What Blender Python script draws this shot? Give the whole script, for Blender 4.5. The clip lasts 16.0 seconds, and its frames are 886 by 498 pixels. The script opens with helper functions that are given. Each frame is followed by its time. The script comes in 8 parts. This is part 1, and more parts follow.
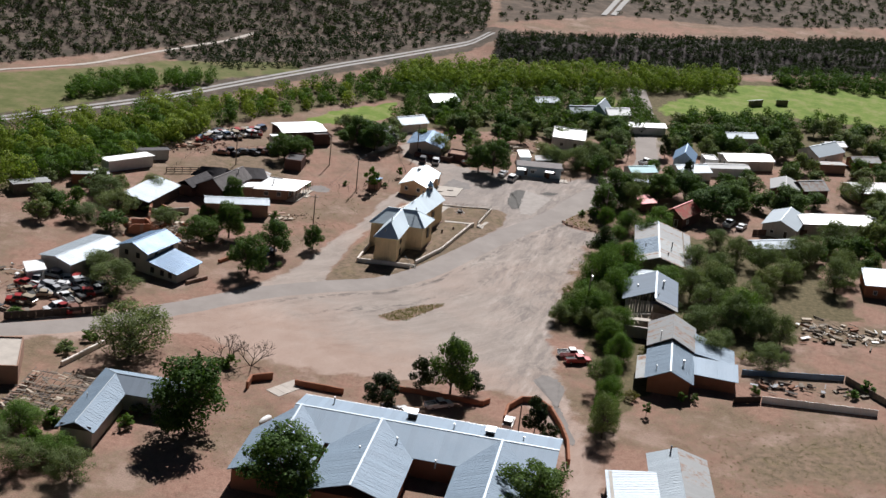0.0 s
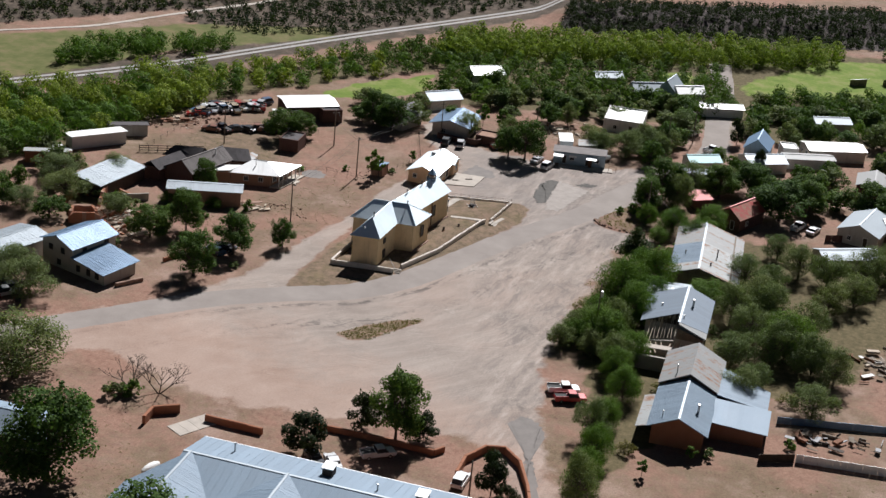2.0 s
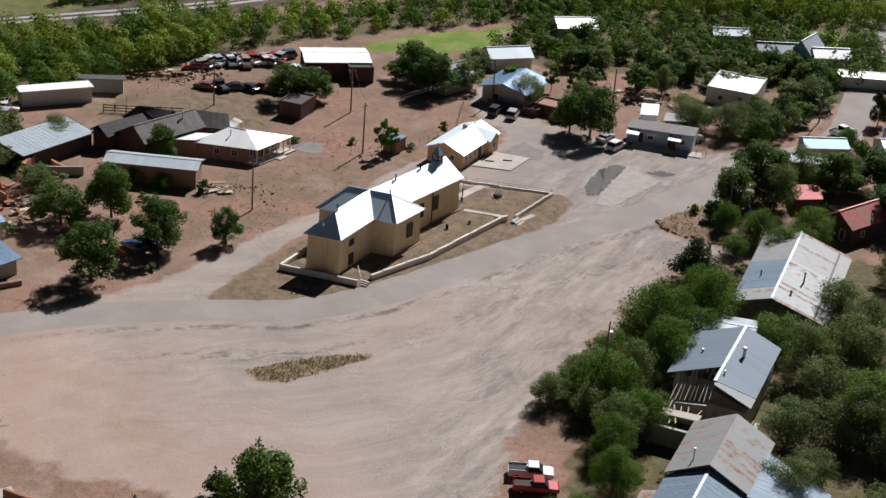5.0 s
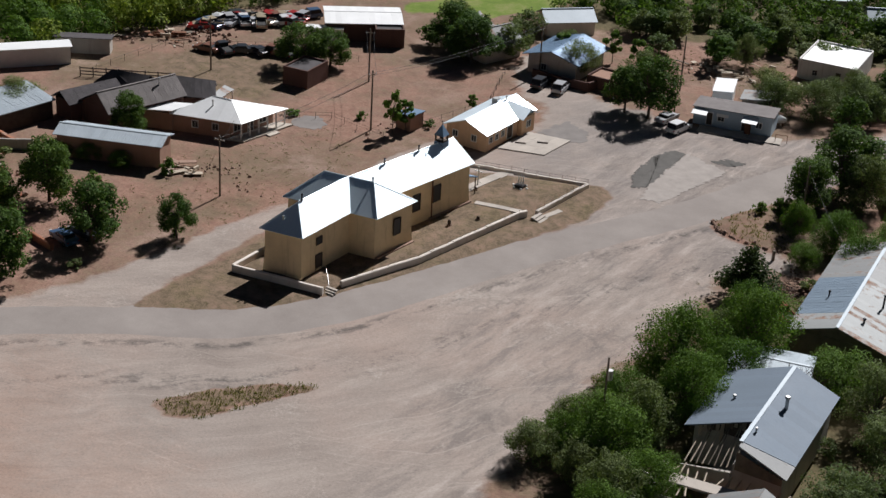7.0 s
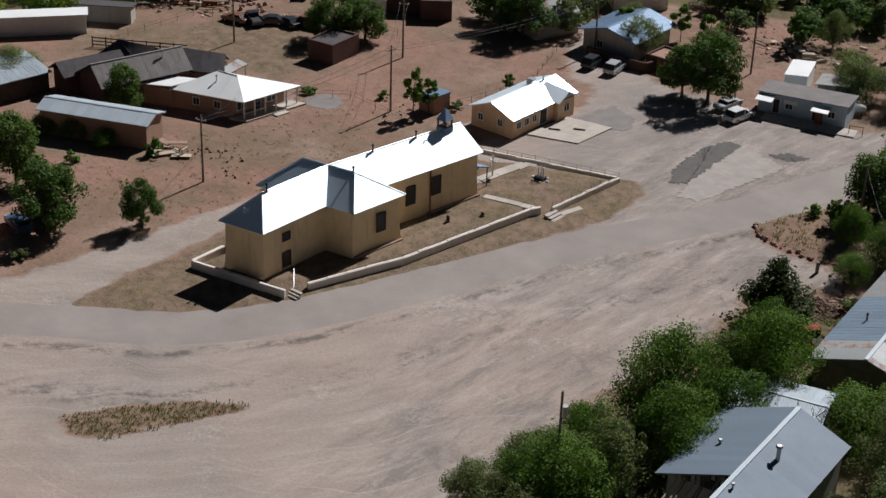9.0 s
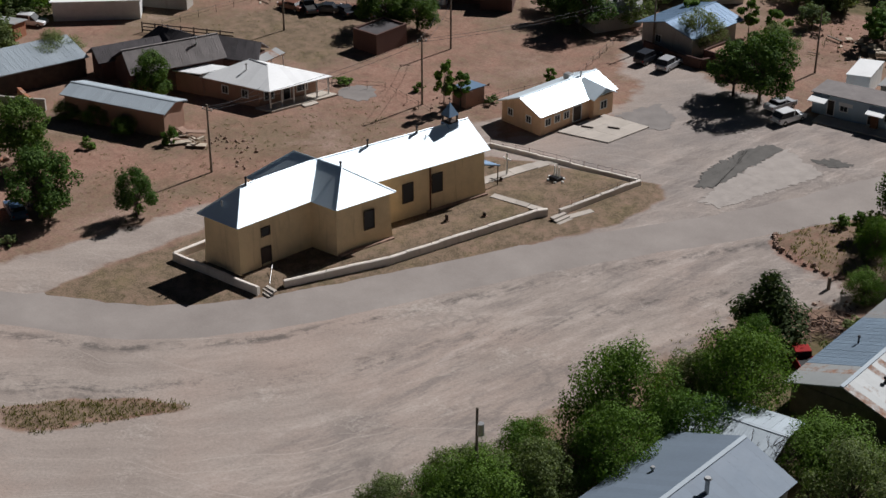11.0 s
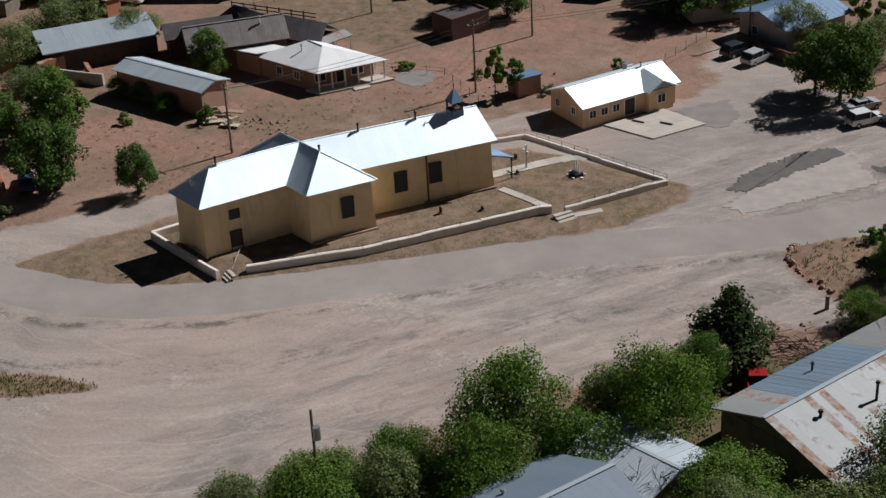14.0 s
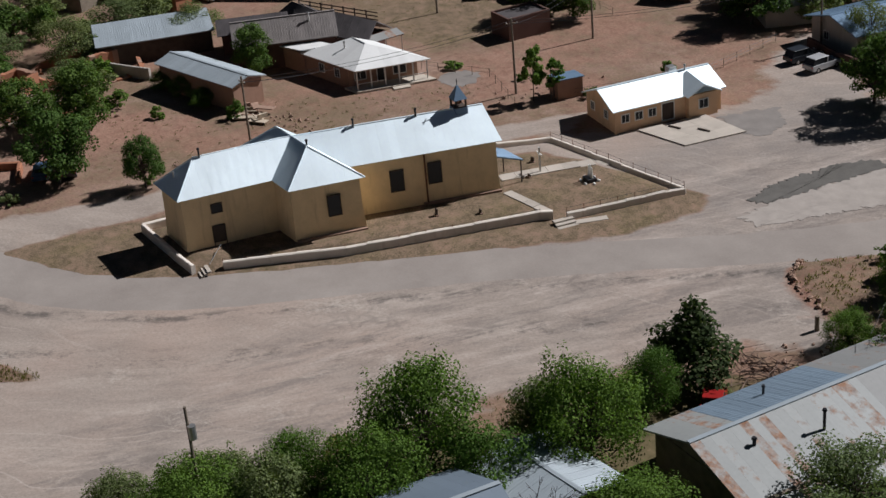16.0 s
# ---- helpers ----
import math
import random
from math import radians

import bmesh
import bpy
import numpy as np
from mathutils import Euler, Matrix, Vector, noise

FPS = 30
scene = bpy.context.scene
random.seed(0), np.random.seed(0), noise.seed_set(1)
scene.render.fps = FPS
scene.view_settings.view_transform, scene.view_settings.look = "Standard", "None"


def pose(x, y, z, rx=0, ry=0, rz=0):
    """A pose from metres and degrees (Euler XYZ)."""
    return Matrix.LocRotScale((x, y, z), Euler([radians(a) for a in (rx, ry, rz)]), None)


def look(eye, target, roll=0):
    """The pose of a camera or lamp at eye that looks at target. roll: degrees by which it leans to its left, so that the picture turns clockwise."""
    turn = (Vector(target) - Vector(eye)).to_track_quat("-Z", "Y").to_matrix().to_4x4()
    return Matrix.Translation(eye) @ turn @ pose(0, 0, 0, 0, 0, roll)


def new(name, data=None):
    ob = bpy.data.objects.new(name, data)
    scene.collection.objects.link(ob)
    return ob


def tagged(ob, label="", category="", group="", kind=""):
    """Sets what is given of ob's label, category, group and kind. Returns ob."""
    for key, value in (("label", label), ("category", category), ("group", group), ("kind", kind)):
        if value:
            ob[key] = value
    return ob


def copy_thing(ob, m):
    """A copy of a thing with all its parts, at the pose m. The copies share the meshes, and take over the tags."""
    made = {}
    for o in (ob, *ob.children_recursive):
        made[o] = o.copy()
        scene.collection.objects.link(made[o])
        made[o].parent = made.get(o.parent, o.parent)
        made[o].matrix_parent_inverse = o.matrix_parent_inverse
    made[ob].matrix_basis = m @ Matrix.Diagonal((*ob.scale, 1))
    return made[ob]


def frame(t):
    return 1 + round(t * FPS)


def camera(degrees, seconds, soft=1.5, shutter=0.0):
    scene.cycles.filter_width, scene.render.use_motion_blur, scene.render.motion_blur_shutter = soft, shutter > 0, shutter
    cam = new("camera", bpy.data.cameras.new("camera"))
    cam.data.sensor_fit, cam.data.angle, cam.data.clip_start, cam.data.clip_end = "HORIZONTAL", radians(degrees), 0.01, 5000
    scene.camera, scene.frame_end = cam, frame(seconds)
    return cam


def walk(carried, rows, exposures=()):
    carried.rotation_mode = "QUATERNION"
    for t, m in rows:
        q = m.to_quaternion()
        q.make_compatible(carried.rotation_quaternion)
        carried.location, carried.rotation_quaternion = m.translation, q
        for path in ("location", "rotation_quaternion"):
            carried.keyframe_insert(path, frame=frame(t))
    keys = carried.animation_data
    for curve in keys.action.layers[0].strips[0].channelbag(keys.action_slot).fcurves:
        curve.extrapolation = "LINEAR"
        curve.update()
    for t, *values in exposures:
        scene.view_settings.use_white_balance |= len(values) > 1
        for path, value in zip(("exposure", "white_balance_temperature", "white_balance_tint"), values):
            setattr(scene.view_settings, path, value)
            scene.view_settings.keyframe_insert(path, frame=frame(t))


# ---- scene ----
cam = camera(31.00, 16.0)
PATH = [
    (0, look((-15.42, -357.48, 137.46), (-10.05, -264.11, 102.06), 6.34)),
    (0.5, look((-5.87, -341.85, 134.20), (-2.82, -248.63, 98.13), 6.13)),
    (1, look((3.31, -326.38, 131.18), (3.98, -233.40, 94.38), 6.07)),
    (1.5, look((11.57, -311.41, 128.04), (9.88, -218.71, 90.57), 5.95)),
    (2, look((19.72, -296.42, 124.26), (15.50, -204.01, 86.29), 5.74)),
    (2.5, look((27.04, -281.79, 121.30), (20.33, -189.83, 82.60), 5.52)),
    (3, look((33.49, -267.50, 118.28), (24.35, -176.06, 78.85), 5.30)),
    (3.5, look((39.32, -254.01, 114.99), (27.80, -163.10, 74.96), 5.11)),
    (4, look((44.52, -241.17, 112.05), (30.59, -150.88, 71.38), 4.86)),
    (6.5, look((59.97, -179.05, 94.15), (35.21, -92.46, 50.69), 3.91)),
    (7, look((62.55, -168.02, 90.92), (35.36, -82.44, 46.91), 3.54)),
    (7.5, look((64.82, -157.25, 87.47), (35.19, -72.73, 43.01), 3.17)),
    (8, look((66.88, -146.80, 83.97), (34.72, -63.45, 39.04), 2.76)),
    (8.5, look((71.28, -142.45, 84.19), (36.49, -60.50, 38.65), 2.31)),
    (9, look((75.44, -138.40, 84.13), (38.13, -57.80, 38.17), 1.96)),
    (11.5, look((97.16, -116.24, 82.05), (46.19, -44.16, 35.08), -0.49)),
    (12, look((101.31, -111.45, 81.38), (47.65, -41.40, 34.33), -1.03)),
    (12.5, look((105.31, -106.28, 80.27), (48.87, -38.39, 33.29), -1.56)),
    (13, look((109.21, -101.04, 79.25), (50.07, -35.46, 32.33), -2.11)),
    (13.5, look((112.89, -95.90, 78.00), (51.11, -32.62, 31.31), -2.64)),
    (14, look((116.43, -90.48, 76.56), (51.99, -29.71, 30.14), -3.25)),
    (14.5, look((119.67, -85.08, 75.02), (52.68, -26.78, 29.06), -3.79)),
    (15, look((122.50, -79.48, 73.34), (53.03, -23.75, 27.86), -4.34)),
    (15.5, look((125.03, -73.90, 71.46), (53.17, -20.76, 26.60), -4.79)),
    (16, look((127.14, -68.16, 69.52), (52.97, -17.73, 25.28), -5.27)),
]
walk(cam, PATH, [(0.0, 0.08), (4.0, 0.0), (7.0, -0.2), (8.0, -0.3), (16.0, -0.36)])

# ---- light ----
world = bpy.data.worlds.new("sky")
scene.world = world
world.use_nodes = True
wn = world.node_tree.nodes
sky = wn.new("ShaderNodeTexSky")
sky.sky_type = "NISHITA"
sky.sun_disc = False
sky.sun_elevation = radians(42.4)
sky.sun_rotation = radians(12.5)
sky.altitude = 1800
world.node_tree.links.new(sky.outputs[0], wn["Background"].inputs[0])
wn["Background"].inputs[1].default_value = 0.0145
sun_data = bpy.data.lights.new("sun", "SUN")
sun_data.energy, sun_data.angle, sun_data.color = 6.4, radians(0.55), (1.0, 0.985, 0.995)
sun = new("sun", sun_data)
sun.matrix_world = look((30, 120, 150), (30 - 0.16, 120 - 0.72, 150 - 0.675))

R = random.Random(7)


# ---- materials ----
def material(name, rough=0.8, metal=0.0, spec=0.5):
    m = bpy.data.materials.new(name)
    m.use_nodes = True
    b = m.node_tree.nodes["Principled BSDF"]
    b.inputs["Roughness"].default_value, b.inputs["Metallic"].default_value = rough, metal
    b.inputs["Specular IOR Level"].default_value = spec
    return m, m.node_tree, b


def node(nt, kind, **values):
    n = nt.nodes.new(kind)
    for key, value in values.items():
        n.inputs[key.replace("_", " ")].default_value = value
    return n


def mapped(nt, scale=(1, 1, 1), rot=(0, 0, 0), objectwise=False):
    c = nt.nodes.new("ShaderNodeTexCoord")
    mp = nt.nodes.new("ShaderNodeMapping")
    mp.inputs["Scale"].default_value = scale
    mp.inputs["Rotation"].default_value = rot
    if objectwise:
        nt.links.new(c.outputs["Object"], mp.inputs[0])
    else:
        g = nt.nodes.new("ShaderNodeNewGeometry")
        nt.links.new(g.outputs["Position"], mp.inputs[0])
    return mp.outputs[0]


def noisy(nt, vec, scale, detail=4, rough=0.6):
    n = node(nt, "ShaderNodeTexNoise", Scale=scale, Detail=detail, Roughness=rough)
    nt.links.new(vec, n.inputs["Vector"])
    return n.outputs["Fac"]


def ramp(nt, fac, stops):
    r = nt.nodes.new("ShaderNodeValToRGB")
    el = r.color_ramp.elements
    while len(el) < len(stops):
        el.new(0.5)
    for e, (p, c) in zip(el, stops):
        e.position, e.color = p, (*c, 1) if len(c) == 3 else c
    nt.links.new(fac, r.inputs[0])
    return r.outputs[0]


def blend(nt, fac, a, b, mode="MIX"):
    m = nt.nodes.new("ShaderNodeMix")
    m.data_type, m.blend_type = "RGBA", mode
    for socket, value in ((0, fac), (6, a), (7, b)):
        if isinstance(value, (int, float)):
            m.inputs[socket].default_value = value
        elif isinstance(value, tuple):
            m.inputs[socket].default_value = (*value, 1)
        else:
            nt.links.new(value, m.inputs[socket])
    return m.outputs[2]


def maths(nt, op, a, b=0.0):
    m = nt.nodes.new("ShaderNodeMath")
    m.operation = op
    for k, v in enumerate((a, b)):
        if isinstance(v, (int, float)):
            m.inputs[k].default_value = v
        else:
            nt.links.new(v, m.inputs[k])
    return m.outputs[0]


def bumped(nt, b, height, strength=0.4, distance=0.05):
    bp = node(nt, "ShaderNodeBump", Strength=strength, Distance=distance)
    nt.links.new(height, bp.inputs["Height"])
    nt.links.new(bp.outputs[0], b.inputs["Normal"])


def plain(name, colour, rough=0.7, metal=0.0, vary=0.25, scale=1.5, bump=0.15, spec=0.4):
    """A surface of one colour with soft stains and fine grain."""
    m, nt, b = material(name, rough, metal, spec)
    v = mapped(nt)
    big, fine = noisy(nt, v, scale, 5), noisy(nt, v, scale * 14, 3)
    dark = tuple(c * (1 - vary) for c in colour)
    lite = tuple(min(1, c * (1 + vary * 0.6)) for c in colour)
    c1 = ramp(nt, big, [(0.3, dark), (0.7, lite)])
    c2 = blend(nt, 0.25, c1, ramp(nt, fine, [(0.3, dark), (0.75, lite)]))
    oi = nt.nodes.new("ShaderNodeObjectInfo")
    c3 = blend(nt, 1.0, c2, ramp(nt, oi.outputs["Random"], [(0, (0.9, 0.9, 0.9)), (1, (1.06, 1.06, 1.06))]), "MULTIPLY")
    nt.links.new(c3, b.inputs["Base Color"])
    bumped(nt, b, fine, bump, 0.03)
    return m


def metal_roof(name, colour, rough=0.42, rust=0.0, metal=0.55, vary=0.12):
    """Galvanised sheet: dull zinc with streaks down the slope, rust where it is old."""
    m, nt, b = material(name, rough, metal, 0.5)
    v = mapped(nt)
    big, fine = noisy(nt, v, 0.35, 5), noisy(nt, mapped(nt, (1, 1, 0.25)), 3.0, 4)
    oi = nt.nodes.new("ShaderNodeObjectInfo")
    base = blend(nt, 0.5, ramp(nt, big, [(0.3, tuple(c * (1 - vary) for c in colour)), (0.7, colour)]),
                 ramp(nt, fine, [(0.3, tuple(c * (1 - vary) for c in colour)), (0.7, tuple(min(1, c * 1.04) for c in colour))]))
    base = blend(nt, 1.0, base, ramp(nt, oi.outputs["Random"], [(0, (1 - vary,) * 3), (1, (1.0, 1.0, 1.0))]), "MULTIPLY")
    if rust:
        streak = noisy(nt, mapped(nt, (0.5, 0.5, 0.12)), 1.6, 6, 0.7)
        patch = maths(nt, "ADD", maths(nt, "MULTIPLY", oi.outputs["Random"], 0.35), streak)
        mask = ramp(nt, patch, [(0.78 - 0.3 * rust, (0, 0, 0)), (0.98 - 0.3 * rust, (1, 1, 1))])
        base = blend(nt, mask, base, ramp(nt, fine, [(0.3, (0.16, 0.075, 0.045)), (0.7, (0.34, 0.2, 0.13))]))
        nt.links.new(maths(nt, "MULTIPLY", maths(nt, "SUBTRACT", 1.0, mask), metal), b.inputs["Metallic"])
        nt.links.new(maths(nt, "ADD", maths(nt, "MULTIPLY", mask, 0.3), rough), b.inputs["Roughness"])
    else:
        nt.links.new(maths(nt, "ADD", maths(nt, "MULTIPLY", big, 0.16), rough - 0.08), b.inputs["Roughness"])
    nt.links.new(base, b.inputs["Base Color"])
    bumped(nt, b, big, 0.25, 0.08)
    return m


def stucco(name, colour, stain=(0.2, 0.13, 0.08)):
    m, nt, b = material(name, 0.9, 0, 0.2)
    v = mapped(nt)
    big, fine = noisy(nt, v, 0.45, 6, 0.65), noisy(nt, v, 9, 4)
    run = noisy(nt, mapped(nt, (1.2, 1.2, 0.12)), 1.4, 5)
    c = ramp(nt, big, [(0.25, tuple(x * 0.82 for x in colour)), (0.55, colour), (0.8, tuple(min(1, x * 1.1) for x in colour))])
    c = blend(nt, ramp(nt, run, [(0.56, (0, 0, 0)), (0.8, (0.55, 0.55, 0.55))]), c, stain)
    c = blend(nt, 0.2, c, ramp(nt, fine, [(0.3, tuple(x * 0.7 for x in colour)), (0.7, colour)]))
    nt.links.new(c, b.inputs["Base Color"])
    bumped(nt, b, fine, 0.3, 0.03)
    return m


def foliage(name, dark, light, tips=None):
    m, nt, b = material(name, 0.75, 0, 0.12)
    g = nt.nodes.new("ShaderNodeNewGeometry")
    oi = nt.nodes.new("ShaderNodeObjectInfo")
    c = ramp(nt, g.outputs["Random Per Island"], [(0.0, dark), (0.75, light), (1.0, tips or light)])
    c = blend(nt, 1.0, c, ramp(nt, oi.outputs["Random"], [(0, (0.78, 0.84, 0.8)), (1, (1.15, 1.08, 0.95))]), "MULTIPLY")
    nt.links.new(c, b.inputs["Base Color"])
    tr = nt.nodes.new("ShaderNodeBsdfTranslucent")
    nt.links.new(blend(nt, 1.0, c, (1.25, 1.35, 0.7), "MULTIPLY"), tr.inputs[0])
    mix = nt.nodes.new("ShaderNodeMixShader")
    mix.inputs[0].default_value = 0.31
    out = nt.nodes["Material Output"]
    nt.links.new(b.outputs[0], mix.inputs[1])
    nt.links.new(tr.outputs[0], mix.inputs[2])
    nt.links.new(mix.outputs[0], out.inputs[0])
    return m


ROOF_WHITE = metal_roof("bright_zinc", (0.83, 0.93, 1.0), 0.59, 0, 0.93, 0.03)
ROOF_ZINC = metal_roof("zinc_sheet", (0.36, 0.415, 0.46), 0.55, 0, 0.2)
ROOF_BLUE = metal_roof("blue_grey_sheet", (0.17, 0.27, 0.4), 0.55, 0, 0.25)
ROOF_SILVER = metal_roof("silver_grey_sheet", (0.21, 0.285, 0.365), 0.66, 0, 0.08)
ROOF_SLATE = metal_roof("smooth_blue_sheet", (0.155, 0.2, 0.255), 0.7, 0, 0.05, 0.1)
ROOF_RUST = metal_roof("rusted_sheet", (0.3, 0.315, 0.315), 0.62, 0.13, 0.1)
ROOF_OLD = metal_roof("old_grey_sheet", (0.265, 0.27, 0.27), 0.64, 0.12, 0.1)
# On the brick house these two shingles also carry shaded and sunlit slopes.
ROOF_DARK = plain("dark_and_shaded_shingles", (0.07, 0.062, 0.066), 0.85, 0, 0.35, 0.7, 0.4)
ROOF_TAN = plain("grey_and_lit_shingles", (0.2, 0.18, 0.175), 0.85, 0, 0.25, 0.7, 0.4)
ROOF_RED = metal_roof("red_sheet", (0.42, 0.05, 0.045), 0.5, 0.15, 0.1)
ROOF_TEAL = metal_roof("teal_sheet", (0.18, 0.34, 0.36), 0.5, 0.1, 0.2)
ROOF_CHALK = metal_roof("white_sheet", (0.84, 0.85, 0.85), 0.5, 0, 0.15, 0.08)
SMOOTH = (ROOF_WHITE, ROOF_SLATE, ROOF_RUST, ROOF_OLD, ROOF_CHALK)
STUCCO_TAN = stucco("tan_stucco", (0.79, 0.61, 0.37), (0.3, 0.2, 0.12))
STUCCO_PEACH = stucco("peach_stucco", (0.7, 0.47, 0.3), (0.3, 0.2, 0.12))
STUCCO_PINK = stucco("pink_adobe", (0.35, 0.215, 0.16))
STUCCO_RED = stucco("red_adobe", (0.34, 0.15, 0.09))
STUCCO_GREY = stucco("grey_plaster", (0.45, 0.42, 0.38))
STUCCO_CREAM = stucco("cream_plaster", (0.66, 0.6, 0.52))
STUCCO_BLUE = stucco("pale_blue_plaster", (0.42, 0.52, 0.6))
STUCCO_WHITE = stucco("white_plaster", (0.72, 0.71, 0.69))
BRICK_DARK = stucco("dark_brick", (0.115, 0.066, 0.056))
WHITEWASH = stucco("whitewashed_stone", (0.78, 0.71, 0.64), (0.4, 0.29, 0.22))
CONCRETE = plain("concrete", (0.47, 0.42, 0.36), 0.9, 0, 0.2, 0.5, 0.2)
CONCRETE_TAN = plain("pale_concrete", (0.46, 0.41, 0.36), 0.9, 0, 0.18, 0.5, 0.2)
WOOD_GREY = plain("weathered_wood", (0.2, 0.165, 0.13), 0.9, 0, 0.4, 1.2, 0.4)
WOOD_PALE = plain("pale_lumber", (0.5, 0.42, 0.33), 0.85, 0, 0.3, 1.2, 0.3)
WOOD_DARK = plain("dark_wood", (0.07, 0.05, 0.04), 0.85, 0, 0.4, 1.2, 0.3)
WHITE_PAINT = plain("white_paint", (0.75, 0.75, 0.73), 0.6, 0, 0.12, 1.0, 0.1)
BLACK_PIPE = plain("black_metal", (0.03, 0.03, 0.035), 0.5, 0.4, 0.2, 2, 0.1)
STEEL = plain("steel", (0.5, 0.5, 0.5), 0.4, 0.8, 0.2, 2, 0.1)
RUST = plain("rusty_iron", (0.2, 0.09, 0.05), 0.85, 0.2, 0.4, 2, 0.3)
BARK = plain("bark", (0.11, 0.085, 0.065), 0.95, 0, 0.35, 2.5, 0.6)
STONE = plain("red_stone", (0.32, 0.21, 0.16), 0.95, 0, 0.35, 1.0, 0.5)
DRYBRUSH = plain("dry_brush", (0.16, 0.11, 0.09), 0.95, 0, 0.4, 1.0, 0.5)
RUBBER = plain("tyre_rubber", (0.025, 0.025, 0.025), 0.8, 0, 0.2, 4, 0.1)
ASPHALT_DARK = plain("fresh_asphalt", (0.115, 0.108, 0.1), 0.95, 0, 0.25, 0.6, 0.4)
GRAVEL = plain("crushed_gravel", (0.34, 0.304, 0.278), 0.95, 0, 0.2, 0.6, 0.4)
TARMAC = plain("grey_tarmac", (0.21, 0.19, 0.178), 0.95, 0, 0.2, 0.5, 0.4)
GLASS, _nt, _b = material("dark_glass", 0.3, 0, 0.25)
_b.inputs["Base Color"].default_value = (0.02, 0.023, 0.028, 1)
LEAF_ELM = foliage("elm_leaf", (0.042, 0.08, 0.02), (0.08, 0.14, 0.034), (0.12, 0.19, 0.05))
LEAF_GREY = foliage("grey_green_leaf", (0.095, 0.125, 0.055), (0.148, 0.19, 0.085), (0.195, 0.235, 0.112))
LEAF_WILLOW = foliage("willow_leaf", (0.062, 0.118, 0.024), (0.1, 0.178, 0.035), (0.135, 0.218, 0.048))
LEAF_BOSQUE = foliage("cottonwood_leaf", (0.095, 0.138, 0.025), (0.225, 0.285, 0.048), (0.35, 0.39, 0.09))
LEAF_PINE = foliage("pine_needles", (0.034, 0.055, 0.022), (0.066, 0.092, 0.036), (0.09, 0.115, 0.048))
LEAF_JUNIPER = foliage("juniper_leaf", (0.016, 0.025, 0.012), (0.036, 0.05, 0.023))
LEAF_WEED = foliage("dry_weeds", (0.095, 0.095, 0.036), (0.16, 0.16, 0.065), (0.22, 0.2, 0.09))
CARPAINT = {}
for _n, _c in (("white", (0.72, 0.73, 0.74)), ("red", (0.35, 0.02, 0.02)), ("dark", (0.03, 0.035, 0.045)), ("silver", (0.42, 0.43, 0.45)), ("blue", (0.06, 0.11, 0.2)), ("rust", (0.22, 0.1, 0.07)), ("tan", (0.4, 0.33, 0.24))):
    CARPAINT[_n] = plain(_n + "_car_paint", _c, 0.3, 0.15, 0.1, 1.5, 0.02, 0.6)


# ---- mesh helpers ----
def part(name, bm, mat, parent=None, label=""):
    me = bpy.data.meshes.new(name)
    bmesh.ops.recalc_face_normals(bm, faces=bm.faces)
    bm.to_mesh(me)
    bm.free()
    me.materials.append(mat)
    ob = new(name, me)
    if parent:
        ob.parent = parent
    return tagged(ob, label)


def raw(name, verts, faces, mat, parent=None, label="", smooth=False):
    me = bpy.data.meshes.new(name)
    me.from_pydata(verts, [], faces)
    me.materials.append(mat)
    if smooth:
        me.shade_smooth()
    ob = new(name, me)
    if parent:
        ob.parent = parent
    return tagged(ob, label)


def raw_np(name, verts, quads, mat, parent=None, label=""):
    me = bpy.data.meshes.new(name)
    me.vertices.add(len(verts))
    me.vertices.foreach_set("co", np.ascontiguousarray(verts, dtype=np.float32).ravel())
    me.loops.add(quads.size)
    me.loops.foreach_set("vertex_index", np.ascontiguousarray(quads, dtype=np.int32).ravel())
    me.polygons.add(len(quads))
    me.polygons.foreach_set("loop_start", np.arange(0, quads.size, 4, dtype=np.int32))
    me.update(calc_edges=True)
    me.materials.append(mat)
    ob = new(name, me)
    if parent:
        ob.parent = parent
    return tagged(ob, label)


def root(name, x, y, z=0.0, rz=0.0, label="", category="", group="", kind=""):
    ob = new(name)
    ob.empty_display_size = 0.5
    ob.matrix_basis = pose(x, y, z, 0, 0, rz)
    return tagged(ob, label, category, group, kind)


def box(bm, c, s, rz=0.0, bevel=0.0):
    r = bmesh.ops.create_cube(bm, size=1.0, matrix=pose(*c, 0, 0, rz) @ Matrix.Diagonal((*s, 1)))
    if bevel:
        es = list({e for v in r["verts"] for e in v.link_edges})
        bmesh.ops.bevel(bm, geom=es, offset=bevel, segments=1, affect="EDGES")
    return r["verts"]


def boxm(c, s, rz=0.0, bevel=0.0):
    bm = bmesh.new()
    box(bm, c, s, rz, bevel)
    return bm


def tube(bm, a, b, r0, r1=None, n=6, cap=True):
    a, b = Vector(a), Vector(b)
    q = (b - a).to_track_quat("Z", "Y").to_matrix().to_4x4()
    m = Matrix.Translation((a + b) / 2) @ q
    bmesh.ops.create_cone(bm, cap_ends=cap, segments=n, radius1=r0, radius2=r0 if r1 is None else r1, depth=(b - a).length, matrix=m)


def tubem(a, b, r0, r1=None, n=8):
    bm = bmesh.new()
    tube(bm, a, b, r0, r1, n)
    return bm


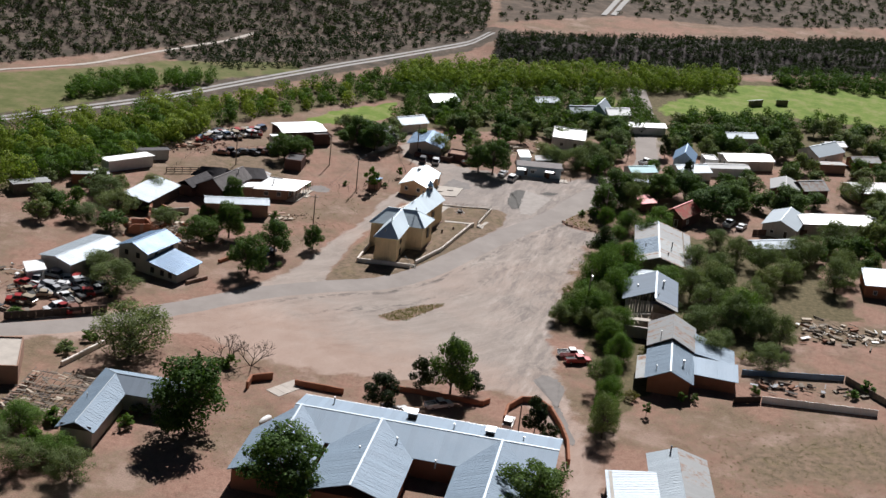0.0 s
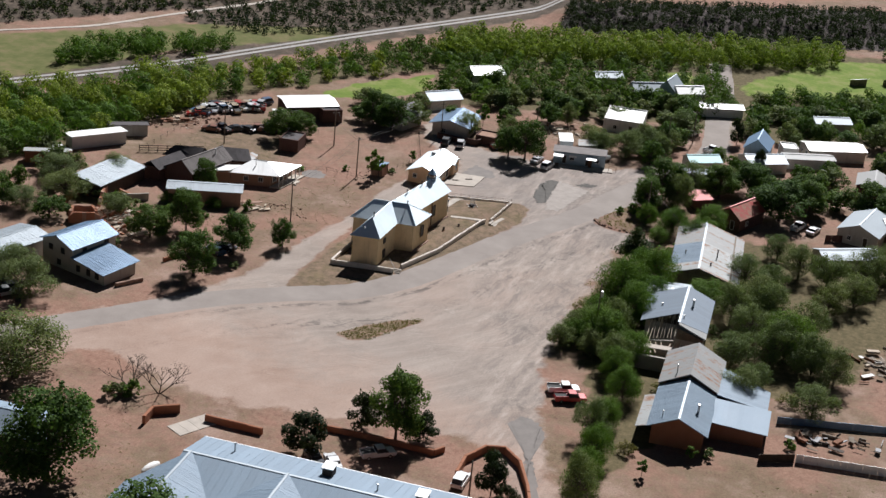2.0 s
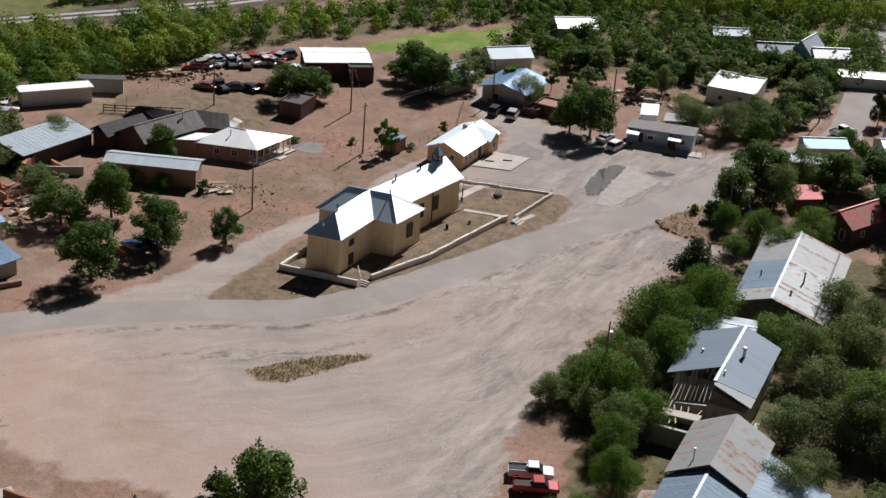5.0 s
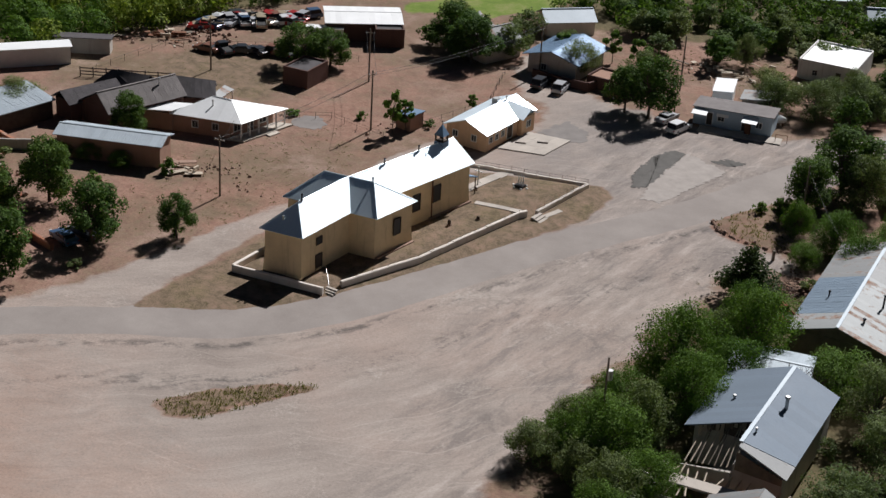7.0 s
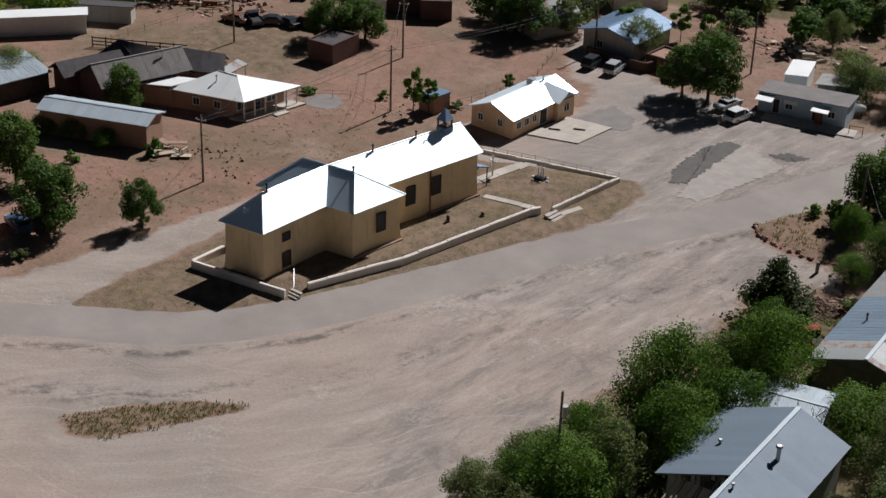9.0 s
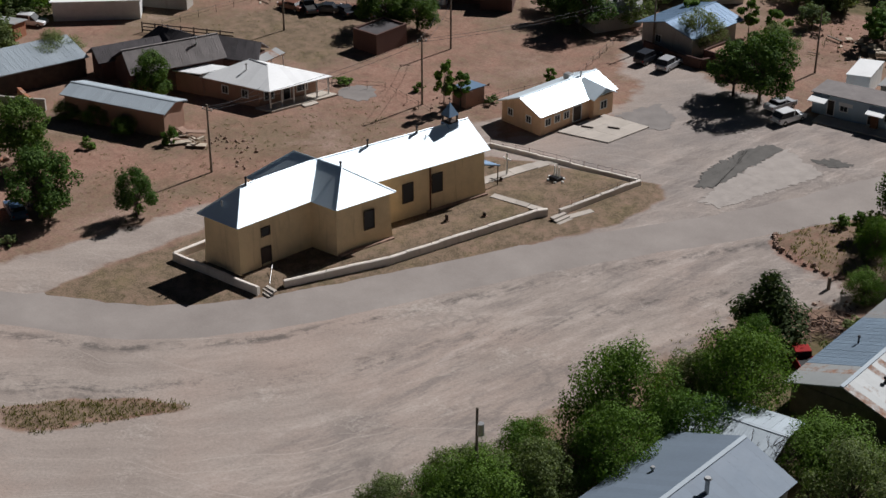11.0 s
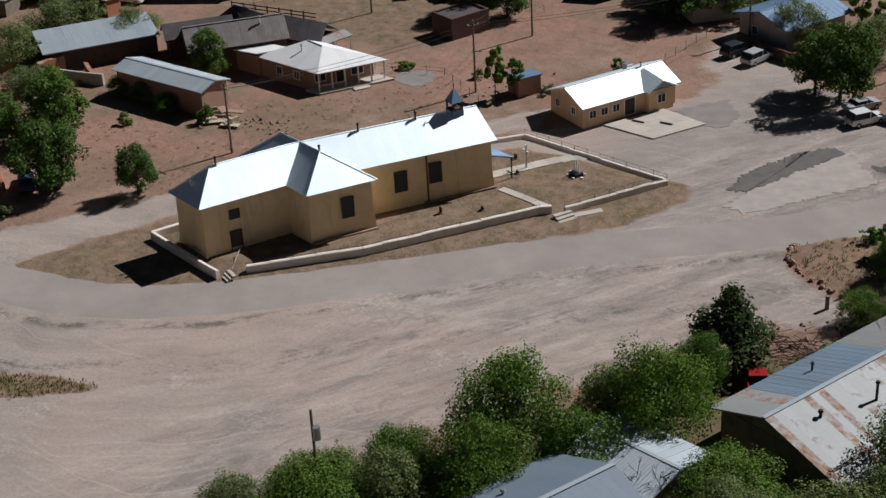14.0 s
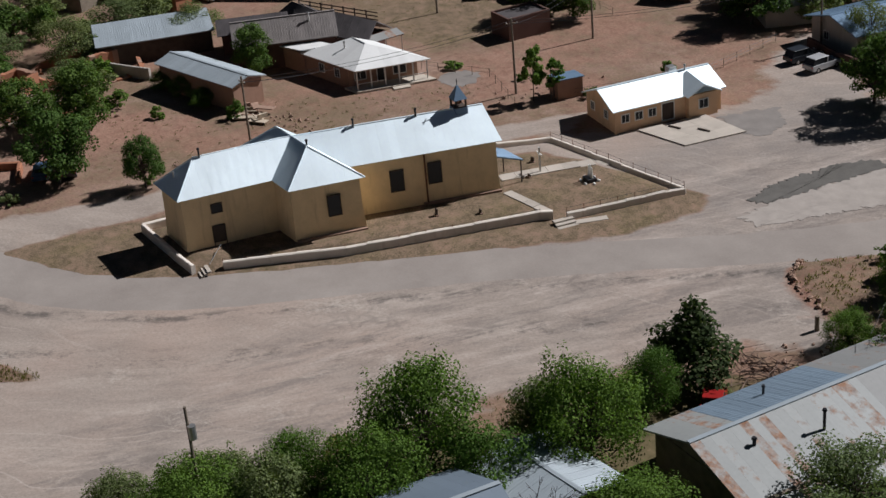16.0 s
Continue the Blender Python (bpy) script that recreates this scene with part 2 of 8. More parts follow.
def prism(pts, z0, z1):
    """A closed block over the outline pts, from z0 to z1 (a number or one per corner)."""
    bm = bmesh.new()
    tops = z1 if isinstance(z1, (list, tuple)) else [z1] * len(pts)
    lo = [bm.verts.new((x, y, z0)) for x, y in pts]
    hi = [bm.verts.new((p[0], p[1], z)) for p, z in zip(pts, tops)]
    bm.faces.new(lo[::-1])
    bm.faces.new(hi)
    n = len(pts)
    for i in range(n):
        bm.faces.new((lo[i], lo[(i + 1) % n], hi[(i + 1) % n], hi[i]))
    return bm


def slab(pts, thick):
    """A plate of that thickness under the flat outline pts (3D)."""
    bm = bmesh.new()
    p = [Vector(q) for q in pts]
    n = (p[1] - p[0]).cross(p[2] - p[0]).normalized()
    if n.z < 0:
        n = -n
    hi = [bm.verts.new(q) for q in p]
    lo = [bm.verts.new(q - n * thick) for q in p]
    bm.faces.new(hi)
    bm.faces.new(lo[::-1])
    for i in range(len(p)):
        j = (i + 1) % len(p)
        bm.faces.new((hi[i], lo[i], lo[j], hi[j]))
    return bm


def clip(poly, side, at, keep_above):
    out = []
    for i in range(len(poly)):
        a, b = poly[i], poly[(i + 1) % len(poly)]
        da, db = a.dot(side) - at, b.dot(side) - at
        if not keep_above:
            da, db = -da, -db
        if da >= 0:
            out.append(a)
        if (da > 0 > db) or (da < 0 < db):
            out.append(a + (b - a) * (da / (da - db)))
    return out


def slope(parent, name, pts, mat, width=0.0, label=""):
    """A roof slope whose eave is the edge pts[0]-pts[1]: a deck, and over it sheets of that width with a raised seam, each its own piece."""
    p = [Vector(q) for q in pts]
    deck = part(name, slab(pts, 0.1), mat, parent, label)
    if not width:
        return deck
    along = (p[1] - p[0]).normalized()
    n = (p[1] - p[0]).cross(p[2] - p[0]).normalized()
    if n.z < 0:
        n = -n
    lo, hi = min(q.dot(along) for q in p), max(q.dot(along) for q in p)
    count = max(1, round((hi - lo) / width))
    w = (hi - lo) / count
    for k in range(count):
        seam = 0.0015 if mat in SMOOTH else 0.012
        c = clip(clip(p, along, lo + k * w + seam, True), along, lo + (k + 1) * w - seam, False)
        if len(c) < 3:
            continue
        lift = n * (0.035 if mat in SMOOTH else 0.035 + R.uniform(0, 0.012))
        bm = slab([q + lift for q in c], 0.03)
        up = n.cross(along)
        ribs = 0 if mat in SMOOTH else 3 if width > 0.7 else 1
        for j in range(ribs):
            s = lo + k * w + w * (j + 0.5) / ribs
            d = along * s
            line = [q for q in clip(clip(p, along, s - 0.03, True), along, s + 0.03, False)]
            if len(line) >= 3:
                a0, a1 = min(q.dot(up) for q in line), max(q.dot(up) for q in line)
                o = n * (p[0].dot(n)) + along * s
                e = [o + up * a0 + lift, o + up * a1 + lift]
                v = [bm.verts.new(e[0] - along * 0.035), bm.verts.new(e[0] + n * 0.02), bm.verts.new(e[0] + along * 0.035),
                     bm.verts.new(e[1] - along * 0.035), bm.verts.new(e[1] + n * 0.02), bm.verts.new(e[1] + along * 0.035)]
                bm.faces.new((v[0], v[1], v[4], v[3]))
                bm.faces.new((v[1], v[2], v[5], v[4]))
        part("roof_sheet", bm, mat, deck)
    return deck


def window(parent, face, along, z, w, h, frame_mat, name="window", bars=True, glass=None):
    """A window on a wall: face is ((x0, y0), (x1, y1)) seen from outside, left to right; along: metres from its left end."""
    (x0, y0), (x1, y1) = face
    d = Vector((x1 - x0, y1 - y0, 0)).normalized()
    o = Vector((d.y, -d.x, 0))
    c = Vector((x0, y0, z)) + d * along
    rz = math.degrees(math.atan2(d.y, d.x))
    bm = bmesh.new()
    t = 0.09
    for dx, dz, sx, sz in ((0, h / 2, w + 2 * t, t), (0, -h / 2, w + 2 * t, t), (-w / 2 - t / 2, 0, t, h), (w / 2 + t / 2, 0, t, h)):
        box(bm, c + d * dx + Vector((0, 0, dz)) + o * 0.03, (sx, 0.14, sz), rz)
    win = part(name, bm, frame_mat, parent)
    part("pane" if name == "window" else "leaf", boxm(c + o * 0.0, (w, 0.06, h), rz), glass or GLASS, win)
    if bars and name == "window":
        part("glazing_bar", boxm(c + o * 0.04, (0.05, 0.05, h), rz), frame_mat, win)
    return win


def house(name, x, y, rz, w, l, wall_h, rise, wall_mat, roof_mat, label, category="house", kind="gable", over=0.4, width=0.0, openings=(), frame_mat=None, group="", z=0.0):
    """A building with its ridge along its own y: w across, l along, eaves at wall_h, ridge rise higher."""
    h = root(name, x, y, z, rz, label, category, group)
    a, b = w / 2, l / 2
    top = wall_h + rise
    if kind == "gable":
        bm = bmesh.new()
        prof = [(-a, -0.3), (a, -0.3), (a, wall_h - 0.12), (0, top - 0.14), (-a, wall_h - 0.12)]
        f = [bm.verts.new((px, -b, pz)) for px, pz in prof]
        k = [bm.verts.new((px, b, pz)) for px, pz in prof]
        bm.faces.new(f[::-1])
        bm.faces.new(k)
        for i in range(5):
            bm.faces.new((f[i], f[(i + 1) % 5], k[(i + 1) % 5], k[i]))
        part("wall", bm, wall_mat, h)
        dz = rise * over / a
        slope(h, "roof_slope", [(-a - over, -b - over, wall_h - dz), (-a - over, b + over, wall_h - dz), (0, b + over, top), (0, -b - over, top)], roof_mat, width)
        slope(h, "roof_slope", [(a + over, -b - over, wall_h - dz), (a + over, b + over, wall_h - dz), (0, b + over, top), (0, -b - over, top)], roof_mat, width)
        part("ridge_cap", boxm((0, 0, top + 0.03), (0.34, l + 2 * over, 0.08)), roof_mat, h)
    elif kind == "hip":
        part("wall", prism([(-a, -b), (a, -b), (a, b), (-a, b)], -0.3, wall_h - 0.1), wall_mat, h)
        A, B = a + over, b + over
        r = max(B - A, 0.3)
        z0 = wall_h - 0.05
        slope(h, "roof_slope", [(-A, -B, z0), (-A, B, z0), (0, r, top), (0, -r, top)], roof_mat, width)
        slope(h, "roof_slope", [(A, -B, z0), (A, B, z0), (0, r, top), (0, -r, top)], roof_mat, width)
        slope(h, "roof_hip", [(-A, -B, z0), (A, -B, z0), (0, -r, top)], roof_mat, width)
        slope(h, "roof_hip", [(-A, B, z0), (A, B, z0), (0, r, top)], roof_mat, width)
    elif kind == "shed":
        part("wall", prism([(-a, -b), (a, -b), (a, b), (-a, b)], -0.3, [wall_h - 0.1, top - 0.1, top - 0.1, wall_h - 0.1]), wall_mat, h)
        dz = rise * over / w
        slope(h, "roof_slope", [(-a - over, -b - over, wall_h - dz), (-a - over, b + over, wall_h - dz), (a + over, b + over, top + dz), (a + over, -b - over, top + dz)], roof_mat, width)
    else:
        part("wall", prism([(-a, -b), (a, -b), (a, b), (-a, b)], -0.3, wall_h), wall_mat, h)
        part("roof_deck", boxm((0, 0, wall_h - 0.05), (w - 0.5, l - 0.5, 0.14)), roof_mat, h)
        for c, s in (((0, -b + 0.12, wall_h + 0.15), (w, 0.26, 0.32)), ((0, b - 0.12, wall_h + 0.15), (w, 0.26, 0.32)), ((-a + 0.12, 0, wall_h + 0.15), (0.26, l - 0.52, 0.32)), ((a - 0.12, 0, wall_h + 0.15), (0.26, l - 0.52, 0.32))):
            part("parapet", boxm(c, s), wall_mat, h)
    faces = {"s": ((-a, -b), (a, -b)), "e": ((a, -b), (a, b)), "n": ((a, b), (-a, b)), "w": ((-a, b), (-a, -b))}
    for side, along, oz, ow, oh, what in openings:
        if what == "door":
            window(h, faces[side], along, oz, ow, oh, frame_mat or WHITE_PAINT, "door", glass=WOOD_DARK)
        else:
            window(h, faces[side], along, oz, ow, oh, frame_mat or WHITE_PAINT)
    return h


def pipe(parent, x, y, z, h=0.9, r=0.11, mat=None, name="flue"):
    p = part(name, tubem((x, y, z - 0.3), (x, y, z + h), r, r, 8), mat or STEEL, parent)
    part("cowl", tubem((x, y, z + h), (x, y, z + h + 0.16), r * 1.7, r * 1.2, 8), mat or STEEL, p)


def inside(px, py, poly):
    r = np.zeros(px.shape, bool)
    n = len(poly)
    for i in range(n):
        (x0, y0), (x1, y1) = poly[i], poly[(i + 1) % n]
        if y0 == y1:
            continue
        c = ((y0 > py) != (y1 > py)) & (px < (x1 - x0) * (py - y0) / (y1 - y0) + x0)
        r ^= c
    return r


def reach(px, py, poly, closed=True):
    """Distance to the outline; negative inside a closed one."""
    d = np.full(px.shape, 1e9)
    n = len(poly)
    for i in range(n if closed else n - 1):
        (x0, y0), (x1, y1) = poly[i], poly[(i + 1) % n]
        dx, dy = x1 - x0, y1 - y0
        t = np.clip(((px - x0) * dx + (py - y0) * dy) / (dx * dx + dy * dy + 1e-9), 0, 1)
        d = np.minimum(d, np.hypot(px - x0 - t * dx, py - y0 - t * dy))
    return np.where(inside(px, py, poly), -d, d) if closed else d
# ---- ground ----
def church_xy(x, y):
    """From the church's own plan, which leans and bends as the old walls do, to the place."""
    y1 = y + 0.17 * (x + 6.5)
    x1 = x + 0.14 * max(0.0, y - 2)
    return (0.968 * x1 + 0.25 * y1, -0.25 * x1 + 0.968 * y1)


YARD = [(-12.4, -12.2), (-3.0, -10.6), (-0.2, -9.9), (0.3, -7.0), (4.0, 4.5), (5.5, 15.3), (6.8, 24.3), (9.0, 39.6), (-10.9, 33.9), (-12.6, 28.0)]
YARD = [(0.968 * v + 0.25 * u, -0.25 * v + 0.968 * u) for v, u in YARD]
ISLAND = [(-22.0, -22.0), (-11.4, -18.6), (-3.5, -11.6), (3.9, -2.6), (10.0, 7.0), (14.6, 14.1), (21.2, 26.0), (23.0, 34.5), (20.4, 37.6), (13, 36), (0, 32), (-8, 20), (-14, 7), (-16.8, -1), (-18.4, -8), (-20.4, -14)]
PLAZA = [(-90, -68), (-84, -58), (-66, -50), (-46, -38), (-34, -24), (-24, -16), (-15.5, -8), (-9, 6), (-5, 22), (-4, 38), (0, 43), (6, 50), (5, 62), (-4, 74), (-5, 90), (-4, 100), (0, 101), (0, 90), (2, 78), (8, 74), (16, 70), (24, 68), (40, 66), (48, 72), (60, 80), (66, 92), (70, 120), (72, 150), (74, 180), (77, 180), (76, 150), (75, 118), (72, 92), (66, 76), (54, 60), (46, 40), (37, 33), (38.5, 29.5), (44, 27), (50, 26), (50, 22), (42, 16), (40, 8), (36, -4), (33, -16), (30, -30), (28, -44), (28, -60), (29, -74), (31, -90), (33, -120), (26, -125), (25, -94), (23, -80), (16, -72), (4, -70), (-20, -70), (-34, -66), (-48, -56), (-66, -62)]
LANE = [(-35.5, -28.2), (-29.5, -16.2), (-23.6, -3.4), (-21.3, 4.5), (-18.1, 11.2), (-13, 24), (-10, 36), (-6, 44), (-3, 40), (-7.5, 30), (-10.5, 20), (-14, 10), (-16.4, 3.6), (-17.4, -0.4), (-18.4, -6.1), (-19.8, -10.9), (-21.6, -17.2), (-22.1, -22)]
GRASSPATCH = [(-9.7, -39.6), (-6.4, -41.2), (-3.4, -40.4), (0.6, -35.8), (5.5, -29.4), (3.6, -29.2), (0.4, -31.0), (-3.7, -33.9), (-7.3, -37.0)]
ROAD_MID = [(-96, -66.5), (-70, -57), (-52, -44.5), (-36, -32.5), (-22, -25.5), (-10, -21), (0, -12.5), (8, -1), (16, 11), (24, 22), (32, 32), (38, 41), (44, 52), (52, 64), (62, 78), (67.5, 92), (71, 120), (74.5, 150), (76, 178)]
CURB_ISLE = [(37.2, 33.1), (38.2, 30.3), (41.5, 28.2), (46, 27.2), (52, 28), (54, 34), (52, 44), (47, 46), (42, 40)]
FIELD_W = [(-133.7, 64.1), (-119.5, 81.3), (-101.6, 95.3), (-78.4, 128.9), (-37.9, 158.6), (-42.4, 169.0), (-81.9, 156), (-106, 138), (-129, 123), (-147, 111)]
FIELD_M = [(-35.9, 101.7), (-24.7, 116.7), (-7.4, 131.8), (-7.6, 116.9), (-17.3, 104.4), (-30.7, 99.9)]
FIELD_E = [(79.3, 155.6), (111.8, 196.7), (173.5, 211.5), (227.9, 224.9), (201.3, 151.2), (158.1, 156.7), (126.2, 159.5), (81.9, 147.0)]
FARMROWS = [(58, 148), (66, 150), (66, 164), (57, 160)]
BOSQUE = [(-110, 13), (-94, 27), (-80.5, 47), (-69.5, 68.5), (-50.0, 100), (-40, 106), (-27, 120.6), (-8, 136), (-4, 148), (3.6, 165.4), (3.7, 179.2), (-43.3, 132.3), (-69.6, 102.3), (-91.3, 84.1), (-102.0, 73.6), (-114.8, 61.7), (-132.7, 44.6), (-126, 2.9)]
BOSQUE_ROW = [(-9.5, 147.5), (109.4, 183.6), (115.0, 202.6), (51.8, 188.2), (-2.1, 173.8)]
BOSQUE_DARK = [(-3.9, 144.0), (29.7, 151.9), (76.5, 163.0), (76.1, 126.3), (56.1, 116.7), (27.9, 118.4), (-3.8, 118.2)]
SCARP = [(26.1, 195.9), (117.0, 213.1), (179.1, 231.6), (234.8, 244.0), (265.2, 313), (198.1, 284), (128.4, 258), (30.2, 226)]
HILLS_W = [(-150.8, 107.2), (-132.1, 133.6), (-84.9, 174.0), (-53.1, 205.9), (-8.6, 226.7), (25.9, 241.4), (30.5, 294.3), (-22.0, 327.1), (-195.4, 261.2)]
BRAE = [(-85, 158), (-60, 152), (-38, 162), (-20, 181), (12, 217), (27, 240), (-8, 227), (-53, 206), (-85, 174)]
PLATEAU = [(30.5, 245.2), (83.0, 279.8), (129.6, 279.6), (199.8, 305.2), (265.2, 328.4), (315.7, 468.6), (35.2, 343.4)]
HIGHWAY = [(-137.9, 57.3), (-118.4, 76.5), (-98.2, 94.7), (-76.4, 115.0), (-61.2, 132.6), (-44.8, 151.5), (-27.2, 171.1), (-8.2, 191.3), (12.3, 213.9), (27.7, 231.9)]
BACKROAD = [(-144.9, 116.1), (-130.3, 125.9), (-107.3, 141.9), (-92.2, 160.0), (-79.4, 175.5), (-67.5, 189.5), (-59.0, 203.4)]


def steps(parts):
    out = []
    for a, b, d in parts:
        out += list(np.arange(a, b, d))
    return np.array(out + [parts[-1][1]])


def rise(px, py):
    """Height of the land: flat village, knolls, the wooded scarp and the far hills."""
    z = 0.012 * np.sin(px * 0.31 + 1.3) * np.sin(py * 0.27)
    inner = -reach(px, py, YARD)
    z = z + 0.62 * np.clip(inner / 1.2, 0, 1)
    isle = -reach(px, py, ISLAND)
    z = z + 0.16 * np.clip(isle / 2.0, 0, 1)
    z = z + 0.3 * np.clip(-reach(px, py, CURB_ISLE) / 0.8, 0, 1)
    sc = np.clip(-reach(px, py, SCARP) / 9.0, 0, 1)
    beyond = np.clip((py - (199 + 0.26 * (px - 26))) / 14.0, 0, 1) * np.clip((px - 18) / 14.0, 0, 1)
    z = z + 3.2 * beyond * beyond * (3 - 2 * beyond) + 0.8 * sc * np.sin(px * 0.5 + np.sin(py * 0.4)) * np.sin(py * 0.7)
    west = np.clip(-reach(px, py, HILLS_W) / 45.0, 0, 1)
    z = z + west * (7 + 3.0 * np.sin(px * 0.11 + 0.6) * np.sin(py * 0.083) + 1.2 * np.sin(px * 0.29) * np.sin(py * 0.24 + 1))
    far = np.clip((py - 290) / 60.0, 0, 1)
    z = z + far * (2.0 + 2.0 * np.sin(px * 0.024 + 1.0) ** 2)
    hills = np.clip((py - 345) / 160.0, 0, 1)
    z = z + hills * (14 + 8 * np.sin(px * 0.011 + 2.0) + 3 * np.sin(px * 0.037))
    return z


gx = steps([(-3000, -600, 400), (-600, -200, 50), (-200, -100, 2.5), (-100, 120, 1.0), (120, 240, 2.5), (240, 600, 40), (600, 3000, 400)])
gy = steps([(-3000, -500, 400), (-500, -150, 50), (-150, -60, 1.5), (-60, 90, 1.0), (90, 380, 2.2), (380, 700, 40), (700, 4200, 500)])
GX, GY = np.meshgrid(gx, gy)
GZ = rise(GX, GY)
nx, ny = len(gx), len(gy)
wob = 1.1 * np.sin(GX * 0.7 + 2 * np.sin(GY * 0.31)) * np.sin(GY * 0.63 + 1.7 * np.sin(GX * 0.27)) + 0.5 * np.sin(GX * 1.9) * np.sin(GY * 2.1)


def mask(poly, soft, wobble=1.0, closed=True, half=0.0):
    d = reach(GX, GY, poly, closed) - half + wobble * wob
    return np.clip(0.5 - d / soft, 0, 1)


m_plaza = np.maximum(mask(PLAZA, 6, 1.2), mask(LANE, 3, 0.6))
m_island = mask(ISLAND, 1.6, 0.35)
m_plaza = m_plaza * (1 - m_island) * (1 - mask(CURB_ISLE, 0.8, 0.2)) * (1 - mask(GRASSPATCH, 1.2, 0.5))
m_field = np.maximum.reduce([mask(FIELD_M, 3), mask(FIELD_E, 6), mask(FARMROWS, 2)])
m_olive = np.maximum(mask(FIELD_W, 6), mask(BOSQUE_ROW, 6))
m_dry = np.maximum.reduce([m_island * 0.85, mask(GRASSPATCH, 1.6, 0.7) * 0.6, mask(CURB_ISLE, 1, 0.3) * 0.55,
                           mask([(-62, 46), (-36, 44), (-34, 66), (-58, 64)], 6) * 0.75, mask([(56, -88), (94, -70), (100, -96), (60, -104)], 10) * 0.75, mask([(-44, 8), (-22, 14), (-22, 32), (-34, 26)], 8) * 0.45, mask([(84, -32), (110, -34), (112, -20), (88, -18)], 5) * 0.8])
NORTHERN = [(-8, 104), (12, 108), (60, 110), (84, 104), (140, 116), (260, 146), (270, 236), (112, 204), (50, 190), (-6, 150)]
# Undergrowth and litter by the eastern houses, with tree shade darkened into the soil.
LITTER_SHADE = [(37, -80), (36, -50), (33.5, -36), (36, -16), (44, 6), (47, 14), (60, 16), (70, 30), (98, 30), (104, -16), (72, -44), (62, -46), (46, -66)]
m_wood = np.maximum.reduce([mask(BOSQUE, 8), mask(BOSQUE_DARK, 8), mask(LITTER_SHADE, 3, 1.3) * 0.9, mask(NORTHERN, 6, 1.2) * 0.85])
m_scarp, m_hills = mask(SCARP, 4), np.maximum.reduce([mask(HILLS_W, 6), mask(BRAE, 4), np.clip((GY - 292 - 0.12 * (GX - 60)) / 8 + wob, 0, 1), mask(PLATEAU, 4) * 0.62, mask(HIGHWAY, 6, 1.0, False, 8)])
m_tar = np.clip((GX - 2) / 10, 0, 1) * np.clip((GY + 2 - 0.55 * (GX - 14)) / 26, 0, 1) * np.clip((78 - GY) / 6, 0, 1)

gm = bpy.data.meshes.new("ground")
verts = np.stack([GX.ravel(), GY.ravel(), GZ.ravel()], 1)
idx = np.arange(nx * ny).reshape(ny, nx)
quads = np.stack([idx[:-1, :-1].ravel(), idx[:-1, 1:].ravel(), idx[1:, 1:].ravel(), idx[1:, :-1].ravel()], 1)
gm.vertices.add(len(verts))
gm.vertices.foreach_set("co", verts.ravel())
gm.loops.add(quads.size)
gm.loops.foreach_set("vertex_index", quads.ravel().astype(np.int32))
gm.polygons.add(len(quads))
gm.polygons.foreach_set("loop_start", np.arange(0, quads.size, 4, dtype=np.int32))
gm.update(calc_edges=True)
zone = gm.attributes.new("zone", "FLOAT_COLOR", "POINT")
zone.data.foreach_set("color", np.stack([m_plaza.ravel(), m_field.ravel(), m_dry.ravel(), m_wood.ravel()], 1).astype(np.float32).ravel())
zone2 = gm.attributes.new("zone2", "FLOAT_COLOR", "POINT")
zone2.data.foreach_set("color", np.stack([m_scarp.ravel(), m_olive.ravel(), m_hills.ravel(), m_tar.ravel()], 1).astype(np.float32).ravel())
# place along and across the road's line, for wear that follows the traffic
best, along_m, across_m, run = np.full(GX.shape, 1e9), np.zeros(GX.shape), np.zeros(GX.shape), 0.0
for (ax, ay), (bx, by) in zip(ROAD_MID, ROAD_MID[1:]):
    ln = math.hypot(bx - ax, by - ay)
    ux, uy = (bx - ax) / ln, (by - ay) / ln
    t = np.clip((GX - ax) * ux + (GY - ay) * uy, 0, ln)
    dx, dy = GX - ax - ux * t, GY - ay - uy * t
    d = np.hypot(dx, dy)
    near = d < best
    best = np.where(near, d, best)
    along_m = np.where(near, run + t, along_m)
    across_m = np.where(near, np.sign(ux * dy - uy * dx) * d, across_m)
    run += ln
lane = gm.attributes.new("lane", "FLOAT_VECTOR", "POINT")
lane.data.foreach_set("vector", np.stack([along_m.ravel(), across_m.ravel(), 0 * across_m.ravel()], 1).astype(np.float32).ravel())
gm.shade_smooth()

GROUND, nt, b = material("earth", 0.95, 0, 0.15)
at = nt.nodes.new("ShaderNodeAttribute")
at.attribute_name = "zone"
sep = nt.nodes.new("ShaderNodeSeparateColor")
nt.links.new(at.outputs["Color"], sep.inputs[0])
v = mapped(nt)
huge, big, mid, fine = noisy(nt, v, 0.035, 5), noisy(nt, v, 0.16, 6, 0.65), noisy(nt, v, 0.9, 6, 0.7), noisy(nt, v, 6.0, 4, 0.7)
at2 = nt.nodes.new("ShaderNodeAttribute")
at2.attribute_name = "zone2"
sep2 = nt.nodes.new("ShaderNodeSeparateColor")
nt.links.new(at2.outputs["Color"], sep2.inputs[0])
ln = nt.nodes.new("ShaderNodeAttribute")
ln.attribute_name = "lane"
sx = nt.nodes.new("ShaderNodeSeparateXYZ")
nt.links.new(ln.outputs["Vector"], sx.inputs[0])
wob_n = node(nt, "ShaderNodeTexNoise", Scale=0.07, Detail=4.0)
nt.links.new(v, wob_n.inputs["Vector"])


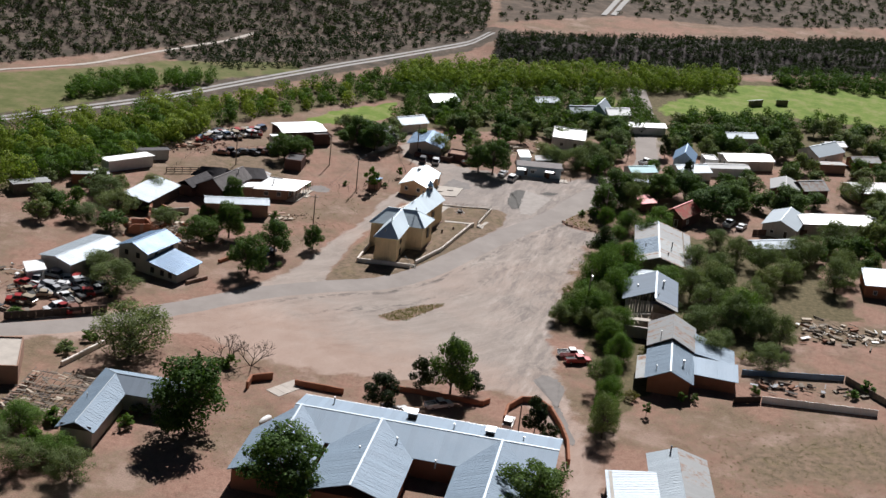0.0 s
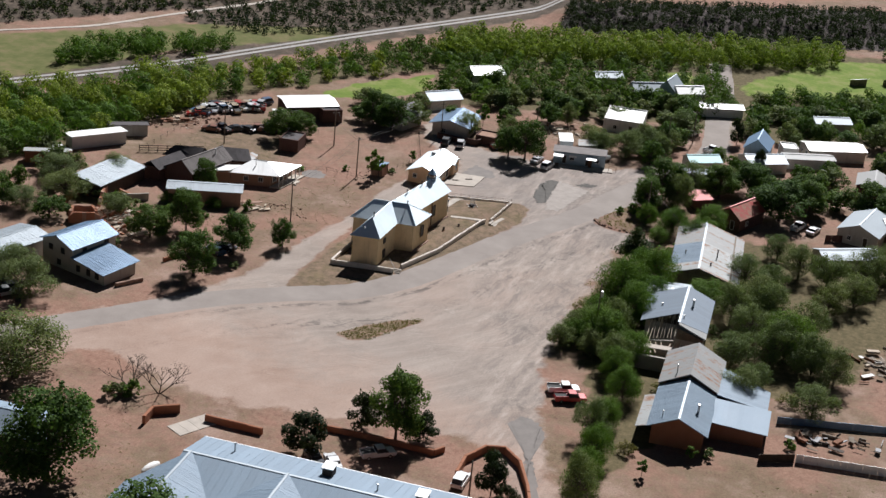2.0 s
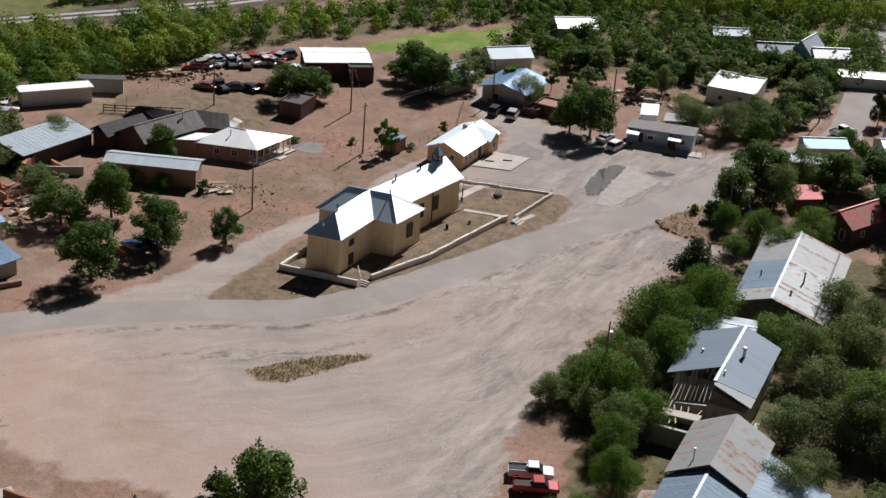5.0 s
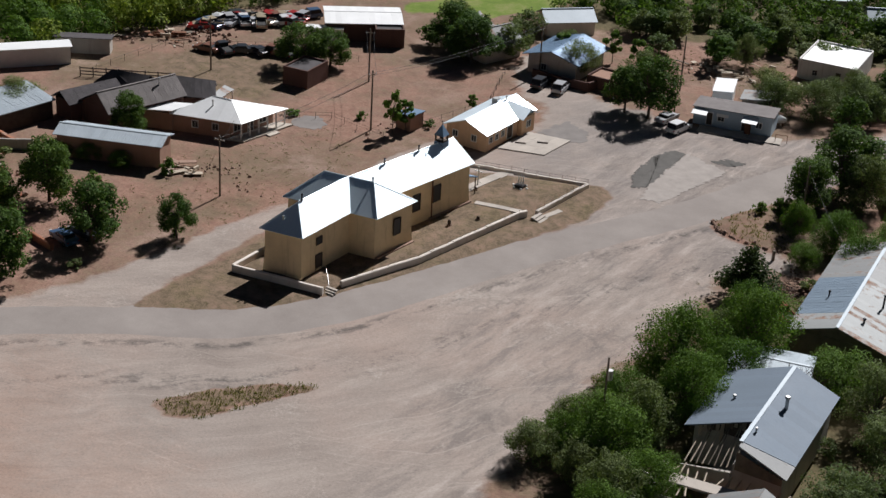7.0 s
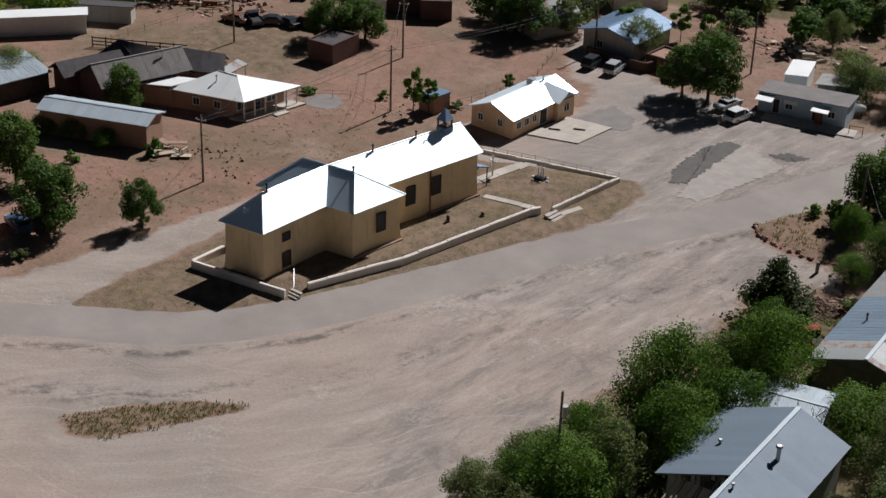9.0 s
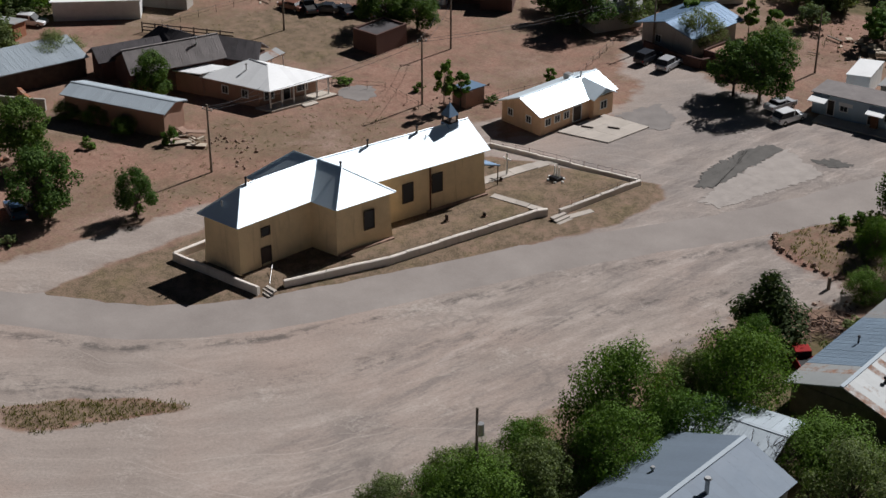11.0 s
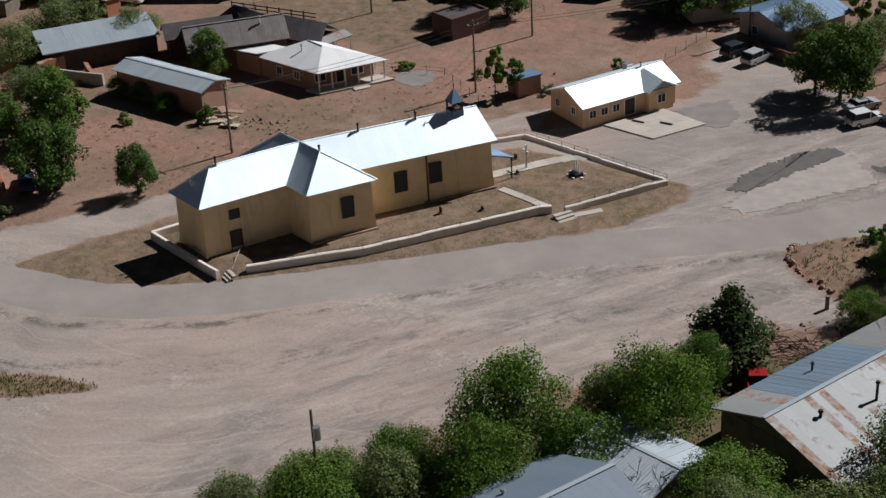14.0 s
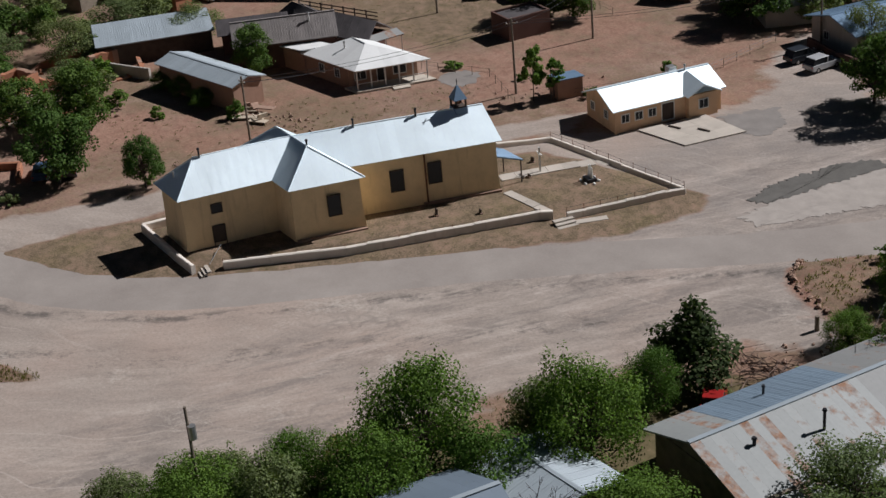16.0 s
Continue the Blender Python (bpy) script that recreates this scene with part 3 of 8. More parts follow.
def drawn(sa, sc, turn=0.0, shift=0.0):
    """Noise drawn out along the traffic, wandering a little."""
    cx = nt.nodes.new("ShaderNodeCombineXYZ")
    side = maths(nt, "ADD", sx.outputs[1], maths(nt, "MULTIPLY", wob_n.outputs["Fac"], 5.0))
    side = maths(nt, "ADD", side, maths(nt, "MULTIPLY", sx.outputs[0], turn))
    nt.links.new(maths(nt, "ADD", maths(nt, "MULTIPLY", sx.outputs[0], sa), shift), cx.inputs[0])
    nt.links.new(maths(nt, "MULTIPLY", side, sc), cx.inputs[1])
    return noisy(nt, cx.outputs[0], 1.0, 9, 0.74)


track, cross, rut = drawn(0.08, 0.26), drawn(0.09, 0.2, 0.45, 7.0), drawn(0.07, 0.55, -0.2, 3.0)
blot = noisy(nt, v, 0.075, 7, 0.62)
dirt = ramp(nt, big, [(0.3, (0.155, 0.098, 0.07)), (0.48, (0.275, 0.177, 0.136)), (0.68, (0.41, 0.285, 0.232))])
dirt = blend(nt, 0.5, dirt, ramp(nt, mid, [(0.33, (0.105, 0.066, 0.048)), (0.52, (0.28, 0.178, 0.132)), (0.7, (0.44, 0.31, 0.245))]))
weeds = ramp(nt, maths(nt, "ADD", maths(nt, "MULTIPLY", mid, 0.6), maths(nt, "MULTIPLY", huge, 0.55)), [(0.51, (0, 0, 0)), (0.65, (0.62, 0.62, 0.62))])
dirt = blend(nt, weeds, dirt, ramp(nt, noisy(nt, v, 2.4, 5, 0.75), [(0.3, (0.075, 0.066, 0.034)), (0.55, (0.15, 0.125, 0.07)), (0.75, (0.24, 0.19, 0.12))]))
ruddy = noisy(nt, v, 0.055, 6, 0.65)
dirt = blend(nt, ramp(nt, ruddy, [(0.47, (0, 0, 0)), (0.58, (0.65, 0.65, 0.65))]), dirt, ramp(nt, mid, [(0.3, (0.24, 0.122, 0.09)), (0.7, (0.4, 0.24, 0.186))]))
dirt = blend(nt, ramp(nt, ruddy, [(0.36, (0.5, 0.5, 0.5)), (0.44, (0, 0, 0))]), dirt, (0.4, 0.29, 0.24))
pale = ramp(nt, blot, [(0.3, (0.22, 0.18, 0.155)), (0.45, (0.325, 0.272, 0.237)), (0.58, (0.4, 0.34, 0.3)), (0.74, (0.5, 0.44, 0.39))])
pale = blend(nt, 0.45, pale, ramp(nt, track, [(0.32, (0.19, 0.158, 0.138)), (0.48, (0.335, 0.282, 0.247)), (0.66, (0.5, 0.435, 0.385))]))
pale = blend(nt, ramp(nt, cross, [(0.54, (0, 0, 0)), (0.7, (0.45, 0.45, 0.45))]), pale, (0.21, 0.178, 0.16))
pale = blend(nt, ramp(nt, maths(nt, "ADD", maths(nt, "MULTIPLY", rut, 0.6), maths(nt, "MULTIPLY", blot, 0.4)), [(0.5, (0, 0, 0)), (0.62, (0.5, 0.5, 0.5))]), pale, (0.22, 0.183, 0.16))
pale = blend(nt, ramp(nt, huge, [(0.46, (0, 0, 0)), (0.62, (0.45, 0.45, 0.45))]), pale, (0.4, 0.29, 0.238))
tar = blend(nt, 0.5, ramp(nt, blot, [(0.35, (0.2, 0.178, 0.168)), (0.6, (0.3, 0.265, 0.246))]), ramp(nt, track, [(0.35, (0.19, 0.17, 0.16)), (0.65, (0.33, 0.295, 0.27))]))
pale = blend(nt, maths(nt, "MULTIPLY", at2.outputs["Alpha"], ramp(nt, big, [(0.35, (1, 1, 1)), (0.62, (0.25, 0.25, 0.25))])), pale, tar)
pale = blend(nt, 0.22, pale, ramp(nt, fine, [(0.3, (0.22, 0.185, 0.168)), (0.7, (0.42, 0.365, 0.33))]))
# dust dragged by turning wheels towards the southern lane
turned = nt.nodes.new("ShaderNodeMapping")
turned.inputs["Rotation"].default_value = (0, 0, radians(-72))
nt.links.new(v, turned.inputs[0])
drag = nt.nodes.new("ShaderNodeMapping")
drag.inputs["Scale"].default_value = (0.075, 0.33, 1)
nt.links.new(turned.outputs[0], drag.inputs[0])
sweep = noisy(nt, drag.outputs[0], 1.0, 9, 0.74)
px = nt.nodes.new("ShaderNodeSeparateXYZ")
nt.links.new(v, px.inputs[0])
east = ramp(nt, maths(nt, "ADD", maths(nt, "MULTIPLY", px.outputs[0], 0.03), maths(nt, "MULTIPLY", blot, 0.4)), [(0.5, (0, 0, 0)), (0.85, (1, 1, 1))])
pale = blend(nt, maths(nt, "MULTIPLY", east, ramp(nt, sweep, [(0.5, (0, 0, 0)), (0.6, (0.7, 0.7, 0.7))])), pale, (0.2, 0.172, 0.158))
pale = blend(nt, maths(nt, "MULTIPLY", east, ramp(nt, sweep, [(0.36, (0.7, 0.7, 0.7)), (0.46, (0, 0, 0))])), pale, (0.47, 0.405, 0.365))
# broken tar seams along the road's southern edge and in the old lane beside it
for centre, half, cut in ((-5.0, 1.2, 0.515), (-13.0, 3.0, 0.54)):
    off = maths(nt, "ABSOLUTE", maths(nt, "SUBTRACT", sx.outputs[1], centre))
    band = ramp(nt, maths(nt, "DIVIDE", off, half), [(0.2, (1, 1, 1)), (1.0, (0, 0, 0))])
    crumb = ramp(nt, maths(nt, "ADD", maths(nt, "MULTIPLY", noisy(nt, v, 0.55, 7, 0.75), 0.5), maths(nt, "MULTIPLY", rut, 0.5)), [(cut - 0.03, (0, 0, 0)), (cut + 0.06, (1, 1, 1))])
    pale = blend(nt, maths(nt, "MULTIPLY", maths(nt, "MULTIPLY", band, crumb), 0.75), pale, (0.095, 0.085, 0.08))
# tyre lines, bleached crust, a web of worn tar in the east and red dust in the south-west
tyres = drawn(0.03, 1.7, 0.0, 11.0)
pale = blend(nt, ramp(nt, tyres, [(0.3, (0.45, 0.45, 0.45)), (0.42, (0, 0, 0)), (0.58, (0, 0, 0)), (0.68, (0.4, 0.4, 0.4))]), pale, ramp(nt, tyres, [(0.4, (0.2, 0.168, 0.148)), (0.6, (0.53, 0.47, 0.42))]))
skew = drawn(0.035, 1.2, 0.55, 23.0)
pale = blend(nt, ramp(nt, skew, [(0.57, (0, 0, 0)), (0.68, (0.5, 0.5, 0.5))]), pale, (0.5, 0.44, 0.395))
crust = maths(nt, "ADD", maths(nt, "MULTIPLY", noisy(nt, v, 0.11, 8, 0.7), 0.65), maths(nt, "MULTIPLY", noisy(nt, v, 1.6, 6, 0.75), 0.35))
pale = blend(nt, ramp(nt, crust, [(0.56, (0, 0, 0)), (0.63, (0.4, 0.4, 0.4))]), pale, (0.5, 0.45, 0.405))
warp = node(nt, "ShaderNodeTexNoise", Scale=0.5, Detail=5.0)
nt.links.new(v, warp.inputs["Vector"])
shifted = nt.nodes.new("ShaderNodeVectorMath")
shifted.operation = "MULTIPLY_ADD"
shifted.inputs[1].default_value = (3.2, 3.2, 0)
nt.links.new(warp.outputs["Color"], shifted.inputs[0])
nt.links.new(v, shifted.inputs[2])
web = nt.nodes.new("ShaderNodeTexVoronoi")
web.feature = "DISTANCE_TO_EDGE"
web.inputs["Scale"].default_value = 0.42
nt.links.new(shifted.outputs[0], web.inputs["Vector"])
worn = ramp(nt, noisy(nt, v, 0.09, 5, 0.6), [(0.54, (0, 0, 0)), (0.64, (1, 1, 1))])
lines = ramp(nt, web.outputs["Distance"], [(0.02, (0.42, 0.42, 0.42)), (0.16, (0, 0, 0))])
pale = blend(nt, maths(nt, "MULTIPLY", maths(nt, "MULTIPLY", lines, worn), east), pale, (0.15, 0.13, 0.12))
south = ramp(nt, maths(nt, "ADD", maths(nt, "MULTIPLY", maths(nt, "ADD", maths(nt, "MULTIPLY", px.outputs[0], -0.55), maths(nt, "MULTIPLY", px.outputs[1], -0.83)), 0.008), maths(nt, "MULTIPLY", crust, 0.5)), [(0.55, (0, 0, 0)), (0.72, (0.6, 0.6, 0.6))])
pale = blend(nt, south, pale, ramp(nt, blot, [(0.35, (0.35, 0.225, 0.17)), (0.65, (0.45, 0.32, 0.26))]))
grit = noisy(nt, v, 3.2, 5, 0.8)
pale = blend(nt, 1.0, pale, ramp(nt, grit, [(0.25, (0.7, 0.69, 0.68)), (0.5, (0.93, 0.93, 0.93)), (0.75, (1.1, 1.1, 1.1))]), "MULTIPLY")
dirt = blend(nt, 1.0, dirt, ramp(nt, grit, [(0.25, (0.5, 0.48, 0.47)), (0.5, (0.9, 0.9, 0.9)), (0.75, (1.25, 1.23, 1.2))]), "MULTIPLY")
grass = ramp(nt, maths(nt, "ADD", maths(nt, "MULTIPLY", big, 0.7), maths(nt, "MULTIPLY", mid, 0.3)), [(0.3, (0.08, 0.13, 0.024)), (0.48, (0.14, 0.2, 0.036)), (0.66, (0.25, 0.24, 0.1))])
olive = ramp(nt, big, [(0.3, (0.075, 0.09, 0.025)), (0.5, (0.12, 0.125, 0.045)), (0.7, (0.19, 0.15, 0.08))])
drygrass = blend(nt, 0.5, ramp(nt, mid, [(0.25, (0.1, 0.08, 0.05)), (0.5, (0.2, 0.142, 0.1)), (0.75, (0.28, 0.2, 0.15))]),
                 ramp(nt, fine, [(0.3, (0.085, 0.072, 0.04)), (0.6, (0.2, 0.15, 0.1)), (0.8, (0.28, 0.205, 0.15))]))
drygrass = blend(nt, ramp(nt, big, [(0.5, (0, 0, 0)), (0.66, (0.4, 0.4, 0.4))]), drygrass, ramp(nt, fine, [(0.3, (0.09, 0.085, 0.03)), (0.7, (0.19, 0.165, 0.07))]))
scuff = maths(nt, "ADD", maths(nt, "MULTIPLY", noisy(nt, v, 0.5, 7, 0.75), 0.6), maths(nt, "MULTIPLY", fine, 0.4))
drygrass = blend(nt, ramp(nt, scuff, [(0.5, (0, 0, 0)), (0.6, (0.6, 0.6, 0.6))]), drygrass, (0.3, 0.19, 0.145))
drygrass = blend(nt, ramp(nt, scuff, [(0.4, (0.8, 0.8, 0.8)), (0.51, (0, 0, 0))]), drygrass, (0.088, 0.066, 0.042))
wood = ramp(nt, mid, [(0.3, (0.06, 0.055, 0.025)), (0.6, (0.14, 0.11, 0.06)), (0.8, (0.24, 0.17, 0.115))])
rock = ramp(nt, mid, [(0.3, (0.03, 0.026, 0.026)), (0.55, (0.075, 0.062, 0.058)), (0.8, (0.15, 0.115, 0.1))])
brae = ramp(nt, maths(nt, "ADD", maths(nt, "MULTIPLY", big, 0.6), maths(nt, "MULTIPLY", mid, 0.4)), [(0.32, (0.04, 0.036, 0.026)), (0.5, (0.085, 0.066, 0.05)), (0.68, (0.19, 0.14, 0.11))])


def edged(channel, grainy=0.5):
    s = maths(nt, "ADD", channel, maths(nt, "MULTIPLY", maths(nt, "SUBTRACT", mid, 0.5), grainy))
    return ramp(nt, s, [(0.36, (0, 0, 0)), (0.64, (1, 1, 1))])


c = blend(nt, edged(at.outputs["Alpha"], 0.7), dirt, wood)
c = blend(nt, edged(sep2.outputs[2], 0.5), c, brae)
c = blend(nt, edged(sep2.outputs[0], 0.5), c, rock)
c = blend(nt, edged(sep2.outputs[1], 0.3), c, olive)
c = blend(nt, edged(sep.outputs[0]), c, pale)
c = blend(nt, edged(sep.outputs[2], 0.9), c, drygrass)
c = blend(nt, edged(sep.outputs[1], 0.3), c, grass)
nt.links.new(c, b.inputs["Base Color"])
bumped(nt, b, maths(nt, "ADD", mid, maths(nt, "MULTIPLY", fine, 0.5)), 0.35, 0.06)
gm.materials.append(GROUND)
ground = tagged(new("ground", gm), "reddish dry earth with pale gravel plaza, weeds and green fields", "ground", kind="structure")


def level(x, y):
    return float(rise(np.array([float(x)]), np.array([float(y)]))[0])


def ribbon(name, mid, half, mat, label, lift=0.03, kind="structure", rough_edge=0.25, step=2.0, category="road"):
    """A paved strip along the line mid, with uneven edges, draped on the land."""
    pts = []
    m = [Vector((p[0], p[1], 0)) for p in mid]
    dense = []
    for i in range(len(m) - 1):
        p0, p1, p2, p3 = m[max(i - 1, 0)], m[i], m[i + 1], m[min(i + 2, len(m) - 1)]
        k = max(2, int((p2 - p1).length / step))
        for j in range(k):
            t = j / k
            dense.append(0.5 * ((2 * p1) + (p2 - p0) * t + (2 * p0 - 5 * p1 + 4 * p2 - p3) * t * t + (3 * p1 - p0 - 3 * p2 + p3) * t ** 3))
    dense.append(m[-1])
    vs, fs = [], []
    cols = 7
    for i, p in enumerate(dense):
        d = (dense[min(i + 1, len(dense) - 1)] - dense[max(i - 1, 0)]).normalized()
        n = Vector((-d.y, d.x, 0))
        for k in range(cols):
            s = (k / (cols - 1) * 2 - 1) * (half + (R.uniform(-rough_edge, rough_edge) if k in (0, cols - 1) else 0))
            q = p + n * s
            vs.append((q.x, q.y, level(q.x, q.y) + lift - (0.06 if k in (0, cols - 1) else 0)))
    for i in range(len(dense) - 1):
        for k in range(cols - 1):
            a = i * cols + k
            fs.append((a, a + 1, a + cols + 1, a + cols))
    ob = raw(name, vs, fs, mat, smooth=True)
    return tagged(ob, label, category, kind=kind)


ASPHALT, nt, b = material("worn_asphalt", 0.95, 0, 0.2)
v = mapped(nt)
big, fine = noisy(nt, v, 0.13, 6, 0.65), noisy(nt, v, 5.0, 4)
c = ramp(nt, big, [(0.28, (0.235, 0.205, 0.187)), (0.5, (0.282, 0.249, 0.228)), (0.72, (0.335, 0.298, 0.273))])
c = blend(nt, ramp(nt, noisy(nt, v, 0.6, 7, 0.75), [(0.58, (0, 0, 0)), (0.75, (0.4, 0.4, 0.4))]), c, (0.36, 0.31, 0.28))
c = blend(nt, 0.2, c, ramp(nt, fine, [(0.3, (0.17, 0.15, 0.14)), (0.7, (0.32, 0.286, 0.264))]))
nt.links.new(c, b.inputs["Base Color"])
bumped(nt, b, fine, 0.3, 0.03)
HIGHWAY_GREY = plain("highway_asphalt", (0.34, 0.325, 0.31), 0.9, 0, 0.12, 0.3, 0.1)
ribbon("road", ROAD_MID, 3.9, ASPHALT, "worn tan-grey asphalt road with gravel-strewn edges")
ribbon("highway", [(x - 0.7, y + 1.0) for x, y in HIGHWAY], 0.75, HIGHWAY_GREY, "pale grey highway carriageway across the valley", 0.12, step=4, rough_edge=0.02)
ribbon("highway", [(x + 0.9, y - 1.3) for x, y in HIGHWAY], 0.75, HIGHWAY_GREY, "pale grey highway carriageway across the valley", 0.12, step=4, rough_edge=0.02)
ribbon("back_road", BACKROAD, 0.8, CONCRETE_TAN, "pale dirt road along the foot of the hills", 0.15, step=4)
ribbon("highway", [(75.4, 278.5), (80.6, 295.5), (86.1, 313.3), (89.7, 326.4)], 1.1, HIGHWAY_GREY, "pale grey highway climbing the far plateau", 0.3, step=4, rough_edge=0.02)
ribbon("highway", [(79.6, 280.3), (85.4, 299.8), (90.5, 315.3), (93.9, 328.3)], 1.1, HIGHWAY_GREY, "pale grey highway climbing the far plateau", 0.3, step=4, rough_edge=0.02)


# ---- church ----
def cv(x, y, z):
    return (*church_xy(x, y), z)


def build_church():
    ch = root("church", 0, 0, 0, 0, "old adobe mission church, tan stucco walls, bright zinc metal roof", "church")
    e, r, g = 6.45, 9.5, 0.2
    cx = -6.5
    san = [(cx - 2.5, -9.8), (cx + 2.5, -9.8), (cx + 2.5, 0), (cx - 2.5, 0)]
    tra = [(cx - 6.1, -0.2), (cx + 6.1, -0.2), (cx + 6.1, 6.8), (cx - 6.1, 6.8)]
    nav = [(cx - 2.9, 5.5), (cx + 2.9, 5.5), (cx + 2.9, 22.6), (cx - 2.9, 22.6)]

    def ring(pts, batter=0.12):
        return [church_xy(*p) for p in pts]

    def walls(pts, name, label=""):
        bm = bmesh.new()
        mx, my = sum(p[0] for p in pts) / 4, sum(p[1] for p in pts) / 4
        rows = []
        for z, k in ((g - 0.3, 0.22), (1.2, 0.12), (3.0, 0.04), (e - 0.15, 0.0)):
            row = []
            for i in range(4):
                p, q = pts[i], pts[(i + 1) % 4]
                for t in (0, 0.25, 0.5, 0.75):
                    x, y = p[0] + (q[0] - p[0]) * t, p[1] + (q[1] - p[1]) * t
                    x += k * (1 if x > mx else -1) + R.uniform(-0.025, 0.025)
                    y += k * (1 if y > my else -1) + R.uniform(-0.025, 0.025)
                    row.append(bm.verts.new((*church_xy(x, y), z)))
            rows.append(row)
        for a, b in zip(rows, rows[1:]):
            for i in range(16):
                j = (i + 1) % 16
                bm.faces.new((a[i], a[j], b[j], b[i]))
        bm.faces.new(rows[-1])
        return part(name, bm, STUCCO_TAN, ch, label)

    walls(san, "apse_wall")
    walls(tra, "transept_wall")
    nw = walls(nav, "nave_wall")
    gab = [(cx - 2.9, 22.6), (cx + 2.9, 22.6)]
    bm = bmesh.new()
    f = [bm.verts.new(cv(cx - 2.9, 22.6, e - 0.2)), bm.verts.new(cv(cx + 2.9, 22.6, e - 0.2)), bm.verts.new(cv(cx, 22.6, r - 0.2))]
    k = [bm.verts.new(cv(cx - 2.9, 22.1, e - 0.2)), bm.verts.new(cv(cx + 2.9, 22.1, e - 0.2)), bm.verts.new(cv(cx, 22.1, r - 0.2))]
    bm.faces.new(f)
    bm.faces.new(k[::-1])
    for i in range(3):
        bm.faces.new((f[i], f[(i + 1) % 3], k[(i + 1) % 3], k[i]))
    part("gable_wall", bm, STUCCO_TAN, ch)

    def sl(pts, name="roof_slope"):
        return slope(ch, name, [cv(*p) for p in pts], ROOF_WHITE, 0.95)

    S, T, N = 2.95, 6.6, 3.3
    ye, yn = -10.3, 23.1
    # apse: two slopes and the hip
    for s in (1, -1):
        sl([(cx + s * S, ye, e), (cx + s * S, 0.6, e), (cx, 3.2, r), (cx, -7.0, r)])
        sl([(cx + s * N, 6.0, e), (cx + s * N, yn, e), (cx, yn, r), (cx, 3.2, r)])
        sl([(cx + s * T, -0.6, e), (cx + s * T, 7.2, e), (cx + s * 3.45, 3.2, r)], "roof_hip")
        sl([(cx, -0.6, e), (cx + s * T, -0.6, e), (cx + s * 3.45, 3.2, r), (cx, 3.2, r)])
        sl([(cx, 7.2, e), (cx + s * T, 7.2, e), (cx + s * 3.45, 3.2, r), (cx, 3.2, r)])
    sl([(cx - S, ye, e), (cx + S, ye, e), (cx, -7.0, r)], "roof_hip")

    def cap(a, b):
        part("ridge_cap", tubem(cv(*a), cv(*b), 0.07, 0.07, 6), ROOF_WHITE, ch)

    cap((cx, -7.0, r + 0.05), (cx, 2.0, r + 0.05))
    cap((cx, 2.0, r + 0.05), (cx, yn, r + 0.05))
    cap((cx - 3.45, 3.2, r + 0.05), (cx + 3.45, 3.2, r + 0.05))
    for s in (1, -1):
        cap((cx + s * S, ye, e + 0.05), (cx, -7.0, r + 0.05))
        cap((cx + s * T, -0.6, e + 0.05), (cx + s * 3.45, 3.2, r + 0.05))
        cap((cx + s * T, 7.2, e + 0.05), (cx + s * 3.45, 3.2, r + 0.05))
    # openings on the sunless and the plaza side
    def opening(a, b, along, z, w, h, name):
        window(ch, (church_xy(*a), church_xy(*b)), along, z, w, h, WOOD_DARK, name, False, WOOD_DARK if name == "door" else GLASS)

    opening((cx + 2.62, -9.8), (cx + 2.62, 0), 3.3, 1.75, 1.15, 2.3, "door")
    opening((cx + 2.56, -9.8), (cx + 2.56, 0), 3.4, 4.75, 1.0, 0.95, "window")
    opening((cx + 6.16, -0.2), (cx + 6.16, 6.8), 4.2, 3.9, 1.2, 2.2, "window")
    opening((cx + 2.98, 5.5), (cx + 2.98, 22.6), 6.6, 3.9, 1.3, 2.3, "window")
    opening((cx + 2.98, 5.5), (cx + 2.98, 22.6), 10.6, 4.1, 1.3, 2.3, "window")
    opening((cx - 6.16, 6.8), (cx - 6.16, -0.2), 3.0, 3.9, 1.2, 2.2, "window")
    # buttress pipe, plinth kerb, foundation strip
    part("downpipe", tubem(cv(cx + 3.1, 15.0, 0.8), cv(cx + 3.05, 15.0, e), 0.09), RUST, ch, "rusty brown downpipe")
    part("plinth", prism([church_xy(cx + 6.2, -0.2), church_xy(cx + 6.65, -0.2), church_xy(cx + 6.65, 6.9), church_xy(cx + 6.2, 6.9)], 0.2, 0.95), STONE, ch, "reddish stone plinth")
    part("plinth", prism([church_xy(cx + 3.05, 14.5), church_xy(cx + 3.4, 14.5), church_xy(cx + 3.4, 22.7), church_xy(cx + 3.05, 22.7)], 0.2, 1.0), STONE, ch, "reddish stone plinth")
    # belfry over the gable
    bx, by = cx, 20.6
    bel = part("belfry", prism([church_xy(bx - 0.62, by - 0.62), church_xy(bx + 0.62, by - 0.62), church_xy(bx + 0.62, by + 0.62), church_xy(bx - 0.62, by + 0.62)], r - 0.8, r + 0.22), ROOF_BLUE, ch, "blue-grey metal belfry base")
    for dx in (-0.5, 0.5):
        for dy in (-0.5, 0.5):
            p = church_xy(bx + dx, by + dy)
            part("post", boxm((p[0], p[1], r + 0.66), (0.17, 0.17, 0.92), -14.5), WOOD_DARK, bel)
    p = church_xy(bx, by)
    part("sill", boxm((p[0], p[1], r + 0.25), (1.34, 1.34, 0.08), -14.5, 0.02), WOOD_DARK, bel)
    bm = bmesh.new()
    bmesh.ops.create_cone(bm, cap_ends=True, segments=4, radius1=1.06, radius2=0.02, depth=1.5, matrix=pose(p[0], p[1], r + 1.85, 0, 0, 45 - 14.5))
    part("spire", bm, ROOF_BLUE, bel, "blue-grey pyramid spire")
    bm = bmesh.new()
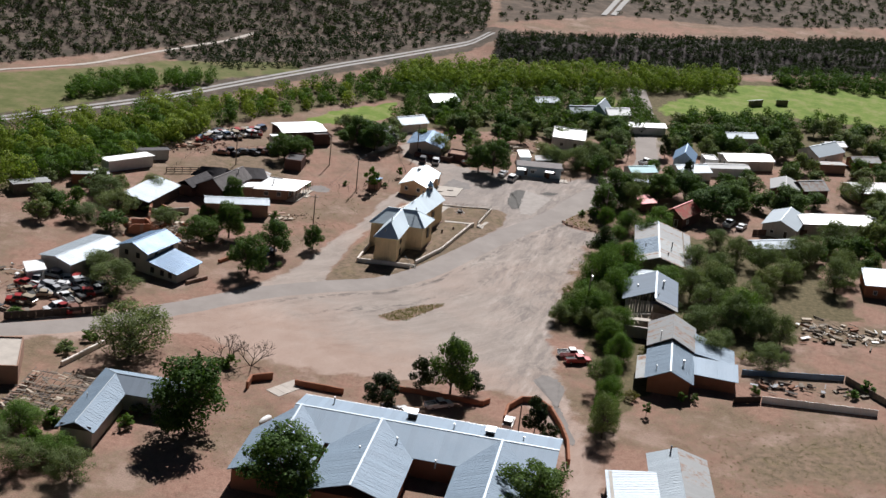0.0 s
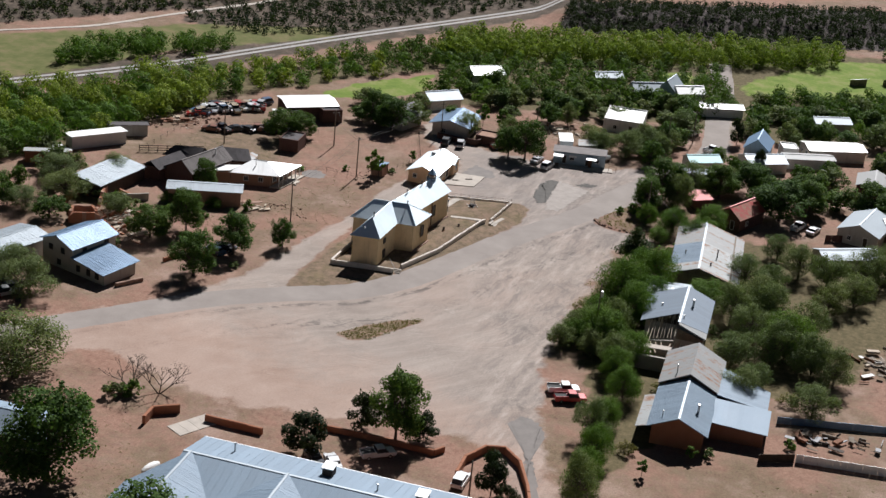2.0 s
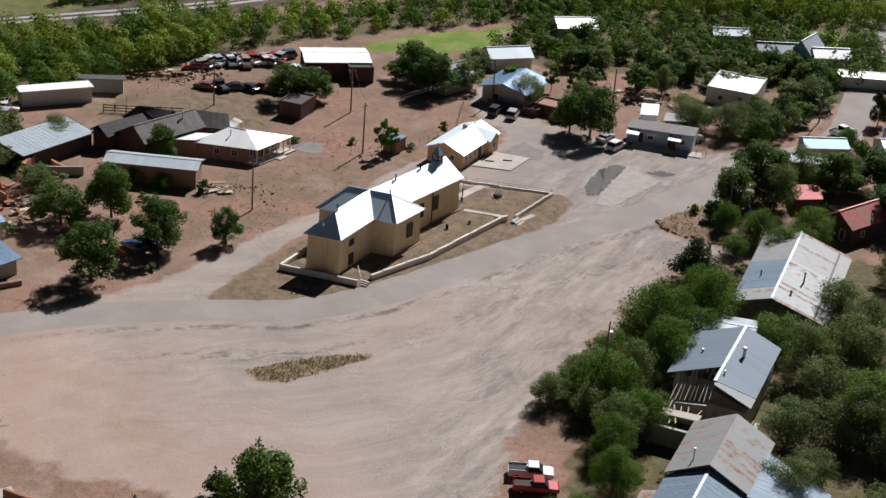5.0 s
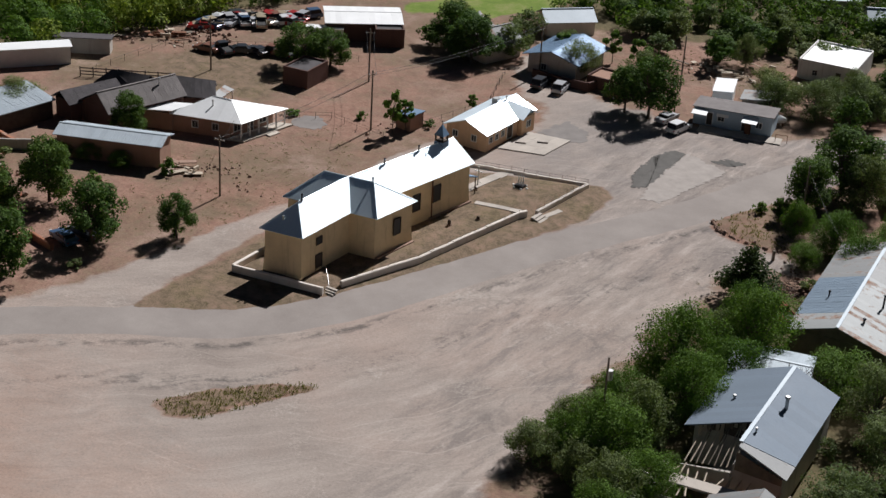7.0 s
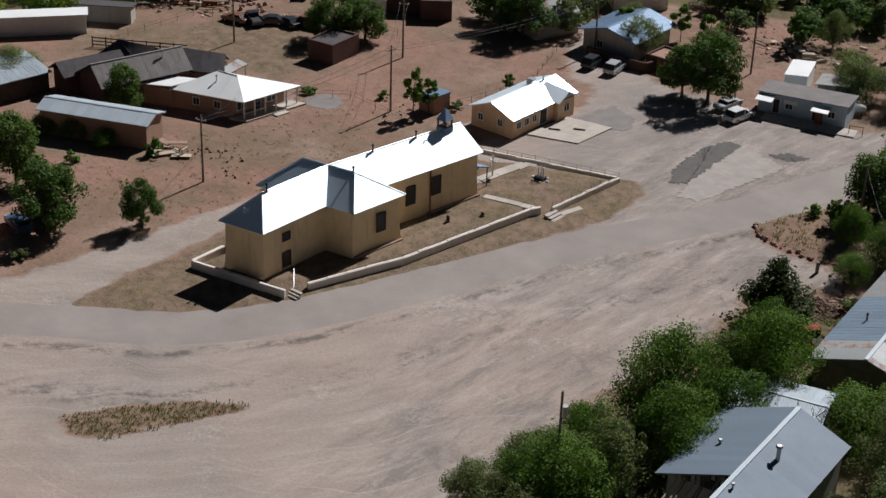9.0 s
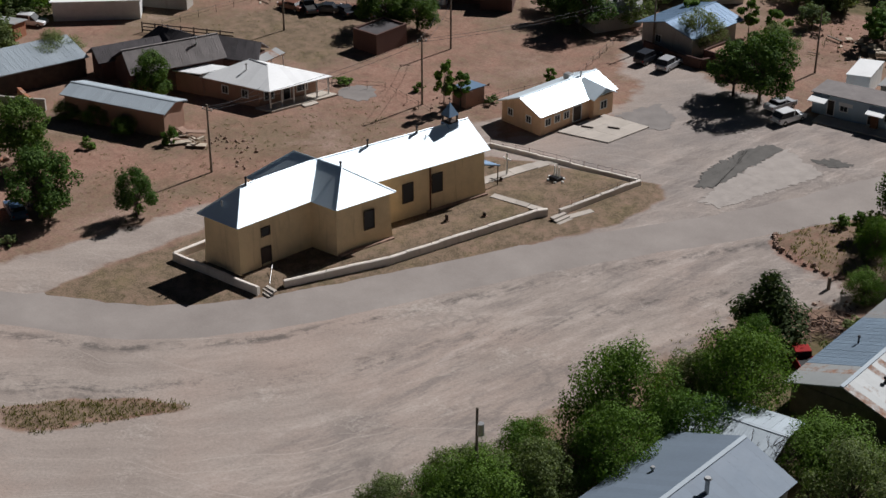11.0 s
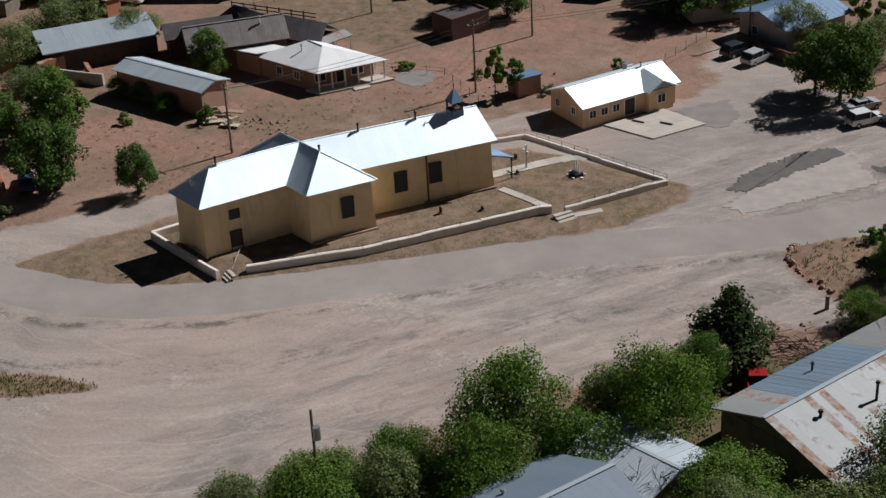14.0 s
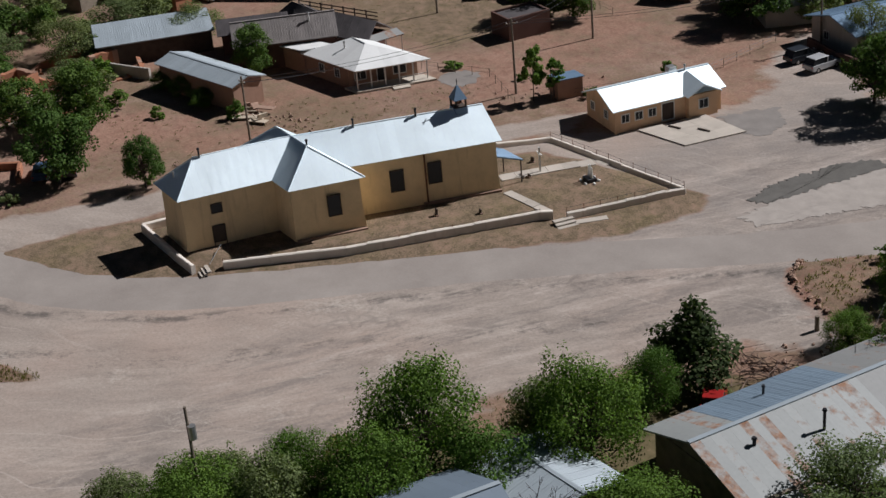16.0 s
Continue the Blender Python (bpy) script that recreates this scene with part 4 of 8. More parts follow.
    box(bm, (p[0], p[1], r + 2.85), (0.06, 0.06, 0.7))
    box(bm, (p[0], p[1], r + 2.98), (0.36, 0.06, 0.06), -14.5)
    part("cross", bm, BLACK_PIPE, bel)
    bm = bmesh.new()
    bmesh.ops.create_cone(bm, cap_ends=True, segments=12, radius1=0.28, radius2=0.13, depth=0.42, matrix=pose(p[0], p[1], r + 0.72))
    part("bell", bm, RUST, bel)
    for y, h in ((-6.4, 0.8), (9.5, 0.7), (16.0, 0.7)):
        pipe(ch, *church_xy(cx + 0.1, y), r, h, 0.1, BLACK_PIPE)
    pipe(ch, *church_xy(cx + 3.2, 3.3), r - 0.2, 0.7, 0.1, BLACK_PIPE)
    pipe(ch, *church_xy(cx - 0.6, -9.0), 7.2, 0.9, 0.08, STEEL)
    # entrance canopy at the gable end
    slope(ch, "canopy", [cv(cx + 1.9, 26.0, 3.3), cv(cx - 1.9, 26.0, 3.3), cv(cx - 1.9, 22.7, 4.3), cv(cx + 1.9, 22.7, 4.3)], ROOF_BLUE, 0.9, "blue-grey metal porch roof")
    for dx in (-1.7, 1.7):
        part("porch_post", tubem(cv(cx + dx, 25.8, 0.5), cv(cx + dx, 25.8, 3.3), 0.08), WOOD_DARK, ch)
    return ch


build_church()


def low_wall(name, pts, h, thick, mat, label, closed=False, top=None):
    """A low wall in short lengths, each its own piece, with a worn top."""
    w = root(name, 0, 0, 0, 0, label, "wall")
    seq = list(pts) + ([pts[0]] if closed else [])
    for a, b in zip(seq, seq[1:]):
        a, b = Vector((*a, 0)), Vector((*b, 0))
        n = max(1, round((b - a).length / 2.2))
        d = (b - a) / n
        side = Vector((-d.y, d.x, 0)).normalized() * thick / 2
        for i in range(n):
            p, q = a + d * i, a + d * (i + 1) * 1.0
            bm = bmesh.new()
            vs = []
            for e, c in ((p, 0), (q, 1)):
                z0 = min(level(e.x + side.x * 3, e.y + side.y * 3), level(e.x - side.x * 3, e.y - side.y * 3)) - 0.15
                hh = z0 + h + 0.15 + R.uniform(-0.05, 0.05)
                vs.append([bm.verts.new(e + side * 1.12 + Vector((0, 0, z0))), bm.verts.new(e + side + Vector((0, 0, hh - 0.08))), bm.verts.new(e + side * 0.6 + Vector((0, 0, hh))),
                           bm.verts.new(e - side * 0.6 + Vector((0, 0, hh))), bm.verts.new(e - side + Vector((0, 0, hh - 0.08))), bm.verts.new(e - side * 1.12 + Vector((0, 0, z0)))])
            for k in range(5):
                bm.faces.new((vs[0][k], vs[0][k + 1], vs[1][k + 1], vs[1][k]))
            bm.faces.new(vs[0])
            bm.faces.new(vs[1][::-1])
            part("wall_length", bm, mat, w)
    return w


low_wall("churchyard_wall", [YARD[9], YARD[0], YARD[1], YARD[2]], 1.0, 0.45, WHITEWASH, "low whitewashed stone churchyard wall, stained and worn")
low_wall("churchyard_wall", YARD[3:7] + [(0.968 * 7.3 + 0.25 * 25.5, -0.25 * 7.3 + 0.968 * 25.5)], 0.95, 0.45, WHITEWASH, "low whitewashed stone churchyard wall along the road")
_g = [0.968 * 8.2 + 0.25 * 26.6, -0.25 * 8.2 + 0.968 * 26.6]
low_wall("churchyard_wall", [tuple(_g), YARD[7], YARD[8], YARD[9]], 0.75, 0.4, WHITEWASH, "low whitewashed stone wall round the front churchyard")


def post_line(name, pts, h, gap, mat, label, wires=2, r=0.04, category="fence", lift=0.0):
    f = root(name, 0, 0, 0, 0, label, category)
    tops = []
    for (x0, y0), (x1, y1) in zip(pts, pts[1:]):
        n = max(1, round(math.hypot(x1 - x0, y1 - y0) / gap))
        for i in range(n + 1):
            x, y = x0 + (x1 - x0) * i / n, y0 + (y1 - y0) * i / n
            z = level(x, y) + lift
            lean = R.uniform(-0.06, 0.06)
            part("post", tubem((x, y, z - 0.2), (x + lean, y, z + h * R.uniform(0.92, 1.05)), r, r * 0.9, 6), mat, f)
            tops.append((x, y, z))
    for k in range(wires):
        zz = h * (0.9 - 0.4 * k)
        for a, b in zip(tops, tops[1:]):
            if math.dist(a, b) > 0.1:
                part("rail_wire", tubem((a[0], a[1], a[2] + zz), (b[0], b[1], b[2] + zz), 0.016, 0.016, 4), BLACK_PIPE, f)
    return f


post_line("wire_fence", YARD[3:7], 0.7, 2.6, RUST, "thin rusty pipe fence on the churchyard wall", 1, 0.03, lift=0.5)
post_line("wire_fence", [tuple(_g), YARD[7], YARD[8]], 1.0, 1.9, RUST, "thin rusty pipe and mesh fence on the churchyard wall", 2, 0.03, lift=0.4)


def yard_at(v, u):
    return (0.968 * v + 0.25 * u, -0.25 * v + 0.968 * u)


def strip(name, a, b, half, mat, label, h=0.09):
    """Paving in poured lengths between two points."""
    s = root(name, 0, 0, 0, 0, label, "path", kind="structure")
    a, b = Vector((*a, 0)), Vector((*b, 0))
    n = max(1, round((b - a).length / 1.8))
    d = (b - a) / n
    side = Vector((-d.y, d.x, 0)).normalized() * half
    for i in range(n):
        p, q = a + d * (i + 0.01), a + d * (i + 0.99)
        z = level(*((p + q) / 2).xy)
        part("paving_slab", prism([tuple((p - side).xy), tuple((q - side).xy), tuple((q + side).xy), tuple((p + side).xy)], z - 0.1, z + h + R.uniform(-0.01, 0.01)), mat, s)
    return s


strip("churchyard_path", yard_at(-3.4, 24.4), yard_at(-1.9, 36.6), 0.8, CONCRETE_TAN, "pale concrete path from church door to gate")
strip("churchyard_path", yard_at(0.2, 23.6), yard_at(6.6, 25.2), 0.5, CONCRETE_TAN, "narrow pale concrete path to the side steps")
st = root("stone_steps", *yard_at(8.6, 26.0), 0, -14.5, "worn concrete steps down to the road", "steps")
for i in range(3):
    part("step", boxm((0.5 * i, 0, 0.42 - 0.18 * i), (0.6, 2.2, 0.22), 0, 0.02), CONCRETE_TAN, st)
part("ramp", boxm((1.0, 2.6, 0.12), (0.9, 3.4, 0.2), -12, 0.02), CONCRETE_TAN, st)
st = root("stone_steps", *yard_at(0.0, -8.6), 0, -14.5, "small concrete steps beside the sacristy", "steps")
for i in range(3):
    part("step", boxm((0.2, -0.35 * i, 0.45 - 0.17 * i), (1.6, 0.4, 0.2), 0, 0.02), CONCRETE_TAN, st)
part("handrail", tubem((-0.6, 0.4, 0.5), (-2.4, 2.2, 1.5), 0.04), STEEL, st)


def yard_cross(x, y):
    c = root("wooden_cross", x, y, level(x, y), -14.5, "tall white painted wooden cross in the churchyard", "cross")
    part("upright", boxm((0, 0, 1.4), (0.16, 0.16, 2.9)), WHITE_PAINT, c)
    part("crossbar", boxm((0, 0, 2.1), (1.3, 0.13, 0.15)), WHITE_PAINT, c)


yard_cross(*yard_at(-2.7, 28.8))


def shrine(x, y):
    s = root("shrine", x, y, level(x, y), -14.5, "small white stone shrine with slim posts on a dark plinth", "shrine")
    part("plinth", boxm((0, 0, 0.2), (1.3, 1.1, 0.5), 0, 0.05), BLACK_PIPE, s)
    for dx in (-0.35, 0.05, 0.4):
        bm = tubem((dx, 0.1, 0.3), (dx, 0.1, 1.7 + 0.2 * (dx == 0.05)), 0.13, 0.06, 8)
        part("figure_post", bm, WHITE_PAINT, s)
    for i in range(6):
        a = i * 1.05
        part("edging_stone", boxm((1.1 * math.cos(a), 0.9 * math.sin(a), 0.08), (0.34, 0.26, 0.22), i * 40, 0.05), WHITE_PAINT, s)


shrine(*yard_at(2.2, 32.2))


def marker(x, y, h=0.5, mat=None):
    m = root("grave_marker", x, y, level(x, y), R.uniform(-30, 10), "small dark weathered grave marker in dry grass", "grave marker", "markers in the churchyard")
    part("stone", boxm((0, 0, h / 2), (0.45, 0.18, h), 0, 0.04), mat or WOOD_DARK, m)
    part("base", boxm((0, 0, 0.06), (0.6, 0.35, 0.14), 0, 0.02), STONE, m)


marker(*yard_at(1.5, 15.2), 0.8)
marker(*yard_at(3.5, 19.2), 0.5)
marker(*yard_at(-5.5, 29.2), 0.6)
marker(*yard_at(-2.0, 27.2), 0.4)


# ---- parish hall ----
def build_hall():
    h = house("parish_hall", -0.3, 49.6, -14.5, 7.0, 13.6, 2.95, 1.4, STUCCO_PEACH, ROOF_WHITE, "peach stucco hall with a white metal roof beside the church", "hall", over=0.45, width=0.95,
              openings=(("s", 1.6, 1.7, 0.8, 1.0, "window"), ("s", 4.9, 1.7, 0.8, 1.0, "window"), ("e", 1.3, 1.6, 0.9, 1.0, "window"), ("e", 3.0, 1.6, 0.9, 1.0, "window"), ("e", 4.7, 1.6, 0.9, 1.0, "window"),
                        ("e", 6.7, 1.3, 1.5, 2.1, "door"), ("e", 11.9, 1.6, 0.7, 1.0, "window")))
    # entry bay with its own small gable
    part("entry_bay", prism([(3.3, 2.2), (4.3, 2.2), (4.3, 5.9), (3.3, 5.9)], -0.2, 2.75), STUCCO_PEACH, h)
    slope(h, "entry_slope", [(4.7, 1.8, 2.8), (0.6, 1.8, 3.2), (0.6, 4.05, 4.35), (4.7, 4.05, 3.95)], ROOF_WHITE, 0.95)
    slope(h, "entry_slope", [(4.7, 6.3, 2.8), (0.6, 6.3, 3.2), (0.6, 4.05, 4.35), (4.7, 4.05, 3.95)], ROOF_WHITE, 0.95)
    window(h, ((4.32, 2.2), (4.32, 5.9)), 1.85, 1.6, 1.1, 1.1, WHITE_PAINT)
    part("roof_cooler", boxm((-0.9, 2.8, 4.35), (1.0, 1.0, 0.8), 0, 0.04), STEEL, h, "grey evaporative cooler")
    pipe(h, 0.2, 4.0, 4.4, 0.5, 0.1)


build_hall()
st = root("parking_slab", 0, 0, 0, 0, "pale poured concrete parking slab before the hall", "slab", kind="structure")
A, B, C, D = Vector((2.6, 44.4)), Vector((9.7, 44.9)), Vector((11.8, 52.2)), Vector((4.9, 52.7))
for i in range(3):
    for j in range(3):
        q = []
        for a, b in ((i, j), (i + 1, j), (i + 1, j + 1), (i, j + 1)):
            u, w = min(max(a / 3, i / 3 + 0.0012), (i + 1) / 3 - 0.0012), min(max(b / 3, j / 3 + 0.0012), (j + 1) / 3 - 0.0012)
            q.append(tuple((A * (1 - u) + B * u) * (1 - w) + (D * (1 - u) + C * u) * w))
        part("paving_slab", prism(q, -0.2, 0.16), CONCRETE_TAN, st)
for x, y in ((5.2, 47.6), (8.2, 49.2)):
    ws = root("wheel_stop", x, y, 0.16, 12, "dark weathered timber wheel stop on the slab", "wheel stop", "wheel stops")
    part("timber", boxm((0, 0, 0.08), (1.6, 0.18, 0.16), 0, 0.02), WOOD_DARK, ws)


def blob_sheet(name, pts, mat, label, lift=0.035, category="patch"):
    vs = [(x + R.uniform(-0.42, 0.42), y + R.uniform(-0.42, 0.42)) for x, y in pts]
    cx, cy = sum(p[0] for p in vs) / len(vs), sum(p[1] for p in vs) / len(vs)
    v3 = [(cx, cy, level(cx, cy) + lift)] + [(x, y, level(x, y) + lift) for x, y in vs]
    n = len(vs)
    ob = raw(name, v3, [(0, 1 + i, 1 + (i + 1) % n) for i in range(n)], mat)
    return tagged(ob, label, category, kind="structure")


def dense_outline(pts, gap=0.8):
    out = []
    for (x0, y0), (x1, y1) in zip(pts, pts[1:] + pts[:1]):
        n = max(1, round(math.hypot(x1 - x0, y1 - y0) / gap))
        out += [(x0 + (x1 - x0) * i / n, y0 + (y1 - y0) * i / n) for i in range(n)]
    return out


blob_sheet("asphalt_patch", dense_outline([(23.5, 43.1), (24.0, 48), (24.9, 52.3), (27.0, 55.8), (28.7, 55.2), (28.0, 50), (27.1, 45.0), (25.9, 39.9), (24.4, 39.6)], 0.28), ASPHALT_DARK, "dark fresh asphalt patch on the pale plaza", 0.05)
blob_sheet("gravel_patch", dense_outline([(26.6, 42.4), (27.8, 50), (29.2, 55.5), (35.9, 51.0), (32.9, 44.0), (29.1, 35.8), (26.4, 36.0)], 0.28), GRAVEL, "pale crushed gravel patch beside the dark asphalt", 0.035)
blob_sheet("asphalt_apron", dense_outline([(6.2, 53.2), (9.3, 59.8), (13.4, 57.0), (14.0, 53.0), (12.3, 51.9)], 0.5), TARMAC, "worn grey asphalt beside the parking slab", 0.03)
blob_sheet("asphalt_patch", dense_outline([(33.0, 54.0), (35.4, 56.2), (38.0, 55.4), (36.4, 53.4)], 0.28), ASPHALT_DARK, "small dark asphalt patch before the store", 0.03)
blob_sheet("asphalt_drive", dense_outline([(26.6, -74), (28.8, -68), (27.6, -64), (24.9, -62.0), (22.6, -65), (25.2, -69), (25.8, -76), (26.2, -92), (28.6, -92)], 0.35), TARMAC, "grey worn asphalt driveway tongue", 0.03)

# ---- ranch house, sheds and barn west of the church ----
rh = root("ranch_house", -32.3, 29.6, 0, 69, "pink adobe house with a hipped white metal roof and porch", "house")
# its plan is skewed: x runs north along the porch, y west along the flank
def ranch(x, y, z):
    return (x - 0.43 * y, y * 0.9, z)


def ranch_xy(x, y):
    return ranch(x, y, 0)[:2]


E4 = [ranch(0, 0, 2.75), ranch(9.7, 0, 2.75), ranch(9.7, 11.4, 2.75), ranch(0, 11.4, 2.75)]
T1, T2 = ranch(4.9, 5.4, 4.45), ranch(5.4, 8.8, 4.5)
slope(rh, "roof_hip", [E4[0], E4[1], T1], ROOF_CHALK, 0.95)
slope(rh, "roof_slope", [E4[0], E4[3], T2, T1], ROOF_CHALK, 0.95)
slope(rh, "roof_slope", [E4[1], E4[2], T2, T1], ROOF_CHALK, 0.95)
slope(rh, "roof_hip", [E4[3], E4[2], T2], ROOF_CHALK, 0.95)
part("ridge_cap", tubem((T1[0], T1[1], 4.5), (T2[0], T2[1], 4.55), 0.08, 0.08, 6), ROOF_CHALK, rh)
part("wall", prism([ranch_xy(0.4, 2.2), ranch_xy(9.3, 2.2), ranch_xy(9.3, 11.0), ranch_xy(0.4, 11.0)], -0.3, 2.72), STUCCO_PINK, rh)
for s, w, hh, nm in ((1.5, 1.4, 1.4, "window"), (4.2, 1.0, 2.0, "door"), (6.6, 1.6, 1.4, "window")):
    window(rh, (ranch_xy(0.4, 2.17), ranch_xy(9.3, 2.17)), s, 1.6 if nm == "window" else 1.2, w, hh, WHITE_PAINT, nm)
for s in (3.4, 6.6):
    window(rh, (ranch_xy(0.37, 11.0), ranch_xy(0.37, 2.2)), s, 1.6, 0.9, 1.1, WHITE_PAINT)
part("porch_floor", prism([ranch_xy(-0.3, -0.6), ranch_xy(9.9, -0.6), ranch_xy(9.9, 2.1), ranch_xy(-0.3, 2.1)], -0.1, 0.26), CONCRETE, rh)
for k in range(6):
    part("porch_post", boxm((*ranch_xy(0.35 + 1.8 * k, 0.35), 1.48), (0.17, 0.17, 2.5)), WHITE_PAINT, rh)
for k in (0, 1, 3, 4):
    part("porch_rail", boxm((*ranch_xy(1.25 + 1.8 * k, 0.35), 0.95), (1.6, 0.06, 0.08)), WHITE_PAINT, rh)
part("porch_step", boxm((*ranch_xy(5.0, -1.1), 0.05), (2.2, 0.9, 0.24), 0, 0.02), CONCRETE, rh)
slope(rh, "wing_roof", [ranch(-0.2, 16.5, 2.8), ranch(4.4, 16.5, 2.8), ranch(4.4, 10.9, 3.25), ranch(-0.2, 10.9, 3.25)], ROOF_CHALK, 0.95)
part("wing_wall", prism([ranch_xy(0.2, 11.1), ranch_xy(4.0, 11.1), ranch_xy(4.0, 16.1), ranch_xy(0.2, 16.1)], -0.2, 2.65), STUCCO_PINK, rh)
pipe(rh, *ranch_xy(3.2, 7.0), 3.9, 0.7, 0.1, STEEL)
blob_sheet("gravel_drive", dense_outline([(-29.6, 41.6), (-26.8, 44.4), (-23.6, 42), (-24.4, 38.6), (-27.6, 38.6)], 0.6), TARMAC, "grey gravel parking beside the ranch house", 0.03)

ls = house("long_shed", -46.0, 16.7, -81.5, 4.5, 15.2, 3.55, 0.65, STUCCO_PINK, ROOF_ZINC, "long low adobe shed with grey corrugated roof", "shed", over=0.45, width=0.95,
           openings=(("s", 2.6, 1.6, 1.0, 1.0, "window"),))
house("open_barn", -67.2, 19.6, 158, 6.6, 15.2, 3.0, 0.9, WOOD_DARK, ROOF_ZINC, "open-sided hay barn with pale zinc roof", "barn", kind="shed", over=0.4, width=0.95)
low_wall("yard_wall", [(-66.2, 10.0), (-57.4, 13.8)], 1.6, 0.4, STUCCO_GREY, "low grey adobe yard wall beside the barn")
# dark L-shaped house behind the ranch house
dk = root("brick_house", -49.7, 30.1, 0, -27.7, "dark brick house with grey shingled gable roofs", "house")
part("wall", prism([(-5.4, -6.3), (2.5, -6.3), (2.5, 6.6), (-5.4, 6.6)], -0.2, 3.2), BRICK_DARK, dk)
bm = bmesh.new()
a = [bm.verts.new((x, -6.28, z)) for x, z in ((-5.4, 3.1), (2.5, 3.1), (2.5, 3.8), (0, 5.8))]
b2 = [bm.verts.new((x, -5.9, z)) for x, z in ((-5.4, 3.1), (2.5, 3.1), (2.5, 3.8), (0, 5.8))]
bm.faces.new(a)
bm.faces.new(b2[::-1])
for i in range(4):
    bm.faces.new((a[i], a[(i + 1) % 4], b2[(i + 1) % 4], b2[i]))
part("gable", bm, BRICK_DARK, dk)
# Main and north-wing slopes: paler where sunlit, darker where shaded, painted by material.
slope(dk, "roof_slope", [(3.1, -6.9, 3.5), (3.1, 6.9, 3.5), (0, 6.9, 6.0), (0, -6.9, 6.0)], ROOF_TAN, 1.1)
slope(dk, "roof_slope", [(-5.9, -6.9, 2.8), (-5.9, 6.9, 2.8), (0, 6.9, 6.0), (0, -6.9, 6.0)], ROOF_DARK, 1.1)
part("ridge_cap", boxm((0, 0, 6.04), (0.3, 13.8, 0.1)), ROOF_TAN, dk)
part("north_wing", prism([(2.2, 6.5), (4.8, 10.2), (1.4, 13.2), (-3.4, 8.6)], -0.2, 2.9), BRICK_DARK, dk)
slope(dk, "wing_slope", [(3.1, 6.6, 3.4), (5.6, 10.4, 2.9), (3.2, 12.0, 4.8), (0, 6.5, 5.9)], ROOF_DARK, 1.1)
slope(dk, "wing_slope", [(-3.6, 8.8, 3.0), (0.6, 14.2, 2.8), (3.2, 12.0, 4.8), (0, 6.5, 5.9)], ROOF_TAN, 1.1)
slope(dk, "porch_roof", [(5.8, 10.2, 2.7), (3.4, 15.4, 2.7), (2.0, 14.6, 3.2), (4.2, 10.6, 3.2)], ROOF_OLD, 1.1)
for xx, yy in ((5.4, 10.5), (4.4, 12.8), (3.4, 15.0)):
    part("porch_post", boxm((xx, yy, 1.3), (0.14, 0.14, 2.7)), WHITE_PAINT, dk)
part("west_wing", prism([(-9.4, -8.2), (-5.2, -8.2), (-5.2, 0.5), (-9.4, 0.5)], -0.2, 3.0), BRICK_DARK, dk)
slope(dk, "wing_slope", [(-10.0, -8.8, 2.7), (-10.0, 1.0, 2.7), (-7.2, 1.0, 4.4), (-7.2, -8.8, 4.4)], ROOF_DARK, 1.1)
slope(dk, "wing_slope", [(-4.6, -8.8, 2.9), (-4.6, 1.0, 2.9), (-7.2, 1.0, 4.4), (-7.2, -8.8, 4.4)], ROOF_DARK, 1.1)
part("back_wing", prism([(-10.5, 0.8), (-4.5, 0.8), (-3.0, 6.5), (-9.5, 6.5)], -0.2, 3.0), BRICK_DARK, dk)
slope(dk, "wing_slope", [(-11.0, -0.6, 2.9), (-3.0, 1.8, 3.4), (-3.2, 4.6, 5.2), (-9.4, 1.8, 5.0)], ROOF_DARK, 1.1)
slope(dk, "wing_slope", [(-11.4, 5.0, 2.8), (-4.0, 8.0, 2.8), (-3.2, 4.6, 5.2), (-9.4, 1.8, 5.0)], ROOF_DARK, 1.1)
pipe(dk, 0.9, 3.4, 5.2, 1.1, 0.13, STEEL, "stovepipe")

# ---- row of old houses east of the plaza ----
b_house = root("old_house", 52.6, -24.6, 0, -9.5, "old adobe house with blue-grey metal gable roof, gable broken open", "house")
part("wall", prism([(-6.3, -3.2), (4.7, -3.2), (4.7, 8.6), (-6.3, 8.6)], -0.3, 4.5), STUCCO_GREY, b_house)
part("wall", prism([(-0.4, -8.6), (4.7, -8.6), (4.7, -3.3), (-0.4, -3.3)], -0.3, 4.6), STUCCO_GREY, b_house)
part("lean_to_wall", prism([(-5.8, -8.4), (-0.5, -8.4), (-0.5, -8.0), (-5.8, -8.0)], -0.3, [2.6, 3.4, 3.4, 2.4]), STUCCO_GREY, b_house)
# Closed gable slabs; the dark colour stands for shade inside the open loft.
for y0, y1 in ((8.2, 8.58), (-3.4, -3.1)):
    bm = bmesh.new()
    f, k = [[bm.verts.new((x, y, z)) for x, z in ((-6.2, 4.4), (4.6, 4.4), (4.6, 5.1), (0, 7.0))] for y in (y0, y1)]
    bm.faces.new(f[::-1])
    bm.faces.new(k)
    for i in range(4):
        bm.faces.new((f[i], f[(i + 1) % 4], k[(i + 1) % 4], k[i]))
    part("gable", bm, WOOD_DARK, b_house, "solid dark gable coloured as the shaded open loft")
slope(b_house, "roof_slope", [(-7.2, -4.0, 4.3), (-7.2, 9.1, 4.3), (0, 9.1, 7.2), (0, -4.0, 7.2)], ROOF_SLATE, 0.9)
slope(b_house, "roof_slope", [(5.2, -6.4, 5.1), (5.2, 9.1, 5.1), (0, 9.1, 7.2), (0, -8.2, 7.2)], ROOF_SLATE, 0.9)
